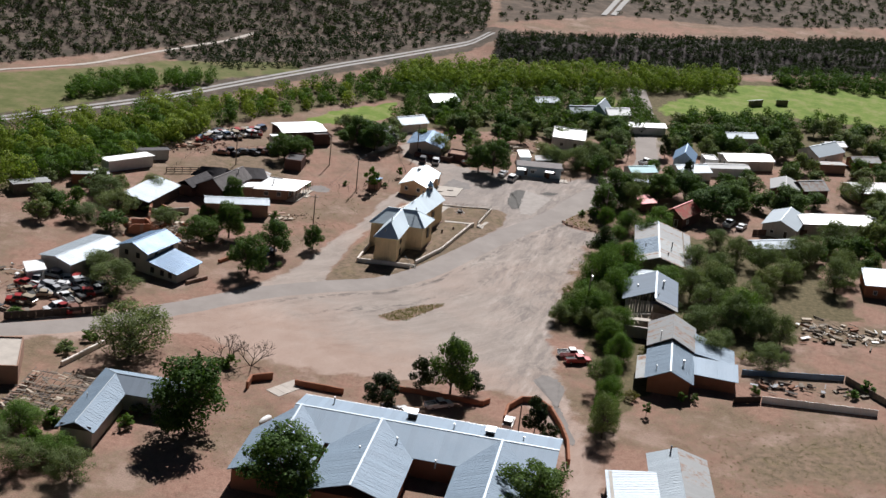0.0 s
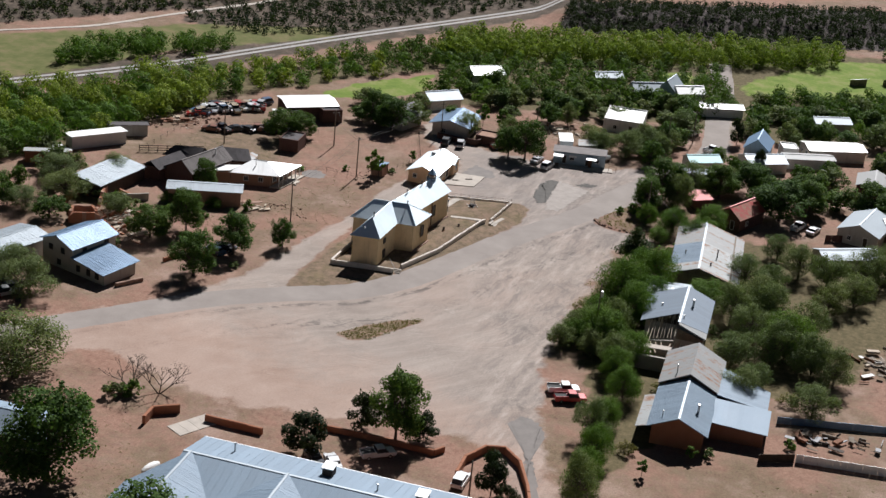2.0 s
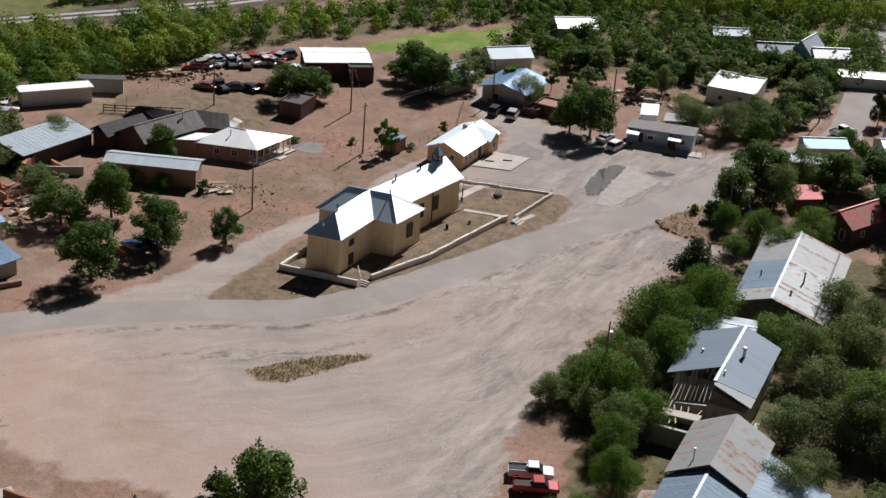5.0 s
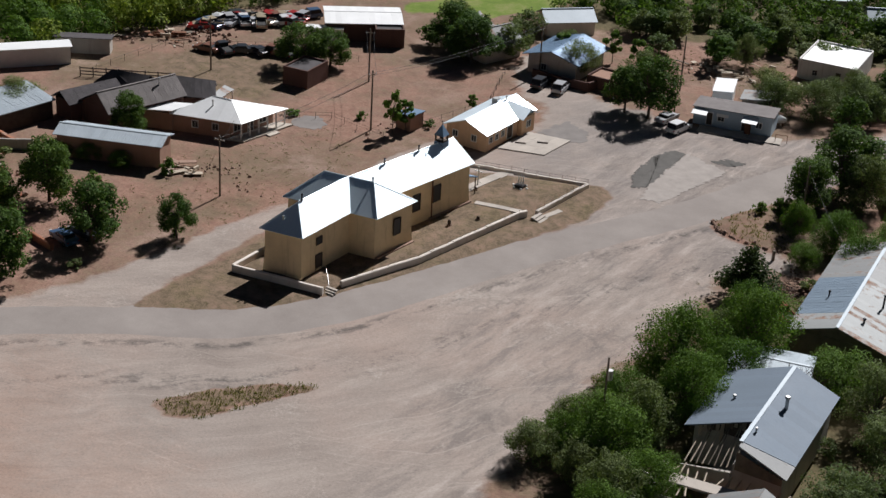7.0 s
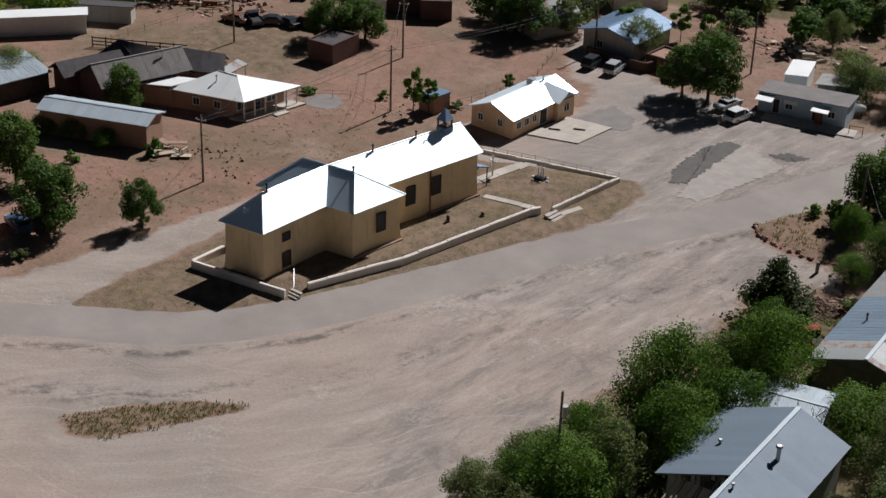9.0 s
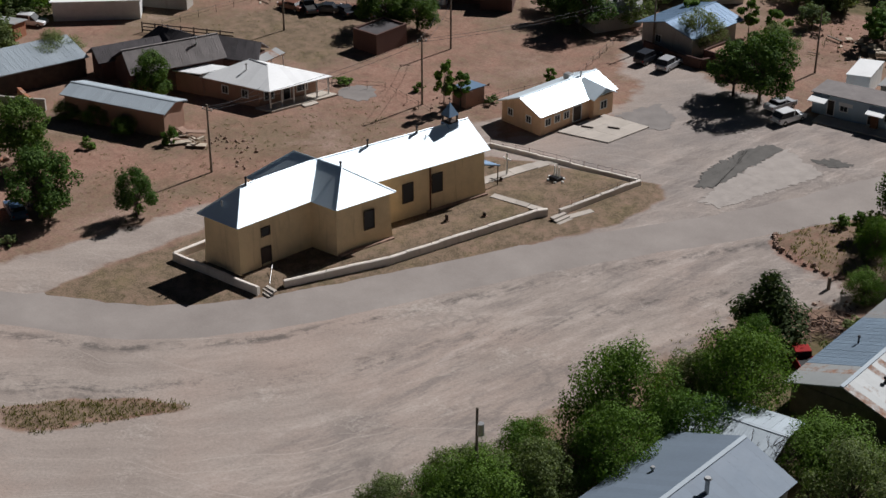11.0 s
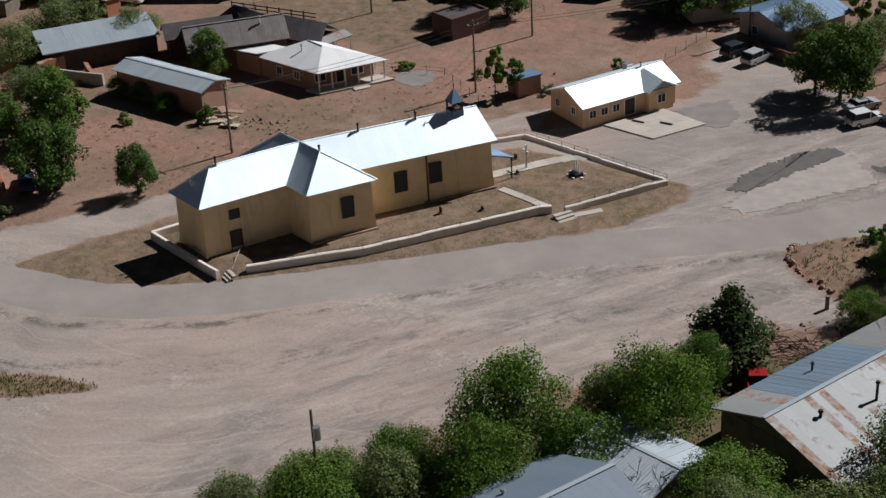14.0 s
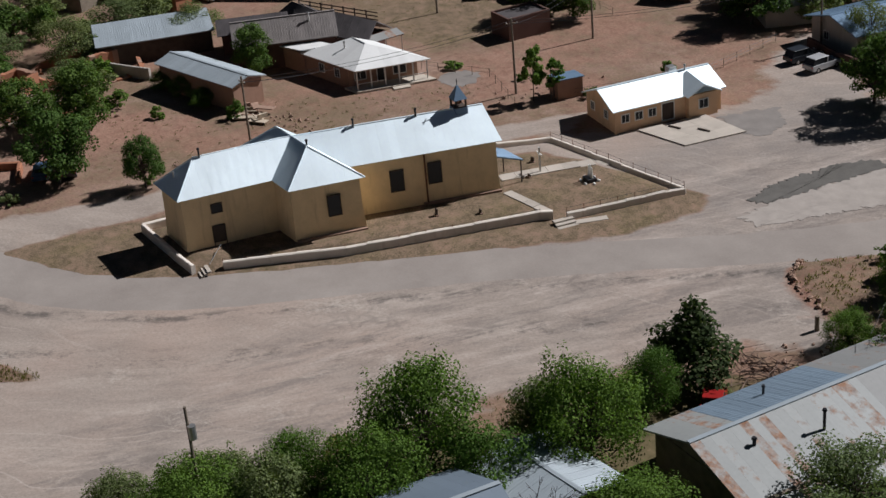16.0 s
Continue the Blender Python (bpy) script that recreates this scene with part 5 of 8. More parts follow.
slope(b_house, "torn_eave", [(5.2, -9.2, 5.06), (5.2, -6.45, 5.06), (0.0, -8.25, 7.15), (0.1, -9.1, 7.1)], ROOF_OLD, 0.6, "torn weathered tin at the broken gable")
part("ridge_flashing", boxm((0, 0.4, 7.26), (0.42, 17.4, 0.05)), ROOF_ZINC, b_house, "pale metal ridge flashing")
for k in range(13):
    x = -5.6 + 0.45 * k
    top = 4.6 + 2.4 * (1 - abs(x) / 6.1)
    if R.random() < 0.6:
        lo = 3.4 if R.random() < 0.5 else top - R.uniform(0.5, 1.2)
        part("gable_plank", boxm((x + R.uniform(-0.05, 0.05), -3.5, (lo + top) / 2), (0.36, 0.05, top - lo)), R.choice((WOOD_GREY, WOOD_GREY, WOOD_PALE)), b_house)
for k in range(9):
    x = -5.4 + 0.62 * k
    part("rafter", tubem((x, -8.2, 2.9 + 0.12 * k), (x + R.uniform(-0.3, 0.3), -3.4, 4.4 + 0.26 * k), 0.07, 0.06, 5), R.choice((WOOD_PALE, WOOD_GREY)), b_house)
for k in range(10):
    x = 0.1 + 0.48 * k
    part("gable_plank", boxm((x, -8.66, 4.0 + 1.1 * (1 - x / 6.1)), (0.5, 0.05, 1.8 * (1.15 - x / 6.1))), WOOD_GREY, b_house)
pipe(b_house, 1.6, 1.2, 6.6, 1.3, 0.2, STEEL, "stovepipe")
pipe(b_house, -4.0, 1.8, 5.4, 0.5, 0.14, STEEL, "vent")
pipe(b_house, 0.6, -5.5, 6.9, 0.5, 0.1, STEEL, "vent")
house("small_shed", 51.2, -9.6, 90, 7.6, 8.2, 3.4, 0.85, WOOD_GREY, ROOF_ZINC, "small plank shed with pale zinc roof under trees", "shed", over=0.45, width=0.9)

c_house = root("tin_house", 58.9, 12.3, 0, -7.6, "long low house with patched rusty corrugated roof", "house")
part("wall", prism([(-5.2, -12.6), (6.6, -12.6), (6.6, 12.6), (-5.2, 12.6)], -0.2, 3.2), WOOD_GREY, c_house)
bm = bmesh.new()
f = [bm.verts.new(p) for p in ((-5.2, -12.5, 3.1), (6.6, -12.5, 3.1), (0, -12.5, 5.0))]
k = [bm.verts.new(p) for p in ((-5.2, -12.2, 3.1), (6.6, -12.2, 3.1), (0, -12.2, 5.0))]
bm.faces.new(f)
bm.faces.new(k[::-1])
for i in range(3):
    bm.faces.new((f[i], f[(i + 1) % 3], k[(i + 1) % 3], k[i]))
part("gable", bm, WOOD_GREY, c_house)
for y0, y1, ml, mr in ((-13.4, -9.0, ROOF_RUST, ROOF_RUST), (-9.0, 2.0, ROOF_SILVER, ROOF_RUST), (2.0, 13.4, ROOF_OLD, ROOF_OLD)):
    slope(c_house, "roof_slope", [(-5.8, y0, 3.25), (-5.8, y1, 3.25), (0, y1, 5.15), (0, y0, 5.15)], ml, 0.8)
    slope(c_house, "roof_slope", [(8.4, y0, 2.5), (8.4, y1, 2.5), (0, y1, 5.15), (0, y0, 5.15)], mr, 0.8)
part("ridge_cap", boxm((0, 0, 5.2), (0.4, 26.8, 0.08)), ROOF_ZINC, c_house)
pipe(c_house, 3.2, -3.6, 4.2, 1.6, 0.12, BLACK_PIPE, "stovepipe")
pipe(c_house, 2.2, -9.2, 4.5, 0.5, 0.14, BLACK_PIPE, "vent")
pipe(c_house, -3.2, -4.0, 4.2, 0.6, 0.1, BLACK_PIPE, "vent")

a_house = root("adobe_house", 51.0, -59.2, 0, -10.0, "red adobe house with corrugated blue-grey gable roof", "house")
part("wall", prism([(-4.2, -7.4), (4.2, -7.4), (4.2, 7.5), (-4.2, 7.5)], -0.2, 3.4), STUCCO_RED, a_house)
bm = bmesh.new()
f = [bm.verts.new(p) for p in ((-4.2, -7.38, 3.3), (4.2, -7.38, 3.3), (0, -7.38, 5.3))]
k = [bm.verts.new(p) for p in ((-4.2, -7.0, 3.3), (4.2, -7.0, 3.3), (0, -7.0, 5.3))]
bm.faces.new(f)
bm.faces.new(k[::-1])
for i in range(3):
    bm.faces.new((f[i], f[(i + 1) % 3], k[(i + 1) % 3], k[i]))
part("gable", bm, STUCCO_RED, a_house)
slope(a_house, "roof_slope", [(-5.0, -8.0, 3.25), (-5.0, 7.6, 3.25), (0, 7.6, 5.55), (0, -8.0, 5.55)], ROOF_SILVER, 0.8)
slope(a_house, "roof_slope", [(5.0, -8.0, 3.25), (5.0, 7.6, 3.25), (0, 7.6, 5.55), (0, -8.0, 5.55)], ROOF_SILVER, 0.8)
slope(a_house, "lean_to_roof", [(-6.8, -7.6, 2.6), (-6.8, 4.0, 2.6), (-4.9, 4.0, 3.2), (-4.9, -7.6, 3.2)], ROOF_RUST, 0.8)
part("ridge_cap", boxm((0, -0.2, 5.6), (0.36, 15.6, 0.08)), ROOF_ZINC, a_house)
pipe(a_house, 2.6, -2.0, 4.5, 1.2, 0.2, STEEL, "stovepipe")
pipe(a_house, -2.8, -5.5, 4.3, 0.9, 0.08, STEEL, "vent")
# back part, higher and greyer
part("back_wall", prism([(-4.2, 7.6), (4.4, 7.6), (4.4, 20.2), (-4.2, 20.2)], -0.2, 3.9), STUCCO_RED, a_house)
slope(a_house, "back_slope", [(-5.2, 7.4, 3.7), (-5.2, 20.8, 3.7), (0, 20.8, 6.4), (0, 7.4, 6.4)], ROOF_OLD, 0.8)
slope(a_house, "back_slope", [(5.2, 7.4, 3.7), (5.2, 20.8, 3.7), (0, 20.8, 6.4), (0, 7.4, 6.4)], ROOF_OLD, 0.8)
bm = bmesh.new()
f = [bm.verts.new(p) for p in ((-4.2, 7.62, 3.8), (4.2, 7.62, 3.8), (0, 7.62, 6.2))]
k = [bm.verts.new(p) for p in ((-4.2, 8.0, 3.8), (4.2, 8.0, 3.8), (0, 8.0, 6.2))]
bm.faces.new(f)
bm.faces.new(k[::-1])
part("back_gable", bm, WOOD_DARK, a_house)
pipe(a_house, -2.4, 9.6, 5.3, 1.3, 0.09, STEEL, "stovepipe")
part("annex_wall", prism([(4.2, -1.6), (13.6, -1.6), (13.6, 6.2), (4.2, 6.2)], -0.2, [2.9, 2.5, 2.5, 2.9]), STUCCO_RED, a_house)
slope(a_house, "annex_roof", [(4.6, -2.2, 3.15), (14.2, -2.2, 2.75), (14.2, 6.4, 3.0), (4.6, 6.4, 3.4)], ROOF_SILVER, 0.9, "pale silver-grey annex roof")
part("annex_wall", prism([(4.3, 7.6), (13.0, 7.6), (13.0, 14.0), (4.3, 14.0)], -0.2, [3.2, 2.3, 2.3, 3.2]), WOOD_DARK, a_house)
slope(a_house, "annex_roof", [(13.6, 7.0, 2.4), (13.6, 14.6, 2.4), (4.9, 18.0, 3.8), (4.9, 7.0, 3.8)], ROOF_SILVER, 0.9)

# roofless house between the two
ru = root("ruined_house", 51.0, -36.4, 0, -9, "roofless ruined house with broken pale rafters", "ruin")
part("wall", prism([(-7.5, -3.2), (-7.0, -3.2), (-7.0, 3.2), (-7.5, 3.2)], -0.2, 2.6), STUCCO_GREY, ru)
part("wall", prism([(5.6, -3.2), (6.2, -3.2), (6.2, 3.2), (5.6, 3.2)], -0.2, 3.0), STUCCO_GREY, ru)
part("wall", prism([(-7.0, -3.2), (5.6, -3.2), (5.6, -2.7), (-7.0, -2.7)], -0.2, 2.7), STUCCO_GREY, ru)
part("ceiling_slab", boxm((-1.0, 0.0, 3.3), (9.5, 1.6, 0.18), 4), CONCRETE_TAN, ru)
for i in range(14):
    x = -7.2 + i * 0.95
    for dy, tilt in ((1.5, 0.9), (-1.6, -0.9)):
        if R.random() < 0.85:
            bm = tubem((x + R.uniform(-0.15, 0.15), dy - 1.0, 3.2 + R.uniform(-0.3, 0.25)), (x + R.uniform(-0.5, 0.5), dy + 0.9, 3.5 + R.uniform(-0.5, 0.3)), 0.09, 0.08, 5)
            part("rafter", bm, WOOD_PALE, ru)
for i in range(16):
    p = (R.uniform(-9, 5), R.uniform(-3.5, 3.5), R.uniform(0.2, 1.2))
    q = (p[0] + R.uniform(-1.8, 1.8), p[1] + R.uniform(-1.8, 1.8), p[2] + R.uniform(-0.4, 0.9))
    part("fallen_board", tubem(p, q, 0.08, 0.08, 4), R.choice((WOOD_PALE, WOOD_GREY, STONE)), ru)

# ---- large metal-roofed building before the plaza ----
bb = root("lodge", 1.2, -94.5, 0, -11.4, "large adobe lodge with many-winged blue-grey metal roof", "house")
part("wall", prism([(-23.5, -15), (23.5, -15), (23.5, 0), (-23.5, 0)], -0.2, 3.6), STUCCO_RED, bb)
slope(bb, "roof_slope", [(-24.2, 0.8, 4.4), (24.2, 0.8, 4.4), (24.2, -7.0, 6.1), (-24.2, -7.0, 6.1)], ROOF_SILVER, 1.2)
slope(bb, "roof_slope", [(-24.2, -15.6, 4.0), (24.2, -15.6, 4.0), (24.2, -7.0, 6.1), (-24.2, -7.0, 6.1)], ROOF_SILVER, 1.2)
part("fascia", boxm((0, 0.85, 4.3), (48.4, 0.12, 0.3)), ROOF_CHALK, bb)
part("ridge_cap", boxm((0, -7, 6.15), (48.4, 0.4, 0.08)), ROOF_ZINC, bb)
for wx, ww, wl in ((-8.0, 7.0, 32.0), (14.0, 6.2, 30.0), (-23.0, 6.0, 30.0)):
    part("wing_wall", prism([(wx - ww, -wl), (wx + ww, -wl), (wx + ww, -14.5), (wx - ww, -14.5)], -0.2, 3.6), STUCCO_RED, bb)
    for s in (1, -1):
        slope(bb, "wing_slope", [(wx + s * (ww + 0.6), -wl - 0.6, 3.9), (wx + s * (ww + 0.6), -15.2, 3.9), (wx, -6.9, 6.3), (wx, -wl - 0.6, 6.3)], ROOF_SILVER, 1.2)
    part("ridge_cap", boxm((wx, -wl / 2 - 3.8, 6.35), (0.36, wl - 6.2, 0.08)), ROOF_ZINC, bb)
for x, y, h in ((-18.0, -2.6, 1.5), (4.8, -5.0, 1.6), (17.5, -4.6, 1.2), (-4.0, -13.0, 1.0), (-9.5, -18.5, 1.0), (4.0, -19.0, 1.2)):
    pipe(bb, x, y, 5.0, h, 0.13, STEEL, "stovepipe")
for x, y in ((-3.2, -3.0), (11.4, -4.6)):
    d = part("dormer", boxm((x, y, 5.9), (1.5, 2.0, 1.5), 0, 0.05), WOOD_DARK, bb, "dark-sided roof dormer")
    part("dormer_cap", boxm((x, y, 6.7), (1.8, 2.3, 0.16)), ROOF_CHALK, d)
low_wall("garden_wall", [(-34, -80), (-33.5, -76.5), (-29.5, -74.8)], 1.5, 0.5, STUCCO_RED, "low curved red adobe garden wall")
low_wall("garden_wall", [(-25, -76.5), (-15.5, -78.6)], 1.2, 0.5, STUCCO_RED, "low red adobe garden wall before the lodge")
low_wall("garden_wall", [(-8, -74.5), (4, -76.5), (11.5, -78.5), (13, -77)], 1.0, 0.45, STUCCO_RED, "low red adobe parking wall before the lodge")
low_wall("garden_wall", [(15.5, -84.5), (16.5, -79.5), (19.5, -75.4), (22.6, -75.2), (25, -79), (26.4, -86), (27, -92), (26.5, -100)], 1.3, 0.5, STUCCO_RED, "tall curved red adobe wall round the lodge garden")
strip("driveway", (-29, -81), (-24, -75.5), 1.8, CONCRETE_TAN, "pale concrete driveway ramp to the lodge")

# ---- houses at the near edges ----
lb = root("courtyard_house", -60.4, -83.4, 0, -10, "adobe house round a small court, blue-grey metal roofs", "house")
part("wall", prism([(0.6, -8.4), (18, -8.4), (18, -0.6), (0.6, -0.6)], -0.2, 3.5), STUCCO_GREY, lb)
part("wing_wall", prism([(0.6, -24.4), (6.4, -24.4), (6.4, -8.5), (0.6, -8.5)], -0.2, 3.5), STUCCO_GREY, lb)
slope(lb, "roof_slope", [(-0.1, 0.1, 3.5), (18.6, 0.1, 3.5), (18.6, -4.5, 5.1), (3.5, -4.5, 5.1)], ROOF_SILVER, 1.0)
slope(lb, "roof_slope", [(7.0, -9.0, 3.5), (18.6, -9.0, 3.5), (18.6, -4.5, 5.1), (3.5, -4.5, 5.1)], ROOF_SLATE, 1.0)
slope(lb, "wing_slope", [(-0.1, -25.2, 3.5), (-0.1, 0.1, 3.5), (3.5, -4.5, 5.1), (3.5, -25.2, 5.1)], ROOF_SILVER, 1.0)
slope(lb, "wing_slope", [(7.0, -25.2, 3.5), (7.0, -9.0, 3.5), (3.5, -4.5, 5.1), (3.5, -25.2, 5.1)], ROOF_SILVER, 1.0)
part("valley_flashing", tubem((3.5, -4.5, 5.14), (0.2, -0.1, 3.6), 0.09, 0.09, 6), ROOF_ZINC, lb)
part("ridge_cap", tubem((3.5, -4.5, 5.14), (3.5, -25.0, 5.14), 0.09, 0.09, 6), ROOF_ZINC, lb)
part("ridge_cap", tubem((3.5, -4.5, 5.14), (18.4, -4.5, 5.14), 0.09, 0.09, 6), ROOF_ZINC, lb)
part("gable", prism([(0.7, -24.6), (6.3, -24.6), (3.5, -24.4)], 3.4, 4.3), WOOD_DARK, lb)
pipe(lb, 1.6, -14.0, 4.2, 0.8, 0.1, STEEL)
rr = root("collapsed_shed", -69.0, -91.0, 0, -14, "collapsed shed, fallen roof of broken grey boards", "ruin")
for k in range(3):
    part("wall_stub", prism([(-6.6, -7.6 + 5 * k), (-6.0, -7.6 + 5 * k), (-6.0, -3.6 + 5 * k), (-6.6, -3.6 + 5 * k)], -0.2, R.uniform(0.9, 1.7)), STUCCO_PINK, rr)
for k in range(13):
    x = -6.3 + k * 1.02
    part("rafter", tubem((x, -8.6, 1.0 + R.uniform(-0.3, 0.2)), (x + R.uniform(-0.5, 0.5), 7.8, 1.9 + R.uniform(-0.5, 0.3)), 0.09, 0.08, 5), WOOD_GREY, rr)
for k in range(26):
    for j in range(5):
        if R.random() < 0.24:
            continue
        y = -8.4 + k * 0.63
        p = (-5.4 + j * 2.6 + R.uniform(-0.5, 0.5), y + R.uniform(-0.12, 0.12), 1.15 + (y + 8.4) * 0.055 + R.uniform(-0.05, 0.22))
        part("board", boxm(p, (R.uniform(1.3, 2.9), R.uniform(0.2, 0.42), 0.05), R.gauss(0, 6) + (R.uniform(-40, 40) if R.random() < 0.12 else 0)), R.choice((WOOD_GREY, WOOD_GREY, WOOD_GREY, WOOD_PALE, WOOD_DARK, STONE)), rr)
house("adobe_shed", -81.5, -80.5, 8, 9, 13, 3.6, 0.2, STUCCO_PINK, CONCRETE_TAN, "plain reddish adobe building with pale flat roof", "building", kind="flat")


def ruined_room(name, runs, label, high=2.2):
    """Roofless adobe walls that have crumbled unevenly, in short lengths, with rubble at their feet."""
    w = root(name, 0, 0, 0, 0, label, "ruin")
    for run in runs:
        top = R.uniform(0.6, high)
        for (x0, y0), (x1, y1) in zip(run, run[1:]):
            n = max(2, round(math.hypot(x1 - x0, y1 - y0) / 0.8))
            dx, dy = (x1 - x0) / n, (y1 - y0) / n
            ln = math.hypot(dx, dy)
            sx2, sy2 = -dy / ln * 0.28, dx / ln * 0.28
            for i in range(n):
                px0, py0 = x0 + dx * i, y0 + dy * i
                nxt = min(high, max(0.3, top + R.gauss(0, 0.42)))
                q = [(px0 - sx2, py0 - sy2), (px0 + dx - sx2, py0 + dy - sy2), (px0 + dx + sx2, py0 + dy + sy2), (px0 + sx2, py0 + sy2)]
                part("wall_length", prism(q, -0.2, [top, nxt, nxt - R.uniform(0, 0.2), top - R.uniform(0, 0.2)]), R.choice((STUCCO_RED, STUCCO_RED, STUCCO_PINK)), w)
                top = nxt
                if R.random() < 0.7:
                    part("rubble", boxm((px0 + R.gauss(0, 0.8), py0 + R.gauss(0, 0.8), 0.1), (R.uniform(0.3, 0.8), R.uniform(0.25, 0.6), R.uniform(0.2, 0.45)), R.uniform(0, 90), 0.05), STUCCO_RED, w)
    return w


ruined_room("adobe_ruin", [[(-69.6, 0.6), (-73.6, 5.2), (-72.2, 13.0), (-66.4, 14.4)], [(-66.4, 14.4), (-66.0, 7.0), (-66.2, 1.9)], [(-66.2, 1.9), (-69.6, 0.6), (-69.1, -3.4), (-63.6, -1.8), (-66.2, 1.9)], [(-64.0, 15.4), (-60.2, 14.2), (-60.6, 9.6)]], "roofless red adobe ruin with crumbling walls", 2.4)
ruined_room("adobe_ruin", [[(-60.5, -4.4), (-57.2, -6.2)], [(-62.4, 2.2), (-60.4, 5.6)]], "stubs of fallen red adobe wall", 1.3)
bp = root("beam_heap", -58.6, -0.6, 0, 20, "heap of fallen roof beams against the adobe ruin", "scrap")
for k in range(34):
    a, c = R.gauss(0.5, 0.45), Vector((R.gauss(0, 2.2), R.gauss(0, 1.4), R.uniform(0.15, 1.3)))
    d = Vector((math.cos(a), math.sin(a), R.uniform(-0.3, 0.3))) * R.uniform(0.9, 2.3)
    part("beam", tubem(c - d, c + d, 0.1, 0.08, 5), R.choice((WOOD_PALE, WOOD_GREY, WOOD_GREY, WOOD_DARK)), bp)
low_wall("field_wall", [(-70, -77), (-63, -64)], 1.0, 0.5, WHITEWASH, "low pale stone field wall")
br = root("farm_house", 44.5, -110.0, 0, -4, "house with weathered zinc gable roofs", "house")
part("wall", prism([(-4, -10), (5.5, -10), (5.5, 10), (-4, 10)], -0.2, 3.4), STUCCO_GREY, br)
slope(br, "roof_slope", [(-4.8, -10.5, 3.3), (-4.8, 10.6, 3.3), (0.6, 10.6, 5.2), (0.6, -10.5, 5.2)], ROOF_ZINC, 0.9)
slope(br, "roof_slope", [(6.4, -10.5, 3.3), (6.4, 10.6, 3.3), (0.6, 10.6, 5.2), (0.6, -10.5, 5.2)], ROOF_OLD, 0.9)
part("side_wall", prism([(-12, -10), (-4, -10), (-4, 2.5), (-12, 2.5)], -0.2, 3.2), STUCCO_GREY, br)
slope(br, "side_roof", [(-12.6, -10.5, 3.0), (-12.6, 3.0, 3.0), (-3.6, 2.2, 4.2), (-3.6, -10.5, 4.2)], ROOF_ZINC, 0.9)
pipe(br, -0.6, 9.2, 4.8, 1.2, 0.14, BLACK_PIPE, "stovepipe")

lh = house("two_storey_house", -62.0, -20.4, -30, 8.0, 11.0, 5.0, 1.5, STUCCO_GREY, ROOF_BLUE, "two-storey grey plastered house with blue metal roof", over=0.5, width=0.95, frame_mat=WOOD_DARK,
           openings=(("s", 2.2, 3.7, 0.8, 1.1, "window"), ("s", 5.4, 3.7, 0.8, 1.1, "window"), ("e", 3.0, 3.7, 0.8, 1.1, "window"), ("e", 8.6, 3.9, 0.9, 1.1, "window"), ("s", 4.4, 1.2, 0.8, 1.0, "window")))
part("lower_wall", prism([(4.0, -5.5), (12.2, -5.5), (12.2, 2.6), (4.0, 2.6)], -0.2, [3.2, 2.4, 2.4, 3.2]), STUCCO_GREY, lh)
slope(lh, "porch_roof", [(12.8, -6.2, 2.35), (12.8, 3.2, 2.7), (4.1, 3.2, 3.9), (4.1, -6.2, 3.4)], ROOF_BLUE, 0.95)
for s in (1.5, 4.2, 6.4):
    window(lh, ((4.0, -5.5), (12.2, -5.5)), s, 1.4, 0.8, 1.2, WOOD_DARK)
low_wall("ruined_wall", [(-46.5, -17), (-42, -11), (-38, -13)], 0.9, 0.5, STUCCO_RED, "crumbling red adobe wall stubs")
low_wall("ruined_wall", [(-52, -31), (-48, -27)], 0.8, 0.5, STONE, "crumbling red stone wall stubs")
house("white_shed", -76.0, -24.8, -31, 8.5, 17, 3.6, 0.8, STUCCO_GREY, ROOF_ZINC, "long workshop with pale zinc roof", "shed", over=0.4, width=1.0)
house("storage_shed", -84.5, -34.0, 20, 3.5, 5.0, 2.4, 0.3, WHITE_PAINT, ROOF_CHALK, "small white metal storage shed", "shed", kind="shed")


# ---- north side of the plaza ----
gs = house("store", 33.6, 70.6, -3, 12.4, 4.6, 3.0, 0.3, STUCCO_BLUE, ROOF_TAN, "pale blue plastered store with low grey roof", "store", kind="shed", over=0.25,
           openings=(("s", 2.6, 1.25, 0.9, 2.1, "door"), ("s", 4.4, 1.6, 1.0, 1.0, "window"), ("s", 8.2, 1.25, 0.9, 2.1, "door"), ("s", 10.4, 1.6, 0.9, 1.0, "window")))
for x in (-5.0, 2.9):
    aw = slope(gs, "awning", [(x - 1.2, -4.2, 2.35), (x + 1.2, -4.2, 2.35), (x + 1.2, -2.3, 2.75), (x - 1.2, -2.3, 2.75)], ROOF_CHALK, 0, "white metal awning")
part("sign_board", boxm((-1.6, -2.36, 2.1), (1.9, 0.06, 0.5)), WHITE_PAINT, gs, "white sign board")
part("vending_box", boxm((2.6, -2.7, 0.9), (0.9, 0.6, 1.8), 0, 0.03), RUST, gs, "rusty red vending box")
ap = root("store_apron", 0, 0, 0, 0, "pale concrete apron before the store", "slab", kind="structure")
for i in range(5):
    x = 28.6 + i * 2.6
    part("paving_slab", prism([(x, 65.4), (x + 2.56, 65.3), (x + 2.56, 68.0), (x, 68.1)], -0.1, 0.14), CONCRETE_TAN, ap)
house("white_trailer", 30.0, 80.5, 4, 3.2, 6.5, 2.8, 0.2, WHITE_PAINT, ROOF_CHALK, "white trailer with flat metal roof", "trailer", kind="shed", over=0.1)
house("board_shed", 35.5, 79.0, 0, 4.0, 4.0, 2.4, 0.4, WOOD_GREY, ROOF_OLD, "grey board shed with rusty roof", "shed", kind="shed")
tk = root("propane_tank", 40.0, 74.0, 0, 8, "white propane tank on short legs", "tank")
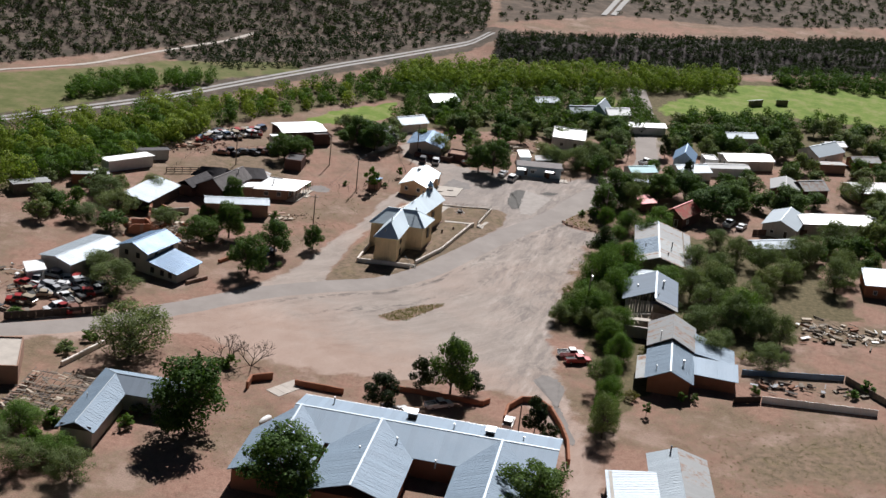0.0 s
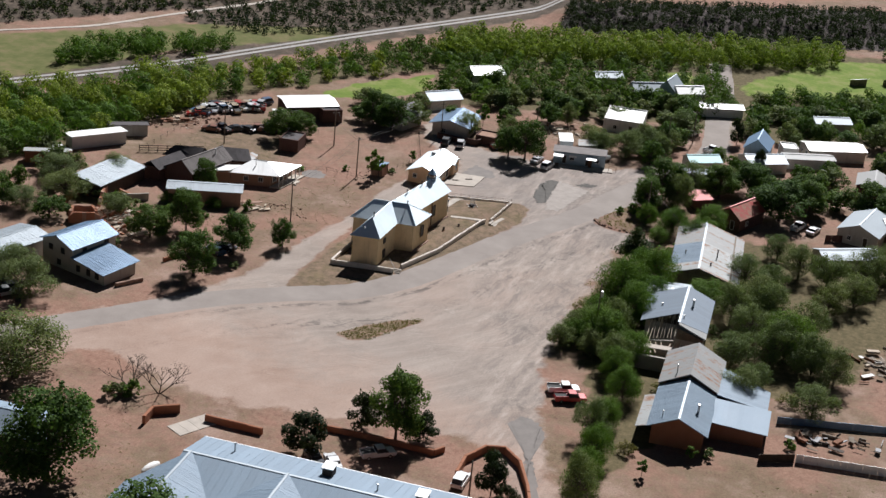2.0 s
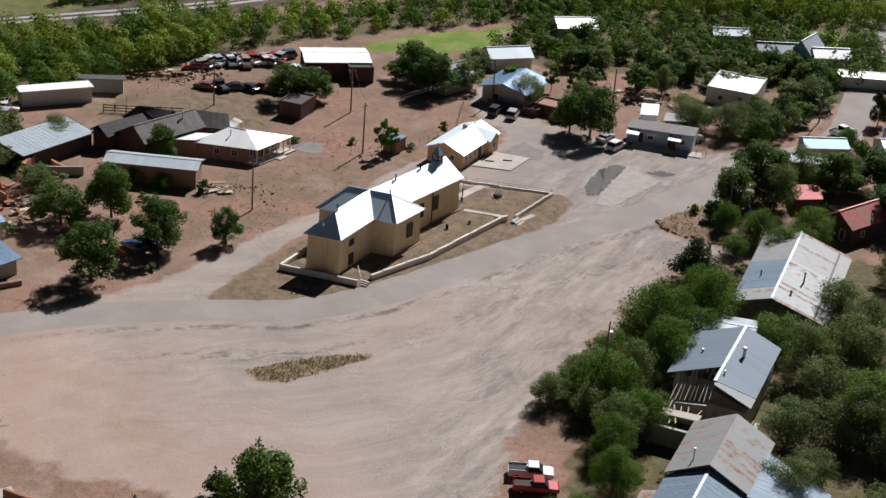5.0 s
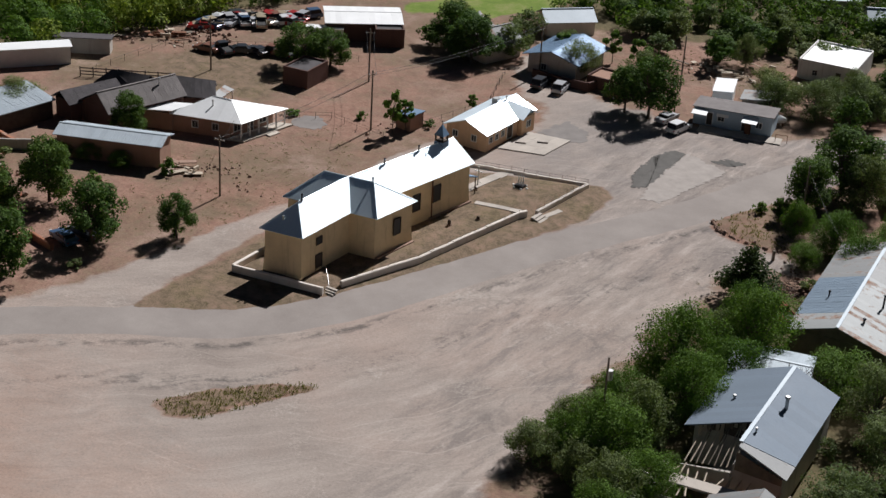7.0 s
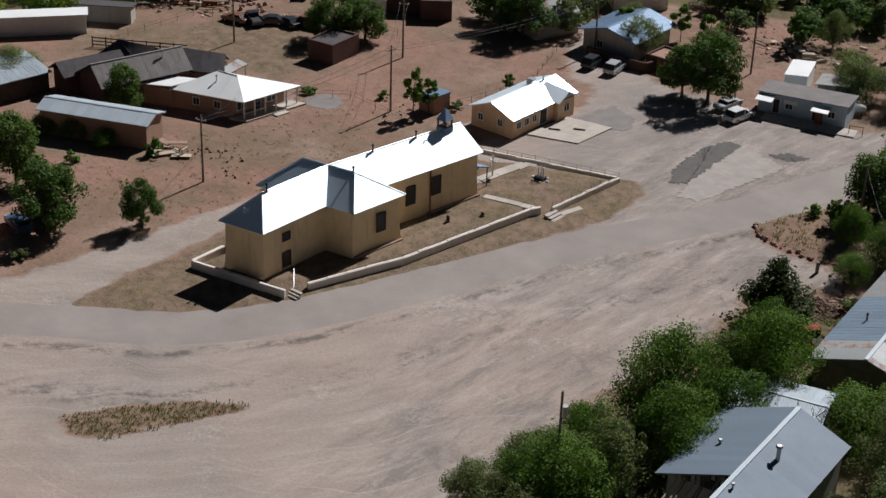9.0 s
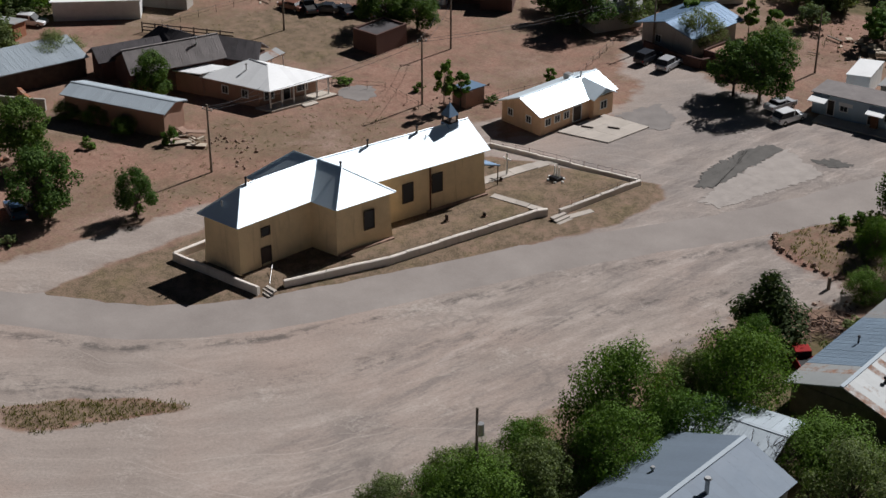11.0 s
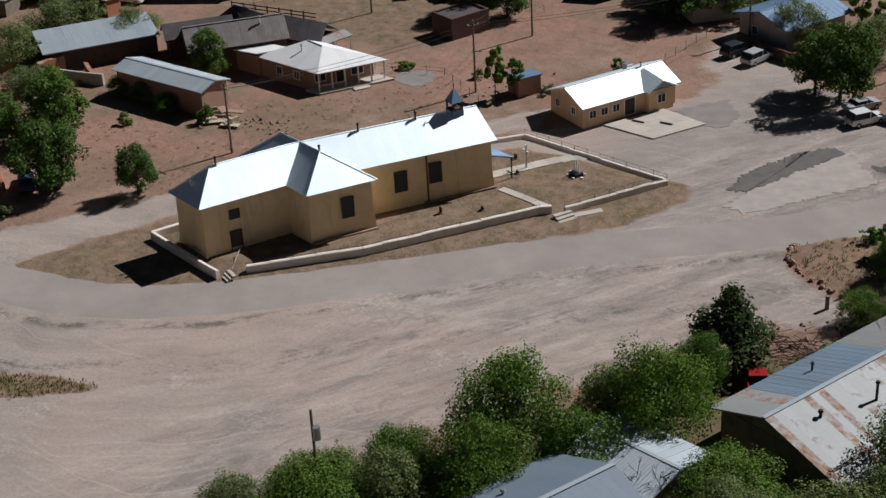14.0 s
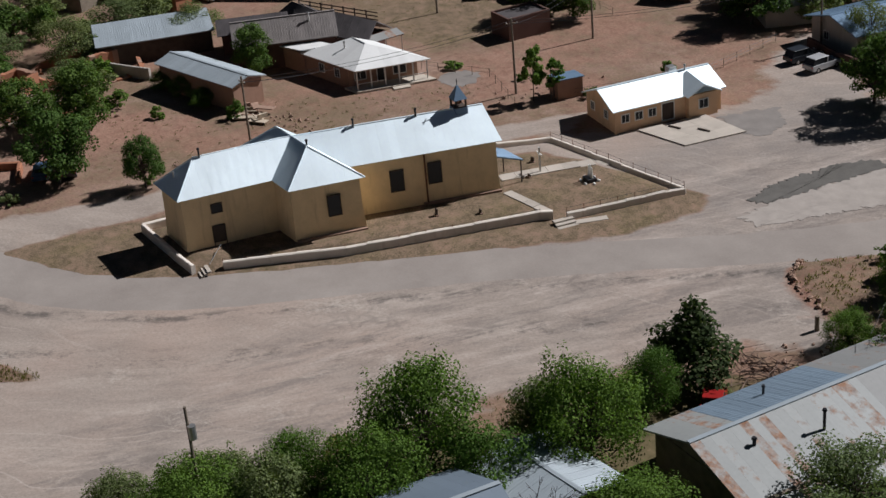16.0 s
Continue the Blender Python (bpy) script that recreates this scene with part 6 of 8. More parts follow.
bm = bmesh.new()
bmesh.ops.create_uvsphere(bm, u_segments=14, v_segments=8, radius=0.65, matrix=pose(0, 0, 1.0) @ Matrix.Diagonal((2.0, 1, 1, 1)))
part("vessel", bm, WHITE_PAINT, tk)
for dx in (-0.7, 0.7):
    part("leg", boxm((dx, 0, 0.25), (0.15, 0.8, 0.6)), RUST, tk)

nh = house("plank_house", 2.4, 83.6, -12, 9.0, 10.5, 3.4, 1.2, STUCCO_GREY, ROOF_BLUE, "pale plank house with blue-grey metal roof", kind="gable", over=0.8, width=0.95, openings=(("s", 3.0, 1.5, 0.9, 1.1, "window"),))
low_wall("yard_wall", [(-1.5, 77.0), (5.0, 75.0), (8.6, 74.6), (11.5, 80)], 1.5, 0.4, BRICK_DARK, "dark reddish adobe yard wall before the plank house")
house("roofless_room", 10.9, 78.6, -14, 5.0, 5.0, 1.8, 0.0, BRICK_DARK, STUCCO_PINK, "low roofless dark adobe room", "ruin", kind="flat")
house("grey_house", -11.0, 84.0, -32, 6.0, 8.0, 3.0, 2.2, STUCCO_GREY, ROOF_OLD, "grey house with steep tin roof under trees", over=0.4, width=0.95)
house("grey_house", -14.6, 88.0, 20, 5.0, 7.0, 3.0, 2.0, STUCCO_GREY, ROOF_OLD, "grey outbuilding with steep tin roof", over=0.4, width=0.95)
house("tin_cottage", -3.0, 103.5, -58, 6.0, 9.0, 2.8, 1.4, STUCCO_CREAM, ROOF_ZINC, "cottage with pale zinc roof behind trees", over=0.4)
house("warehouse", -35.0, 84.2, -65, 9.0, 13.0, 3.4, 0.6, BRICK_DARK, ROOF_CHALK, "brown brick warehouse with white metal roof", "warehouse", kind="gable", over=0.35, width=0.95)
house("brick_annex", -29.2, 82.0, -65, 6.0, 5.0, 3.0, 0.2, BRICK_DARK, ROOF_DARK, "brown brick annex with flat roof", "building", kind="flat")
house("white_trailer", -39.4, 77.6, -72, 2.4, 6.5, 2.4, 0.2, WHITE_PAINT, ROOF_CHALK, "white box trailer beside the warehouse", "trailer", kind="shed", over=0.05)
house("stone_hut", -34.2, 57.4, -8, 4.6, 6.4, 2.8, 0.2, BRICK_DARK, ROOF_DARK, "small dark roofless stone hut", "hut", kind="flat")
house("pump_house", -12.2, 46.5, -18, 2.8, 3.2, 2.3, 0.25, STUCCO_PINK, ROOF_BLUE, "small pink pump house with flat metal roof", "shed", kind="shed", over=0.2)

# ---- north and east quarter ----
FARAWAY = (
    (45.3, 103.5, -8, 10, 12, 3.2, 0.3, STUCCO_WHITE, ROOF_CHALK, "flat", "white flat-roofed adobe house under silver trees"),
    (78.5, 91.0, -14, 6, 9, 3.6, 2.4, STUCCO_BLUE, ROOF_BLUE, "gable", "blue-grey house with steep metal roof"),
    (78.6, 81.5, -70, 7, 10, 2.8, 1.2, STUCCO_WHITE, ROOF_ZINC, "gable", "white house with pale zinc roof"),
    (86.5, 94.0, 5, 4, 5, 2.8, 0.2, STUCCO_WHITE, ROOF_CHALK, "flat", "small white flat-roofed outbuilding"),
    (90.6, 87.8, -78, 4.4, 12.5, 2.7, 0.4, STUCCO_WHITE, ROOF_OLD, "gable", "grey mobile home with metal roof"),
    (98.0, 97.0, -76, 7, 15, 3.2, 0.8, STUCCO_CREAM, ROOF_CHALK, "gable", "long building with bright white metal roof"),
    (104.5, 72.5, -12, 8, 9, 3.2, 1.4, BRICK_DARK, ROOF_OLD, "gable", "brick house with tin roof"),
    (112.0, 74.0, -70, 7, 8, 3.2, 1.6, BRICK_DARK, ROOF_OLD, "gable", "brick house with grey tin roof"),
    (63.4, 76.8, -70, 5, 8, 2.6, 1.0, STUCCO_GREY, ROOF_TEAL, "gable", "low shed with teal metal roof"),
    (62.0, 66.0, -80, 5, 9, 2.5, 0.6, STUCCO_GREY, ROOF_ZINC, "shed", "low shed with zinc roof"),
    (69.6, 41.0, -38, 6, 10, 3.2, 2.0, BRICK_DARK, ROOF_RED, "gable", "house with rusty red metal roof"),
    (61.0, 50.0, 12, 4, 6, 2.4, 0.4, BRICK_DARK, ROOF_RED, "shed", "small red painted shed under trees"),
    (124.5, 112.0, -50, 8, 13, 3.2, 2.0, STUCCO_WHITE, ROOF_ZINC, "gable", "white house with zinc gable roof"),
    (131.0, 78.0, -75, 9, 14, 3.2, 1.4, STUCCO_PINK, ROOF_CHALK, "gable", "pink adobe house with pale roof"),
    (125.0, 101.0, -80, 4, 8, 2.4, 0.4, STUCCO_PINK, ROOF_OLD, "shed", "low pinkish shed with old tin roof"),
    (112.5, 45.5, -80, 8, 22, 3.4, 0.8, STUCCO_GREY, ROOF_CHALK, "gable", "long barn with white metal roof"),
    (97.5, 41.5, -25, 9, 13, 3.2, 1.8, STUCCO_GREY, ROOF_ZINC, "gable", "grey house with zinc roof among trees"),
    (90.5, 23.0, -72, 6, 13, 2.8, 1.0, STUCCO_GREY, ROOF_ZINC, "gable", "low house with pale zinc roof under elms"),
    (113.0, 3.5, -10, 8, 12, 3.2, 0.6, STUCCO_RED, ROOF_ZINC, "shed", "red adobe shed with sloping zinc roof"),
    (7.0, 130.5, -66, 7, 9, 3.2, 1.4, STUCCO_WHITE, ROOF_CHALK, "gable", "white farmhouse with bright roof"),
    (41.0, 141.5, -70, 4, 8, 2.8, 1.0, STUCCO_GREY, ROOF_ZINC, "gable", "grey farm shed with zinc roof"),
    (52.0, 133.0, -72, 5, 9, 2.8, 1.6, STUCCO_WHITE, ROOF_ZINC, "gable", "white farmhouse wing with zinc roof"),
    (58.5, 136.5, -20, 5, 8, 3.0, 2.6, STUCCO_BLUE, ROOF_ZINC, "gable", "blue farmhouse with steep dormer roof"),
    (63.5, 135.0, -70, 5, 8, 2.8, 1.4, STUCCO_WHITE, ROOF_CHALK, "gable", "white farmhouse wing with bright roof"),
    (71.5, 124.0, -78, 4, 12, 2.6, 0.6, STUCCO_WHITE, ROOF_CHALK, "gable", "long white low building"),
    (116.5, 171.5, -60, 2, 4.6, 1.5, 0.6, WOOD_GREY, ROOF_CHALK, "shed", "open hay shelter with white roof"),
    (126.5, 175.0, -75, 1.8, 3.6, 1.5, 0.5, WOOD_GREY, ROOF_ZINC, "shed", "small hay shelter with zinc roof"),
    (101.0, 122.0, -75, 5, 10, 2.6, 1.0, STUCCO_CREAM, ROOF_ZINC, "gable", "low cream house with zinc roof"),
    (131.0, 122.0, -70, 4, 7, 2.6, 0.8, STUCCO_WHITE, ROOF_CHALK, "gable", "small white building by the field"),
    (137.0, 108.0, -75, 5, 9, 2.6, 1.0, STUCCO_RED, ROOF_OLD, "gable", "low red adobe house"),
    (-77.5, 44.5, -52, 4, 13, 2.8, 0.3, WHITE_PAINT, ROOF_CHALK, "shed", "long white mobile home"),
    (-72.6, 53.5, -70, 2.6, 9, 2.6, 0.2, STUCCO_GREY, ROOF_DARK, "shed", "dark grey shipping container"),
    (-84.5, 30.0, -76, 3, 9, 2.4, 0.4, STUCCO_RED, ROOF_RUST, "shed", "long rusty red stock trailer"),
    (-97.5, 20.0, -62, 4, 9, 2.4, 0.3, WOOD_GREY, ROOF_OLD, "shed", "grey equipment shelter with old roof"),
)
for x, y, rz, w, l, wh, ri, wm, rm, kd, lab in FARAWAY:
    house("house" if wh > 2.7 else "outbuilding", x, y, rz, w, l, wh, ri, wm, rm, lab, "house" if wh > 2.7 else "shed", kd, 0.35,
          openings=(("s", w * 0.3, 1.5, 0.8, 1.0, "window"), ("s", w * 0.7, 1.3, 0.9, 2.0, "door"), ("e", l * 0.3, 1.5, 0.9, 1.0, "window")) if wh > 2.7 and w > 4.5 else (), z=level(x, y))


# ---- fences ----
def board_fence(name, a, b, h, mat, label, gap=1.0, slats=0, thick=0.05):
    f = root(name, 0, 0, 0, 0, label, "fence")
    a, b = Vector((*a, 0)), Vector((*b, 0))
    n = max(1, round((b - a).length / gap))
    d = (b - a) / n
    rz = math.degrees(math.atan2(d.y, d.x))
    for i in range(n):
        m = a + d * (i + 0.5)
        z = level(m.x, m.y)
        if slats:
            for k in range(slats):
                part("rail", boxm((m.x, m.y, z + h * (k + 0.7) / slats), (d.length, 0.06, 0.16), rz), mat, f)
            part("post", boxm((m.x - d.x / 2, m.y - d.y / 2, z + h / 2), (0.16, 0.16, h * 1.05), rz), mat, f)
        else:
            part("panel", boxm((m.x, m.y, z + h / 2 + R.uniform(-0.03, 0.03)), (d.length * 0.97, thick, h), rz), mat, f)
    return f


board_fence("metal_fence", (69.2, -66.4), (92.8, -68.3), 1.5, ROOF_CHALK, "white corrugated metal fence along the lot", 1.2)
board_fence("metal_fence", (67.6, -53.6), (90.0, -52.2), 1.3, ROOF_BLUE, "blue-white metal fence behind the adobe house", 1.2)
board_fence("plank_fence", (90.2, -52.4), (96.5, -63), 1.4, WOOD_GREY, "grey weathered plank fence", 0.5)
board_fence("plank_fence", (63, -68), (69, -66.5), 1.5, WOOD_DARK, "dark weathered plank fence", 0.5)
board_fence("corral", (-67.0, 42.8), (-53.0, 47.0), 1.6, WOOD_DARK, "dark wooden rail corral fence", 2.2, 3)
board_fence("junkyard_fence", (-85.5, -58), (-66, -50), 1.7, WOOD_DARK, "dark weathered junkyard fence", 1.6)
board_fence("plank_fence", (88, 36), (104, 40), 1.6, BRICK_DARK, "dark reddish board fence", 1.5)
board_fence("plank_fence", (92, 63.5), (106, 66.5), 1.5, STUCCO_RED, "reddish adobe yard fence", 1.5)
post_line("wire_fence", [(-33, 40), (-24, 44), (-14, 40)], 1.2, 2.6, WOOD_GREY, "wire fence on wooden posts", 2)
post_line("wire_fence", [(-12, 44), (-4, 60), (-6, 76)], 1.2, 2.6, WOOD_GREY, "wire fence on wooden posts by the lane", 2)
post_line("wire_fence", [(-66, 46), (-62, 62), (-40, 72), (-30, 70)], 1.2, 3.2, WOOD_GREY, "wire field fence on wooden posts", 2)
post_line("wire_fence", [(20, 92), (42, 92), (52, 88)], 1.2, 2.0, WOOD_GREY, "leaning wooden field fence", 2)


# ---- power poles and wires ----
def power_pole(x, y, h, label="weathered wooden power pole with crossarm", arm=True, box_on=False, rz=0):
    p = root("power_pole", x, y, level(x, y), rz, label, "power pole", "power poles")
    part("pole", tubem((0, 0, -0.3), (0, 0, h), 0.16, 0.11, 8), WOOD_GREY, p)
    if arm:
        ca = part("crossarm", boxm((0, 0, h - 0.7), (1.5, 0.1, 0.12)), WOOD_GREY, p)
        for dx in (-0.65, 0.65):
            part("insulator", tubem((dx, 0, h - 0.64), (dx, 0, h - 0.45), 0.06, 0.04, 6), WHITE_PAINT, ca)
    if box_on:
        part("transformer", tubem((0.3, 0, h - 2.6), (0.3, 0, h - 1.5), 0.3, 0.3, 10), STEEL, p, "grey transformer can")


power_pole(-26.6, 11.0, 8.9)
power_pole(-17.0, 42.6, 9.6, rz=60)
power_pole(36.8, -29.8, 11.6, "wooden power pole with grey transformer", False, True, 30)
power_pole(48.6, 36.0, 9.0, arm=False)
power_pole(-50.0, 55.0, 9.0)
power_pole(-0.8, 78.5, 9.0, rz=30)
power_pole(-25.0, 62.0, 9.0, rz=20)
power_pole(22.5, 82.0, 9.5, arm=False)
power_pole(62.5, 96.0, 9.0)
power_pole(55.5, 88.0, 9.0, arm=False)
power_pole(17.8, -90.0, 6.5, "slim steel lamp post beside the lodge", False)


def wire(a, b, sag=0.8):
    w = bpy.data.curves.new("power_line", "CURVE")
    w.dimensions, w.bevel_depth, w.bevel_resolution = "3D", 0.022, 1
    s = w.splines.new("POLY")
    s.points.add(16)
    for i in range(17):
        t = i / 16
        p = Vector(a).lerp(Vector(b), t)
        s.points[i].co = (p.x, p.y, p.z - 4 * sag * t * (1 - t), 1)
    w.materials.append(BLACK_PIPE)
    tagged(new("power_line", w), "thin dark sagging overhead power line", "wire", "overhead lines")


for dx in (-0.6, 0.6):
    wire((-26.6 + dx, 11.0, 8.3), (-17.0 + dx, 42.6, 9.0))
    wire((-17.0 + dx, 42.6, 9.0), (-0.8 + dx, 78.5, 8.4))
    wire((-17.0 + dx, 42.6, 9.0), (-25 + dx, 62, 8.4))
wire((-26.6, 11.0, 8.2), (-33, 28.6, 3.6), 0.3)
wire((48.6, 36, 8.6), (56, 20, 5.2), 0.4)


# ---- vehicles ----
def vehicle(x, y, rz, paint, kind="suv", label="", name="car", group="parked vehicles"):
    v = root(name, x, y, level(x, y), rz, label, "car" if kind != "pickup" else "pickup truck", group)
    L, W = (4.8, 1.9) if kind != "pickup" else (5.6, 1.95)
    P = CARPAINT[paint]

    def loft(secs, nm, mat, parent, lab=""):
        bm = bmesh.new()
        rows = []
        for yy, z0, z1, w in secs:
            rows.append([bm.verts.new((-w / 2, yy, z0)), bm.verts.new((-w / 2 * 0.97, yy, z1)), bm.verts.new((w / 2 * 0.97, yy, z1)), bm.verts.new((w / 2, yy, z0))])
        for a, b in zip(rows, rows[1:]):
            for i in range(4):
                bm.faces.new((a[i], a[(i + 1) % 4], b[(i + 1) % 4], b[i]))
        bm.faces.new(rows[0])
        bm.faces.new(rows[-1][::-1])
        return part(nm, bm, mat, parent, lab)

    h = L / 2
    if kind == "pickup":
        body = loft([(-h, 0.5, 0.95, W * 0.94), (-h + 0.15, 0.42, 1.05, W), (h - 1.4, 0.42, 1.05, W), (h - 0.2, 0.42, 0.98, W), (h, 0.5, 0.85, W * 0.9)], "body", P, v)
        cab = loft([(-0.35, 1.04, 1.72, W * 0.86), (0.9, 1.04, 1.72, W * 0.86), (1.5, 1.04, 1.1, W * 0.9)], "cab_glass", GLASS, v, "dark cab windows")
        part("cab_roof", boxm((0, 0.28, 1.76), (W * 0.84, 1.35, 0.08), 0, 0.03), P, v)
        part("bed_floor", boxm((0, -1.6, 1.07), (W * 0.8, 2.1, 0.04)), RUBBER, v)
        for dx in (-1, 1):
            part("bed_side", boxm((dx * W * 0.46, -1.6, 1.18), (0.1, 2.3, 0.3), 0, 0.02), P, v)
    else:
        zt = 1.78 if kind == "suv" else 1.42
        body = loft([(-h, 0.45, 0.95, W * 0.92), (-h + 0.15, 0.35, 1.02, W), (h - 1.3, 0.35, 1.0, W), (h - 0.2, 0.35, 0.85, W), (h, 0.42, 0.72, W * 0.9)], "body", P, v)
        back = -h + 0.2 if kind == "suv" else -h + 0.9
        loft([(back, 1.0, 1.05, W * 0.9), (back + 0.3, 1.0, zt - 0.08, W * 0.84), (h - 2.1, 1.0, zt - 0.08, W * 0.84), (h - 1.25, 0.98, 1.02, W * 0.9)], "cabin_glass", GLASS, v, "dark windows")
        part("roof_panel", boxm((0, (back + 0.3 + h - 2.1) / 2, zt - 0.03), (W * 0.84, h - 2.4 - back, 0.08), 0, 0.03), P, v)
        for dx in (-1, 1):
            part("pillar", boxm((dx * W * 0.435, 0.1, (zt + 1) / 2), (0.07, 0.14, zt - 1.02)), P, v)
    for dx in (-1, 1):
        part("headlight", boxm((dx * W * 0.36, h - 0.03, 0.78), (0.36, 0.1, 0.14), 0, 0.02), WHITE_PAINT, v)
        part("tail_light", boxm((dx * W * 0.4, -h + 0.02, 0.85), (0.2, 0.08, 0.2), 0, 0.02), CARPAINT["red"], v)
        for yy in (-h * 0.62, h * 0.62):
            t = part("tyre", tubem((dx * (W / 2 - 0.22), yy, 0.34), (dx * (W / 2 + 0.01), yy, 0.34), 0.34, 0.34, 14), RUBBER, v)
            part("rim", tubem((dx * (W / 2 - 0.05), yy, 0.34), (dx * (W / 2 + 0.02), yy, 0.34), 0.2, 0.18, 10), STEEL, t)
    return v


vehicle(26.0, 64.0, -24, "white", "suv", "white station wagon parked beside the store")
vehicle(23.4, 67.4, -20, "silver", "sedan", "silver sedan half under a tree")
vehicle(1.0, 73.2, -8, "dark", "suv", "dark car with pale roof by the wall")
vehicle(4.6, 72.6, -4, "silver", "suv", "silver car in tree shade by the wall")
vehicle(14.5, 74.5, -60, "rust", "pickup", "rusty old pickup beside a tree")
vehicle(31.4, -51.6, -78, "white", "pickup", "white pickup at the plaza edge")
vehicle(32.6, -54.6, -76, "red", "pickup", "red pickup with grey camper shell")
vehicle(3.0, -81.0, -64, "white", "pickup", "white pickup inside the lodge wall")
vehicle(-6.4, -84.6, 30, "dark", "sedan", "dark car parked by the lodge")
vehicle(-3.4, -85.2, 24, "white", "sedan", "white car parked by the lodge")
vehicle(50.0, 8.6, 40, "red", "pickup", "red and white pickup behind the tin house")
vehicle(-36.5, -7.6, 70, "dark", "sedan", "dark blue sedan under the trees")
vehicle(-41.2, 67.2, -60, "dark", "sedan", "dark abandoned sedan in the field")
vehicle(-38.0, -10.0, 60, "blue", "sedan", "blue sedan under the trees")
vehicle(82.8, 41.8, -30, "white", "pickup", "white pickup under the trees")
vehicle(86.0, 40.4, -30, "silver", "sedan", "silver car under the trees")
vehicle(67.0, 90.5, -40, "white", "pickup", "white pickup parked along the street")
vehicle(63.0, 103, -30, "silver", "sedan", "silver car on the street")
vehicle(16.3, -86.0, -14, "white", "suv", "white van inside the lodge garden wall")
vehicle(96.0, 84.0, -70, "silver", "sedan", "silver car beside the mobile home")
vehicle(-83.0, 36.0, -70, "white", "suv", "white van beside the mobile home")
RC = random.Random(21)
for i in range(34):
    u, w = RC.random(), RC.random()
    vehicle(-61 + 13 * u + 2 * w, 74.5 + 9 * u + 7 * w - 2, RC.uniform(0, 180), RC.choice(("white", "silver", "rust", "dark", "red", "tan", "blue")), RC.choice(("sedan", "pickup", "suv")), "wrecked car in the scrapyard rows", group="scrapyard cars")
for i in range(26):
    vehicle(-86 + 17 * RC.random(), -52 + 20 * RC.random(), RC.uniform(0, 180), RC.choice(("white", "silver", "rust", "dark", "red", "tan", "white")), RC.choice(("sedan", "pickup", "suv")), "old car in the crowded junk lot", group="junk lot cars")
for i in range(7):
    vehicle(-55 + 2.6 * i + RC.uniform(-0.6, 0.6), 63.0 + 0.9 * i, RC.uniform(20, 160), RC.choice(("rust", "dark", "tan")), RC.choice(("sedan", "pickup")), "derelict vehicle rusting in the dry field", group="derelict vehicles")

pt = root("propane_tank", -29.3, -94.0, 0, 62, "white propane tank beside the lodge", "tank")
bm = bmesh.new()
bmesh.ops.create_uvsphere(bm, u_segments=14, v_segments=8, radius=0.7, matrix=pose(0, 0, 0.95) @ Matrix.Diagonal((2.8, 1, 1, 1)))
part("vessel", bm, WHITE_PAINT, pt)
for dx in (-1, 1):
    part("leg", boxm((dx, 0, 0.2), (0.2, 0.9, 0.6)), RUST, pt)


# ---- stones, rubble and lumber ----
def scatter_stones(name, pts, n, size, spread, mat, label):
    s = root(name, 0, 0, 0, 0, label, "rubble")
    me = []
    for k in range(4):
        bm = bmesh.new()
        bmesh.ops.create_icosphere(bm, subdivisions=1, radius=0.5)
        for v in bm.verts:
            v.co *= R.uniform(0.75, 1.2)
        m = bpy.data.meshes.new("stone")
        bm.to_mesh(m)
        bm.free()
        m.materials.append(mat)
        me.append(m)
    for i in range(n):
        k = R.random() * (len(pts) - 1)
        a, b = pts[int(k)], pts[min(int(k) + 1, len(pts) - 1)]
        t = k - int(k)
        x, y = a[0] + (b[0] - a[0]) * t + R.gauss(0, spread), a[1] + (b[1] - a[1]) * t + R.gauss(0, spread)
        o = new("stone", R.choice(me))
        sz = size * R.uniform(0.5, 1.5)
        o.matrix_basis = pose(x, y, level(x, y) + sz * 0.15, R.uniform(0, 90), R.uniform(0, 90), R.uniform(0, 360)) @ Matrix.Diagonal((sz, sz, sz * 0.7, 1))
        o.parent = s


scatter_stones("stone_edging", CURB_ISLE[:5], 60, 0.55, 0.12, STONE, "line of reddish stones edging the planted island")
scatter_stones("rubble", [(-34, 16), (-30, 20), (-24, 14)], 40, 0.4, 1.2, STONE, "scattered reddish stones near the long shed")
scatter_stones("rubble", [(-68, 62), (-60, 70), (-54, 72)], 60, 0.7, 1.8, STONE, "reddish rubble bank below the scrapyard")
scatter_stones("rubble", [(-62, -8), (-54, 2), (-48, -4)], 70, 0.8, 3.0, STONE, "reddish rubble of fallen adobe walls")
scatter_stones("rubble", [(18, 96), (46, 94), (40, 104)], 70, 0.6, 2.5, STONE, "pale rubble and scrap in the north field")
scatter_stones("rubble", [(46, 14), (52, 20), (48, 22)], 40, 0.35, 1.5, STONE, "loose stones beside the plaza")
scatter_stones("rubble", [(-14, 52), (-16, 40)], 24, 0.4, 0.8, STONE, "reddish stones along the lane")


def lumber(name, x, y, rx, ry, n, label, mats):
    s = root(name, x, y, level(x, y), 0, label, "scrap")
    mats = [WOOD_GREY if m is STEEL else m for m in mats]
    for i in range(n):
        p = Vector((R.gauss(0, rx), R.gauss(0, ry), R.uniform(0.05, 0.8)))
        a = R.uniform(0, 6.3)
        ln = R.uniform(0.6, 3.0)
        part("scrap_piece", boxm(p, (ln, R.choice((0.12, 0.3, 0.9)), R.choice((0.08, 0.12, 0.5))), math.degrees(a)), R.choice(mats), s)


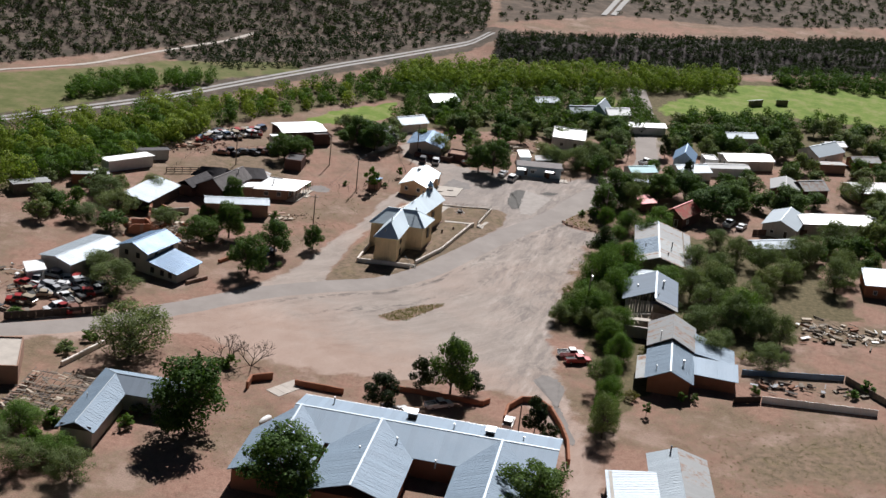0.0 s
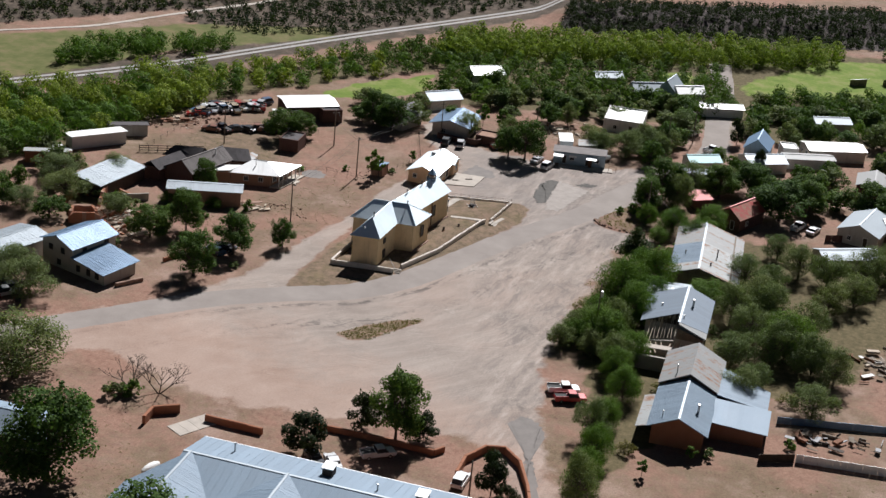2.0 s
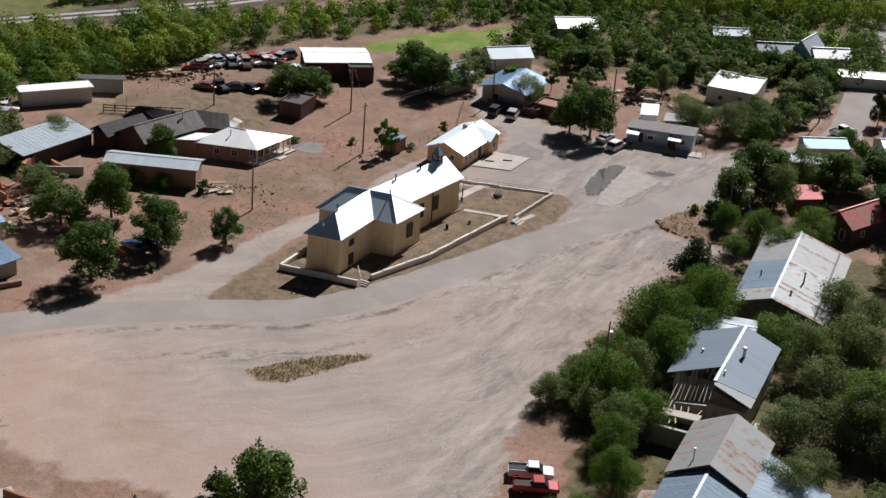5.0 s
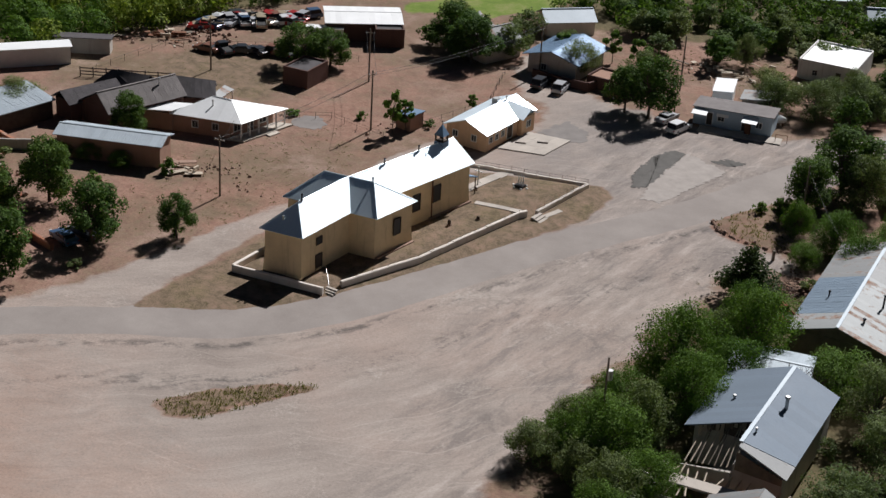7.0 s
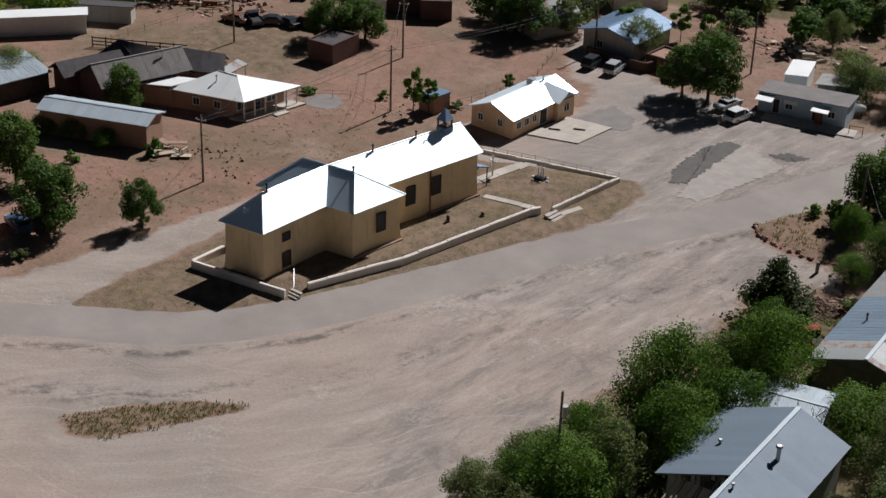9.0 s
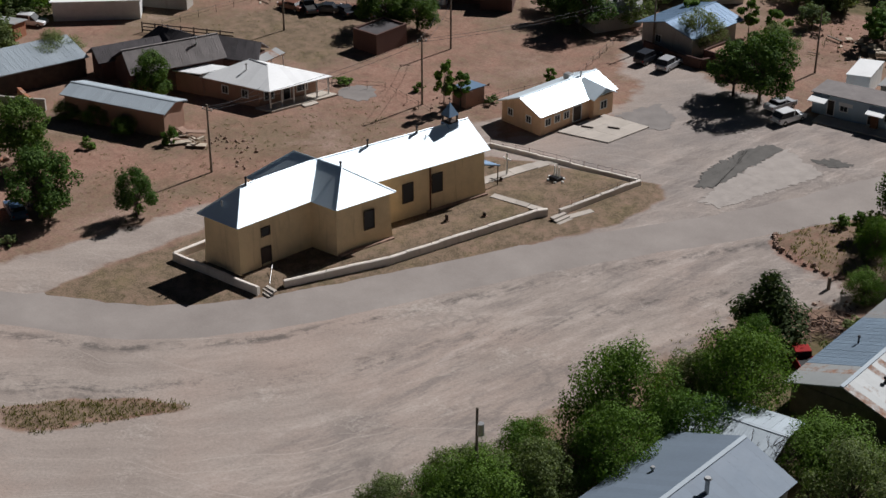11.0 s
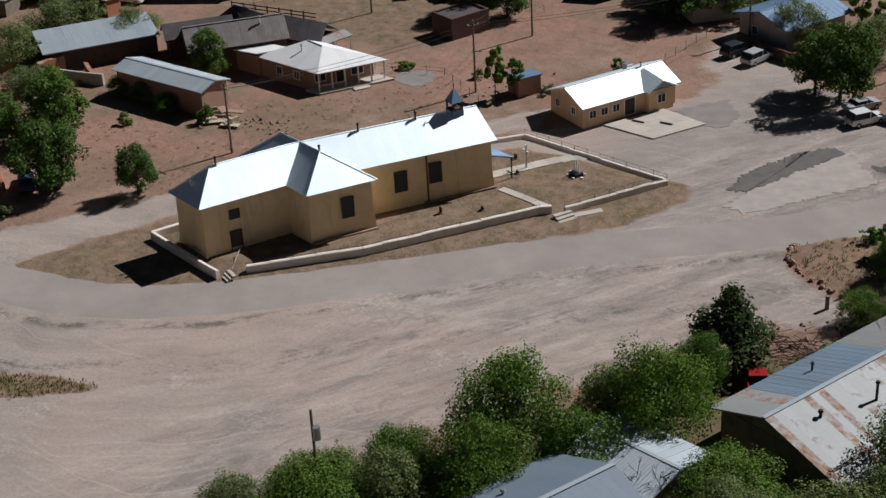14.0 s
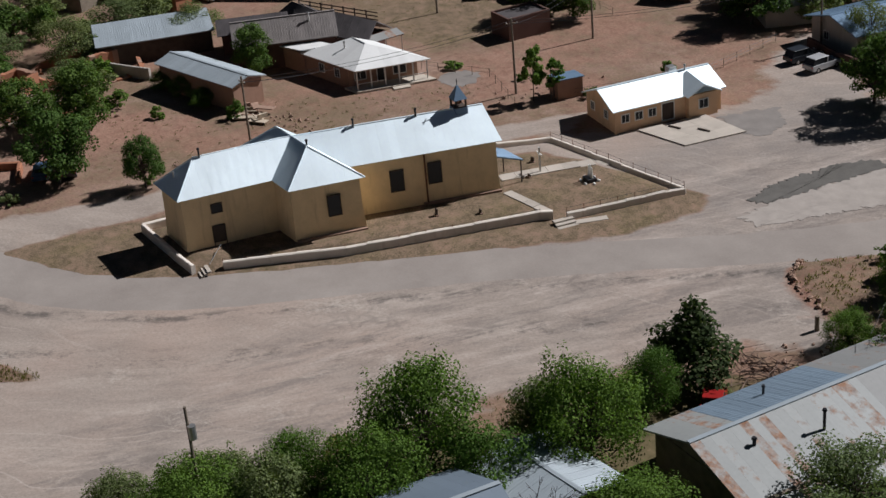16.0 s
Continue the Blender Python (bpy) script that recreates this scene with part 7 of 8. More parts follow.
lumber("scrap_heap", 90, -26, 5, 4, 60, "heap of scrap lumber, metal and appliances", (WOOD_PALE, WOOD_GREY, STEEL, RUST, WHITE_PAINT, WOOD_DARK))
lumber("scrap_heap", 101, -27, 5, 3, 50, "heap of scrap lumber and white panels", (WOOD_PALE, WHITE_PAINT, STEEL, WOOD_GREY))
lumber("scrap_heap", 74, -59, 3, 2, 24, "dark clutter and tarpaulin behind the house", (BLACK_PIPE, STEEL, WOOD_DARK, RUST))
lumber("scrap_heap", 84, -58, 4, 2, 18, "dark clutter along the fence", (BLACK_PIPE, WOOD_DARK, STEEL))
lumber("scrap_heap", -58, -2, 4, 4, 40, "fallen adobe and timber heap", (STUCCO_RED, STUCCO_RED, WOOD_GREY, WOOD_PALE))
lumber("scrap_heap", -80, -44, 6, 5, 70, "junk lot clutter, panels and timber", (WOOD_GREY, WHITE_PAINT, STEEL, RUST, BLACK_PIPE))
lumber("scrap_heap", -86, -34, 3, 3, 36, "stacked timber and panels", (WOOD_DARK, WOOD_GREY, WHITE_PAINT))
lumber("scrap_heap", 43, -36, 2.5, 2.5, 26, "clutter under the trees by the ruin", (WHITE_PAINT, WOOD_GREY, WOOD_PALE))
lumber("scrap_heap", 30, 94, 7, 3, 46, "scattered logs and timber in the field", (WOOD_GREY, WOOD_PALE))
bp = root("brush_pile", 49.5, 16.0, level(49.5, 16.0), 0, "pile of dry dark branches", "brush")
for i in range(150):
    p = Vector((R.gauss(0, 2.6), R.gauss(0, 1.5), R.uniform(0.05, 0.7)))
    d = Vector((R.gauss(0, 1), R.gauss(0, 1), R.uniform(-0.1, 0.35))).normalized() * R.uniform(0.5, 1.3)
    part("branch", tubem(p - d, p + d, 0.05, 0.02, 4), DRYBRUSH, bp)
lumber("scrap_heap", -66, 67, 4, 2, 30, "broken timber below the scrapyard", (WOOD_GREY, RUST, WOOD_PALE))
lumber("scrap_heap", -35, 16.5, 1.5, 1.0, 16, "boards and stones by the shed door", (WOOD_PALE, STONE))
po = root("timber_post", 46.7, 24.4, level(46.7, 24.4), 0, "short thick timber post at the plaza edge", "post")
part("post", tubem((0, 0, -0.2), (0, 0, 1.4), 0.22, 0.2, 8), WOOD_GREY, po)
po = root("pipe_gate", 41.5, 66.6, 0, 6, "rusty pipe gate frame by the store", "gate")
for dx in (-0.9, 0.9):
    part("gate_post", tubem((dx, 0, 0), (dx, 0, 1.3), 0.05), RUST, po)
part("gate_bar", tubem((-0.9, 0, 1.25), (0.9, 0, 1.25), 0.05), RUST, po)


# ---- trees ----
def leafage(rng, blobs, n, size, flat=0.6, outer=0.55, tousle=0.5, stray=0.07):
    """Leaf sprays: small bent quads spread through lobes (x, y, z, rx, ry, rz), thicker to the outside."""
    g = np.random.default_rng(rng.randrange(1 << 30))
    bl = np.array(blobs, float)
    vol = bl[:, 3] * bl[:, 4] * bl[:, 5]
    count = np.maximum(5, (n * vol / vol.sum()).astype(int))
    b = np.repeat(bl, count, axis=0)
    k = len(b)
    d = g.normal(size=(k, 3))
    d /= np.linalg.norm(d, axis=1)[:, None]
    r = outer + (1.0 - outer) * g.random(k) ** 0.6 + g.exponential(stray, k)
    c = b[:, :3] + d * b[:, 3:] * r[:, None]
    s = (size * g.uniform(0.55, 1.4, k))[:, None]
    nrm = d * 1.0 + g.normal(size=(k, 3)) * tousle + np.array([0, 0, flat * 0.8])
    nrm /= np.linalg.norm(nrm, axis=1)[:, None]
    t = np.cross(nrm, g.normal(size=(k, 3)))
    t /= np.linalg.norm(t, axis=1)[:, None] + 1e-9
    u = np.cross(nrm, t)
    v = np.stack([c - t * s * 0.55, c + u * s * 0.4 + nrm * s * 0.12, c + t * s * 0.6, c - u * s * 0.4 + nrm * s * 0.12], 1)
    return v.reshape(-1, 3), np.arange(4 * k).reshape(-1, 4)


def limbs(rng, h, crown_base, blobs, r0, leaning=0.0):
    bm = bmesh.new()
    mid = Vector((leaning * 0.5, 0, crown_base))
    tube(bm, (0, 0, -0.3), mid, r0, r0 * 0.72, 8, False)
    top = Vector((leaning, 0, crown_base + (h - crown_base) * 0.55))
    tube(bm, mid, top, r0 * 0.7, r0 * 0.25, 6, False)
    for b in blobs:
        e = Vector(b[:3])
        s = mid.lerp(top, rng.uniform(0.0, 0.75))
        k = s.lerp(e, 0.5) + Vector((rng.uniform(-0.3, 0.3), rng.uniform(-0.3, 0.3), rng.uniform(-0.5, 0.1)))
        tube(bm, s, k, r0 * 0.36, r0 * 0.22, 5, False)
        tube(bm, k, e, r0 * 0.22, r0 * 0.06, 4, False)
    return bm


def tree_kind(name, seed, h, r, leaf, n, size, label, lobes=14, base=0.25, droop=0.0, gaps=0.55, r0=0.28, conic=False, parented=True):
    rng = random.Random(seed)
    blobs = []
    zb = h * base
    for i in range(lobes):
        t = (i + 0.5) / lobes
        a = i * 2.4 + rng.uniform(-0.5, 0.5)
        z = zb + (h - zb) * (0.12 + 0.8 * t)
        if conic:
            rad = r * (1.02 - t) * rng.uniform(0.45, 0.85)
            br = r * (0.5 - 0.32 * t)
        else:
            env = math.sqrt(max(0.05, 1 - (2 * t - 0.85) ** 2 * 0.75))
            rad = r * env * math.sqrt(rng.uniform(0.04, 0.62))
            br = r * rng.uniform(0.15, 0.34)
        blobs.append((rad * math.cos(a), rad * math.sin(a), z - droop * rad, br, br, br * rng.uniform(0.6, 0.95)))
    if not conic:
        for i in range(lobes // 3):
            a, b = rng.uniform(0, 6.28), blobs[rng.randrange(lobes // 3, lobes)]
            k = rng.uniform(0.12, 0.22) * r
            blobs.append((b[0] * 1.12 + k * math.cos(a), b[1] * 1.12 + k * math.sin(a), b[2] + b[5] * rng.uniform(0.5, 1.0), k * 0.5, k * 0.5, k * rng.uniform(0.8, 1.3)))
    vs, fs = leafage(rng, blobs, n, size, outer=gaps)
    t = root(name, 0, 0, -50, 0, label, "tree")
    part("trunk", limbs(rng, h, zb, blobs, r0), BARK, t)
    raw_np("crown", vs, fs, leaf, t)
    return t


def dead_tree(seed, h, label, mat=None):
    rng = random.Random(seed)
    bm = bmesh.new()

    def grow(p, d, ln, r, depth):
        q = p + d * ln
        tube(bm, p, q, r, r * 0.65, 5, False)
        if depth:
            for _ in range(3):
                nd = (d + Vector((rng.gauss(0, 0.45), rng.gauss(0, 0.45), rng.uniform(-0.1, 0.35)))).normalized()
                grow(q, nd, ln * rng.uniform(0.55, 0.8), r * 0.6, depth - 1)

    for _ in range(3):
        grow(Vector((0, 0, -0.2)), Vector((rng.gauss(0, 0.3), rng.gauss(0, 0.3), 1)).normalized(), h * 0.33, 0.13, 4)
    t = root("bare_tree", 0, 0, -50, 0, label, "tree")
    part("branching", bm, mat or WOOD_DARK, t)
    return t


KINDS = {
    "elm": [tree_kind("elm_tree", 11 + k, 10, 5, LEAF_ELM, 9000, 0.29, "dark green elm with a dense round crown", 34, 0.16, 0.05, 0.45) for k in range(3)],
    "grey": [tree_kind("siberian_elm", 31 + k, 10, 6, LEAF_GREY, 9500, 0.23, "grey-green elm with loose open crown", 38, 0.12, 0.1, 0.3, 0.3) for k in range(3)],
    "willow": [tree_kind("bushy_elm", 51 + k, 8, 5, LEAF_WILLOW, 18000, 0.165, "bushy bright green elm with feathery shoots", 60, 0.06, 0.02, 0.35, 0.2) for k in range(3)],
    "pine": [tree_kind("pinyon_pine", 71, 8, 3.2, LEAF_PINE, 4200, 0.3, "dark pinyon pine with open conical crown", 26, 0.12, 0.0, 0.45, 0.2, True)],
    "juniper": [tree_kind("juniper", 81 + k, 7, 3.8, LEAF_JUNIPER, 3600, 0.34, "dark green rounded juniper with dense crown", 18, 0.06, 0.0, 0.5, 0.2) for k in range(2)],
    "mid": [tree_kind("elm_tree", 91 + k, 9, 5, LEAF_ELM if k % 2 else LEAF_GREY, 1900, 0.52, "dark green tree between houses", 24, 0.15, 0.05, 0.5) for k in range(4)],
    "thicket": [tree_kind("street_elm", 131 + k, 8, 5, (LEAF_GREY, LEAF_WILLOW, LEAF_GREY)[k], 11000, 0.21, "leafy green elm in the thicket between the houses", 46, 0.05, 0.02, 0.5, 0.2) for k in range(3)],
    "scrub": [tree_kind("scrub_bush", 141 + k, 2.4, 2.2, (LEAF_GREY, LEAF_WEED)[k], 900, 0.22, "straggling grey-green scrub on the plaza's edge", 14, 0.02, 0.0, 0.35, 0.05) for k in range(2)],
    "slim": [tree_kind("young_tree", 101, 6, 2.2, LEAF_WILLOW, 1500, 0.34, "slender young bright green tree", 14, 0.3, 0.0, 0.4, 0.1)],
    "bush": [tree_kind("bush", 111 + k, 2.4, 1.9, LEAF_GREY if k else LEAF_WILLOW, 700, 0.3, "low rounded bush in dry ground", 10, 0.05, 0.0, 0.45, 0.06) for k in range(2)],
    "dead": [dead_tree(121, 8, "bare dead tree with dark branches"), dead_tree(122, 8, "bare leafless tree with dark branches")],
}
SIZE = {"elm": (10, 5), "grey": (10, 6), "willow": (8, 5), "pine": (8, 3.2), "juniper": (7, 3.8), "mid": (9, 5), "thicket": (8, 5), "scrub": (2.4, 2.2), "slim": (6, 2.2), "bush": (2.4, 1.9), "dead": (8, 4)}
RT = random.Random(5)


def plant(kind, x, y, h, r):
    src = RT.choice(KINDS[kind])
    h0, r0 = SIZE[kind]
    m = pose(x, y, level(x, y) - 0.05, RT.uniform(-2, 2), RT.uniform(-2, 2), RT.uniform(0, 360)) @ Matrix.Diagonal((r / r0, r / r0, h / h0, 1))
    return copy_thing(src, m)


PLANTED = {
    "elm": [(-43, -100, 15, 8.5), (-24, -120, 13, 9), (18, -119, 10, 7.5), (5.2, -76.5, 12.5, 5.6), (-39.5, -22, 9.5, 5.4), (-34.5, -9.5, 8.5, 5), (-46, -0.5, 9, 4.6), (-52, -6, 7, 5), (-25.8, -3, 6.2, 2.7), (-47.5, 24, 7, 3.4), (20.4, 67.2, 10.5, 5.4), (16.4, 68, 7.5, 4.4),
            (52.5, 50, 10, 6.5), (48.5, 42, 8, 4.5), (79, 46, 9, 8), (74, 61, 8, 6.5), (-13, 79, 8.5, 5.5), (-18, 84, 8, 5), (-37.5, 63.5, 7.5, 5), (-33.5, 66, 6.5, 4.2), (66, 56, 8, 5.5), (101, 55, 8, 7.5), (86, 52, 8, 6)],
    "grey": [(38.8, 78.2, 6, 4), (46.3, 83.1, 6, 4.2), (49.8, 91.0, 5.5, 3.6), (36.4, 86.5, 5, 3.6), (55.7, 87.1, 6, 4), (59.2, 104.0, 6, 4), (30.5, 99.7, 6, 3), (59.5, 59.5, 7, 5), (68.4, 63.1, 6, 4.4), (1.2, 91.1, 4.5, 3), (16.2, 81.7, 6, 4), (-69, -118, 6, 5), (-60, -119, 6, 5), (-76, -112, 6, 5), (66, -22, 8, 5.5), (61.5, -33, 7, 5), (68, -9, 8, 5.5), (67.5, 5, 7.5, 5), (62, -46, 6, 4.4), (74, -50, 6.5, 5), (-58, -70, 12, 10), (-66, -38, 7, 6.5), (-71, -30, 6, 5), (71.5, -2, 8.5, 5), (77, -18, 8, 5), (79.5, -36.5, 7.5, 4.8), (101, 0, 8.5, 5.6), (69, -30, 8.5, 5.2), (79.5, 13.5, 7.5, 4.6), (92.5, 12.5, 8.5, 5.6), (84.5, 9, 8, 5), (98, 17, 8.5, 5.4), (105, 9, 8, 5.4), (89, 1, 7.5, 5), (76, 22, 6, 4), (83, -4, 6.5, 4.2), (45, 79, 6.5, 5), (51, 84, 6.5, 5), (38.5, 82, 6, 4.5), (63, -14, 8, 5), (64.5, -43, 6, 4),
             (126, 70, 8, 7), (-68, 26, 5, 5), (-74, 10, 6, 5.5), (-78, 20, 5.5, 6), (-80, 2, 5, 5), (-62, 5, 4.5, 4), (34, -88, 9, 4), (36, -68, 8, 3.8), (5.5, 80.5, 7, 4), (108, 30, 8, 7)],
    "willow": [(38.0, -31, 7.5, 5.2), (33.5, -30.5, 4.5, 3), (43.5, -36.5, 6, 4), (41.5, -13.5, 10.5, 6.0), (37, -22, 6, 3.6), (49, -3.5, 9.5, 5.6), (44.0, -20, 8.5, 5.0), (58.5, -7.5, 5.5, 5.2), (46, 6, 5.5, 3), (41.5, -52, 6.5, 3.6), (38.5, -62.5, 5.5, 3), (40, -44, 6, 3.6), (36.5, -75, 7, 3.4), (35, -82, 6.5, 3.2),
               (48.5, 33, 5, 2.6), (50.5, 24, 3.5, 2.6), (62.5, 33, 6.5, 4.6), (61, 28.5, 5, 3.6), (-60, -101, 4, 3), (-72, -103, 5, 5), (-64, -113, 4.5, 4.5), (-78, -107, 5, 5), (54, 30, 6, 4), (-48.5, 14.3, 2.8, 2.6), (-53, 13.6, 2.6, 2.6), (-43.5, 13.8, 2.4, 2.2), (68, 82, 4.5, 2.6)],
    "thicket": [(30.8, -33.6, 4.6, 3.2), (33.0, -28.0, 5, 3.4), (35.5, -27, 5.5, 3.6), (40.5, -26.5, 7.5, 4.2), (36.5, -35.5, 5, 3.4), (40.5, -39.5, 6.5, 4.0), (47.5, -12, 7, 4.2), (44, -4, 6, 3.6), (70, -12.5, 8.5, 5.2), (72, -27, 9, 5.6), (76, -33, 8, 5.2), (58, 24, 6, 4), (56, 46, 8.5, 4.6)],
    "scrub": [(33.2, -33, 1.6, 1.8), (34.5, -17, 1.8, 2.0), (37.5, -10, 1.7, 1.9), (40.5, -3, 1.6, 1.8), (42.5, 4, 1.5, 1.7), (39, -47, 2, 2.2), (43.5, -47.5, 2.2, 2.2), (48, -47, 1.8, 2), (36.2, -60, 1.8, 1.8), (41.5, -70, 2, 2), (52.5, 11.5, 1.8, 2.2), (57, 14.5, 1.8, 2.2), (49, 10, 1.5, 1.8), (62.5, -3, 2, 2.2), (61.5, -27, 2, 2.2), (64, -52, 1.8, 2), (70, -46, 2, 2.4), (78, -45, 1.8, 2.2), (59, -20, 1.8, 2)],
    "pine": [(45.2, 11.2, 8.2, 4.0)],
    "juniper": [(-8.2, -83, 7, 4.2), (-0.5, -73.5, 6.5, 3), (9.5, -74.5, 5, 2.8), (21, -88.5, 7.5, 3), (23.5, -92, 4, 2), (77.5, 79, 6, 2), (74, 99, 7, 2.4)],
    "slim": [(-13.5, 42.5, 7, 1.9), (-12.2, 44.6, 5, 1.9), (-5.6, 57, 3, 1.2), (0.5, 88, 5, 2.5), (45.5, 36.5, 3.4, 1.4), (44, -77, 3, 1.2), (52, -70, 2.6, 1.2), (9, 90, 6, 2), (14, 88, 6, 2.4), (26, 96, 6, 2.6)],
    "bush": [(-66.5, -100, 2.6, 2.8), (-62, -107, 2.8, 2.6), (-68.6, -108, 3, 3), (-52, -94, 2.2, 2.4), (-54, -99, 2.4, 2.4), (-66.8, -64, 2.0, 2.4), (-63.6, 10, 2.6, 2.4), (-66.8, 10.5, 2.4, 2.0), (-41, -71.6, 2.4, 2.4), (-26.3, -2.2, 1.2, 0.9), (-36.5, 14.5, 2.2, 1.6), (-50.5, -3, 2, 2), (42.8, 38.6, 1.5, 1.5), (46, 40, 2, 2), (35, -21, 2, 1.6), (33.6, -26, 2.2, 1.8), (-40, 66, 1.6, 2), (-33, -16, 1.4, 1.4), (55, 21, 2, 2.2), (52.5, 17.5, 1.8, 2), (94, -57, 2.4, 2.4), (90, -60, 1.8, 2), (-30, 43, 1.0, 1.8),
             (69, -62, 1.6, 1.4), (55, -68.5, 1.8, 1.3), (-44, 8, 1.4, 1.4), (-20, 46, 1.2, 1.2), (-9.5, 48, 1.2, 1.4), (-70.5, -70, 2, 3), (-84, -55, 1.8, 2.6), (-44.5, -78, 2.8, 3), (-38.5, -71, 2.4, 2.4), (-58, -12, 2, 2), (-52, 6, 2, 2.4), (-60, 8, 2.2, 2.6), (-69, 70, 1.8, 2)],
    "dead": [(-38.8, -69, 7, 4), (-34.2, -69.5, 6.5, 4), (54.6, -12.6, 6.5, 3.4)],
}
for kind, spots in PLANTED.items():
    for s in spots:
        plant(kind, *s)
# trees between the far houses
RM = random.Random(77)
spots = 0
while spots < 150:
    x, y = RM.uniform(48, 150), RM.uniform(18, 150)
    if x < 62 and y < 60 or x < 96 and y < 48 or y > 128 + 0.1 * x or abs(x - (66 + (y - 90) * 0.14)) < 6 and y > 60:
        continue
    if any(abs(x - f[0]) < f[3] * 0.5 + 4.5 and abs(y - f[1]) < f[4] * 0.5 + 3 for f in FARAWAY):
        continue
    plant("mid", x, y, RM.uniform(4.0, 6.8), RM.uniform(2.8, 4.8))
    spots += 1
for x0, x1, y0, y1, n in ((-96, -76, 22, 40, 6), (-24, -6, 84, 98, 8), (2, 46, 106, 124, 22), (14, 44, 98, 108, 4), (-96, -70, -8, 22, 10), (104, 126, -30, 24, 6)):
    for i in range(n):
        plant("mid", RM.uniform(x0, x1), RM.uniform(y0, y1), RM.uniform(3.2, 6), RM.uniform(2.6, 4.4))
for group in KINDS.values():
    for t in group:
        for o in (*t.children_recursive, t):
            bpy.data.objects.remove(o)


# ---- woods, scrub and weeds, past counting ----
def merged(name, places, leaf, label, n, size, seed):
    """Many small crowns in one mesh, for woods that nobody could count."""
    rng = random.Random(seed)
    vs, fs, off = [], [], 0
    for x, y, z, h, r in places:
        blobs = []
        for i in range(8):
            a = i * 2.4 + rng.uniform(-0.6, 0.6)
            t = (i + 0.5) / 8
            rad = r * rng.uniform(0.2, 0.6) * math.sqrt(max(0.1, 1 - (2 * t - 0.8) ** 2))
            br = r * rng.uniform(0.36, 0.56)
            blobs.append((x + rad * math.cos(a), y + rad * math.sin(a), z + h * (0.12 + 0.75 * t), br, br, br * 0.75 * min(1.3, h / r / 1.5)))
        v, f = leafage(rng, blobs, n, size * r / 4, 0.35, 0.86, 0.2, 0.03)
        vs.append(v)
        fs.append(f + off)
        off += len(v)
    if not vs:
        return None
    return tagged(raw_np(name, np.concatenate(vs), np.concatenate(fs), leaf), label, "trees", kind="stuff")


def spread(poly, n, seed, gap, keep=None):
    g = np.random.default_rng(seed)
    xs, ys = [p[0] for p in poly], [p[1] for p in poly]
    k = n * 12
    px, py = g.uniform(min(xs), max(xs), k), g.uniform(min(ys), max(ys), k)
    ok = inside(px, py, poly)
    px, py = px[ok], py[ok]
    if keep:
        ok = keep(px, py)
        px, py = px[ok], py[ok]
    cells, out = {}, []
    for x, y in zip(px.tolist(), py.tolist()):
        cx, cy = int(x // gap), int(y // gap)
        if any((x - a) ** 2 + (y - b2) ** 2 < gap * gap for i in (-1, 0, 1) for j in (-1, 0, 1) for a, b2 in cells.get((cx + i, cy + j), ())):
            continue
        cells.setdefault((cx, cy), []).append((x, y))
        out.append((x, y))
        if len(out) == n:
            break
    return out


def levels(pts):
    return rise(np.array([p[0] for p in pts]), np.array([p[1] for p in pts])).tolist() if pts else []


def clear_of(x, y, line, d):
    return reach(x, y, line, False) > d


def off_highway(x, y):
    return clear_of(x, y, HIGHWAY, 10.5) & ~inside(x, y, FIELD_M) & ~inside(x, y, FIELD_E)


W = random.Random(3)


def sized(pts, h0, h1, r0, r1):
    return [(x, y, z, W.uniform(h0, h1), W.uniform(r0, r1)) for (x, y), z in zip(pts, levels(pts))]


far_wood = spread(BOSQUE, 500, 1, 3.9, off_highway)
near_w = [p for p in far_wood if p[0] < -62]
rest = [p for p in far_wood if p[0] >= -62]
merged("river_woods", sized(near_w[::2], 4.8, 7.6, 3.4, 5.0), LEAF_BOSQUE, "yellow-green cottonwood woods along the river", 1200, 0.38, 4)
merged("river_woods", sized(near_w[1::2], 4.0, 6.6, 3.0, 4.6), LEAF_WILLOW, "bright green willow woods along the river", 1200, 0.38, 5)
merged("river_woods", sized(rest[::3], 3.2, 6.2, 2.0, 3.4), LEAF_ELM, "dark green trees of the river woods", 520, 0.58, 6)
merged("river_woods", sized(rest[1::3], 2.4, 4.6, 2.0, 3.2), LEAF_WILLOW, "bright green trees of the river woods", 520, 0.58, 61)
merged("river_woods", sized(rest[2::3], 2.8, 5.6, 2.0, 3.6), LEAF_BOSQUE, "yellow-green trees of the river woods", 520, 0.58, 62)
row = spread(BOSQUE_ROW, 300, 8, 3.2)
merged("river_woods", sized(row[:210], 4.6, 7.0, 2.6, 3.8), LEAF_BOSQUE, "row of yellow-green cottonwoods under the scarp", 520, 0.58, 9)
merged("river_woods", sized(row[210:], 4, 6, 2.4, 3.4), LEAF_WILLOW, "green trees under the scarp", 520, 0.58, 91)
dark = spread(BOSQUE_DARK, 150, 10, 4.6, off_highway)
merged("orchard_trees", sized(dark, 3.4, 5.4, 2.4, 3.8), LEAF_ELM, "dark green trees round the northern farms", 520, 0.58, 11)
grove = spread([(-104.4, 101.9), (-74.9, 122.5), (-61.6, 137.6), (-78.7, 139.4), (-105.8, 117.7)], 40, 12, 2.6, lambda x, y: clear_of(x, y, HIGHWAY, 4))
merged("field_grove", sized(grove, 3.4, 5, 2.2, 3.2), LEAF_WILLOW, "green grove in the western field", 520, 0.58, 13)
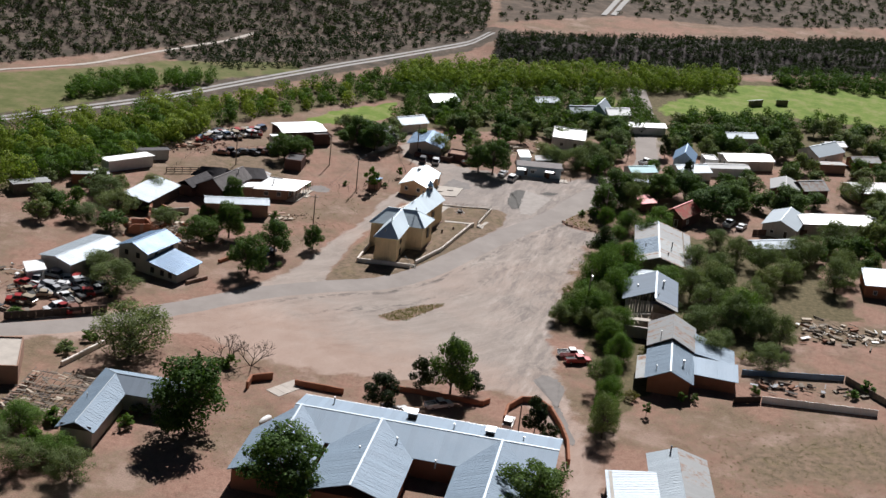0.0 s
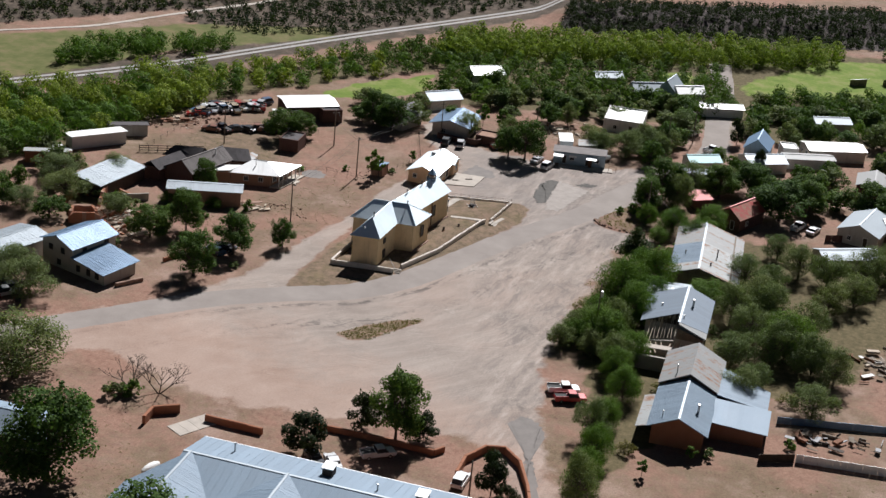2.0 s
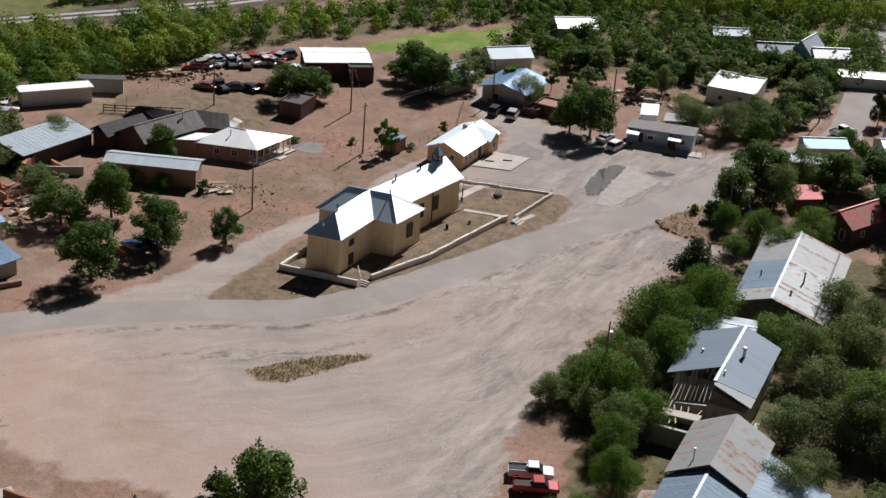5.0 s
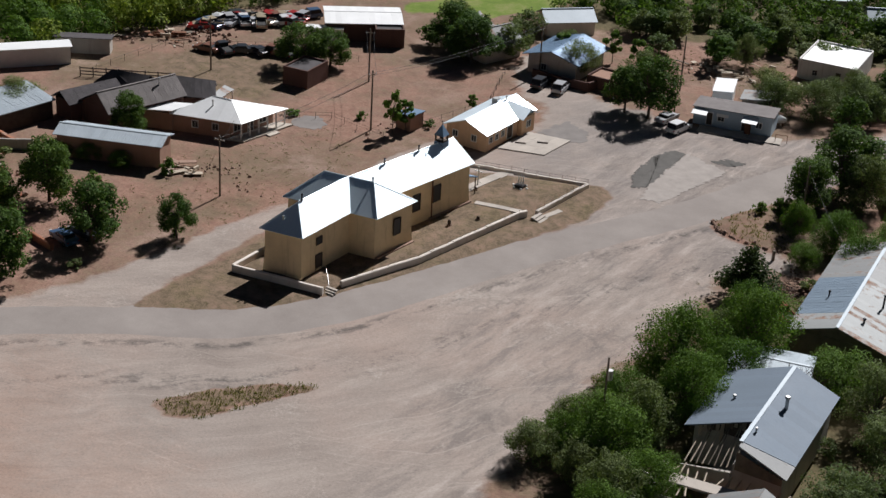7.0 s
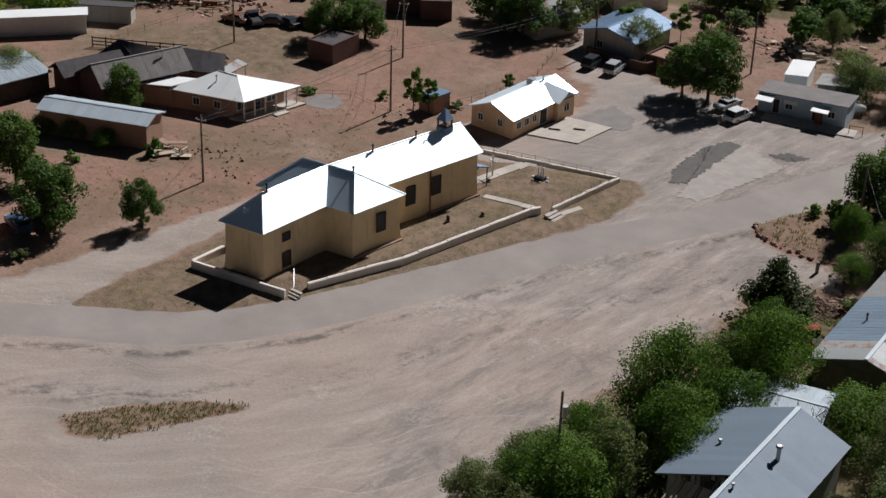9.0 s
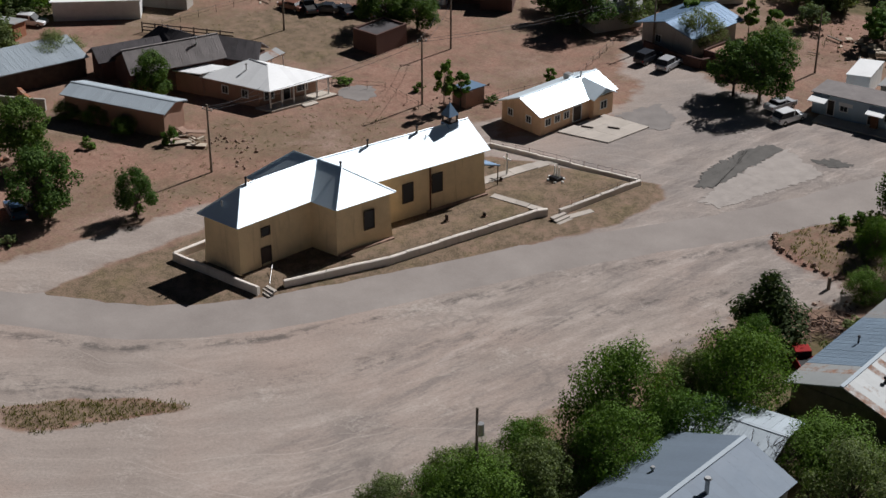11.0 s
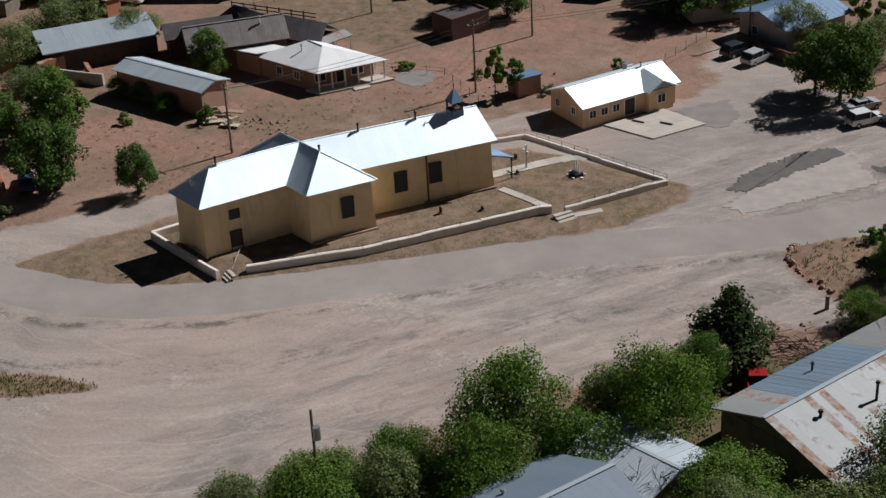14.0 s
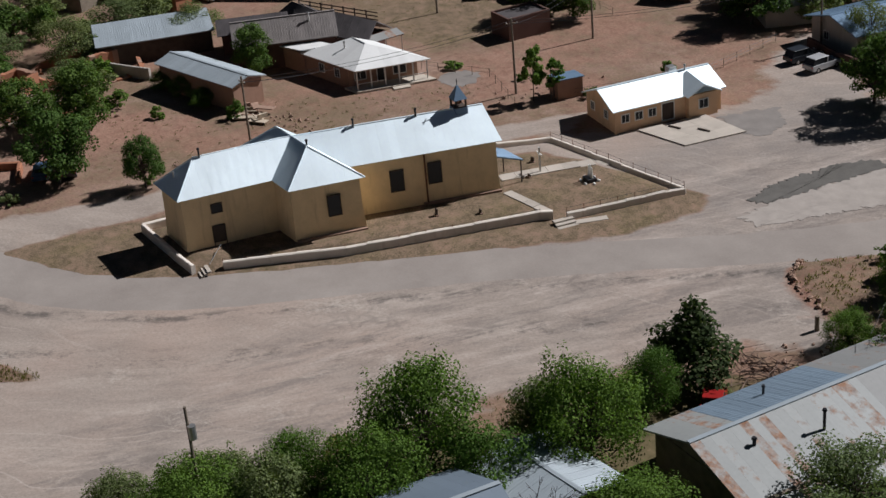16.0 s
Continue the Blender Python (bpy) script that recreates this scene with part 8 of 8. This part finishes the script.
grove = spread([(129.2, 200.8), (170.1, 199.4), (221.4, 206.9), (228.6, 226.8), (176.0, 220.5), (137.0, 217.4)], 70, 14, 3.2) + spread([(78.5, 124.0), (92.6, 122.5), (112.0, 128.8), (130.9, 146.3), (117.1, 153.0), (90.5, 142.0)], 30, 15, 3.2)
merged("field_grove", sized(grove, 3.4, 5.2, 2.4, 3.6), LEAF_ELM, "dark green trees along the eastern field", 520, 0.58, 16)
beyond = spread(NORTHERN, 150, 25, 4.4, lambda x, y: off_highway(x, y) & ~inside(x, y, BOSQUE_DARK) & ~inside(x, y, BOSQUE_ROW) & clear_of(x, y, ROAD_MID, 6))
beyond = [p for p in beyond if not any(abs(p[0] - f[0]) < f[3] * 0.5 + 4 and -5 < f[1] - p[1] < f[4] * 0.5 + 7 for f in FARAWAY)]
merged("field_grove", sized(beyond[::2], 3.2, 5.4, 2.2, 3.6), LEAF_ELM, "dark green trees round the northern fields", 520, 0.58, 26)
merged("field_grove", sized(beyond[1::2], 2.8, 5.0, 2.2, 3.4), LEAF_WILLOW, "bright green trees round the northern fields", 520, 0.58, 27)
scarp = spread(SCARP, 2100, 17, 1.2)
merged("scarp_scrub", sized(scarp, 1.4, 2.8, 0.9, 1.6), LEAF_JUNIPER, "dark pines and junipers on the rocky scarp", 64, 1.3, 18)
west = spread(HILLS_W, 3400, 19, 1.3, lambda x, y: clear_of(x, y, HIGHWAY, 4) & clear_of(x, y, BACKROAD, 2.5))
merged("hill_scrub", sized(west, 1.0, 2.2, 0.9, 1.9), LEAF_JUNIPER, "dark junipers dotting the western hills", 50, 1.3, 20)
strip_w = spread(BRAE, 330, 23, 1.7, lambda x, y: clear_of(x, y, HIGHWAY, 4) & clear_of(x, y, BACKROAD, 2.5))
merged("hill_scrub", sized(strip_w, 1.2, 2.6, 1.0, 2.0), LEAF_JUNIPER, "dark junipers along the highway", 56, 1.3, 24)
plateau = spread(PLATEAU, 1500, 21, 1.6, lambda x, y: np.abs(x - (78 + (y - 290) * 0.33)) > 6)
merged("plateau_scrub", sized([p for p in plateau if p[1] > 292 or W.random() < 0.25], 0.9, 2.0, 1.0, 2.0), LEAF_JUNIPER, "dark junipers dotting the far plateau", 44, 1.3, 22)


def tufts(name, poly, n, leaf, label, h, seed):
    rng = random.Random(seed)
    vs, fs = [], []
    pts = spread(poly, n, seed, 0.25)
    for (x, y), z in zip(pts, levels(pts)):
        for k in range(9):
            a, s = rng.uniform(0, 6.28), h * rng.uniform(0.5, 1.3)
            d = Vector((math.cos(a), math.sin(a), 0))
            p = Vector((x + rng.uniform(-0.25, 0.25), y + rng.uniform(-0.25, 0.25), z - 0.02))
            o = len(vs)
            vs += [p - d * s * 0.14, p + d * s * 0.14, p + d * s * 0.05 + Vector((rng.uniform(-0.2, 0.2) * s, rng.uniform(-0.2, 0.2) * s, s)), p - d * s * 0.1 + Vector((0, 0, s * 0.7))]
            fs.append((o, o + 1, o + 2, o + 3))
    return tagged(raw(name, vs, fs, leaf), label, "grass", kind="stuff")


tufts("weed_patch", GRASSPATCH, 260, LEAF_WEED, "dry yellow-green weeds in the plaza", 0.26, 31)
tufts("weed_patch", ISLAND, 420, LEAF_WEED, "sparse dry grass round the church", 0.1, 32)
tufts("weed_patch", CURB_ISLE, 330, LEAF_WEED, "weeds on the planted island", 0.26, 33)
tufts("weed_patch", [(64, -90), (90, -74), (90, -84), (66, -96)], 150, LEAF_WEED, "dry grass on the vacant lot", 0.14, 34)
tufts("weed_patch", [(-62, 46), (-36, 46), (-30, 68), (-58, 66)], 260, LEAF_WEED, "dry grass in the field", 0.13, 35)
tufts("weed_patch", [(31, -36), (38, -10), (42, 14), (39, 16), (34, -10), (29, -36)], 90, LEAF_WEED, "dry weeds along the plaza edge", 0.22, 36)
tufts("weed_patch", [(-52, -8), (-24, -6), (-14, 30), (-22, 42), (-44, 14)], 420, LEAF_WEED, "dry weeds on the open dirt west of the church", 0.17, 37)
tufts("weed_patch", [(44, -92), (62, -76), (96, -70), (98, -100), (60, -112)], 500, LEAF_WEED, "yellowed weeds on the vacant lot", 0.18, 38)
tufts("weed_patch", [(-50, -84), (-34, -78), (-30, -110), (-48, -116)], 200, LEAF_WEED, "dry weeds beside the lodge drive", 0.16, 39)
tufts("weed_patch", [(14, 86), (52, 88), (50, 108), (10, 104)], 300, LEAF_WEED, "dry weeds in the northern field", 0.2, 40)
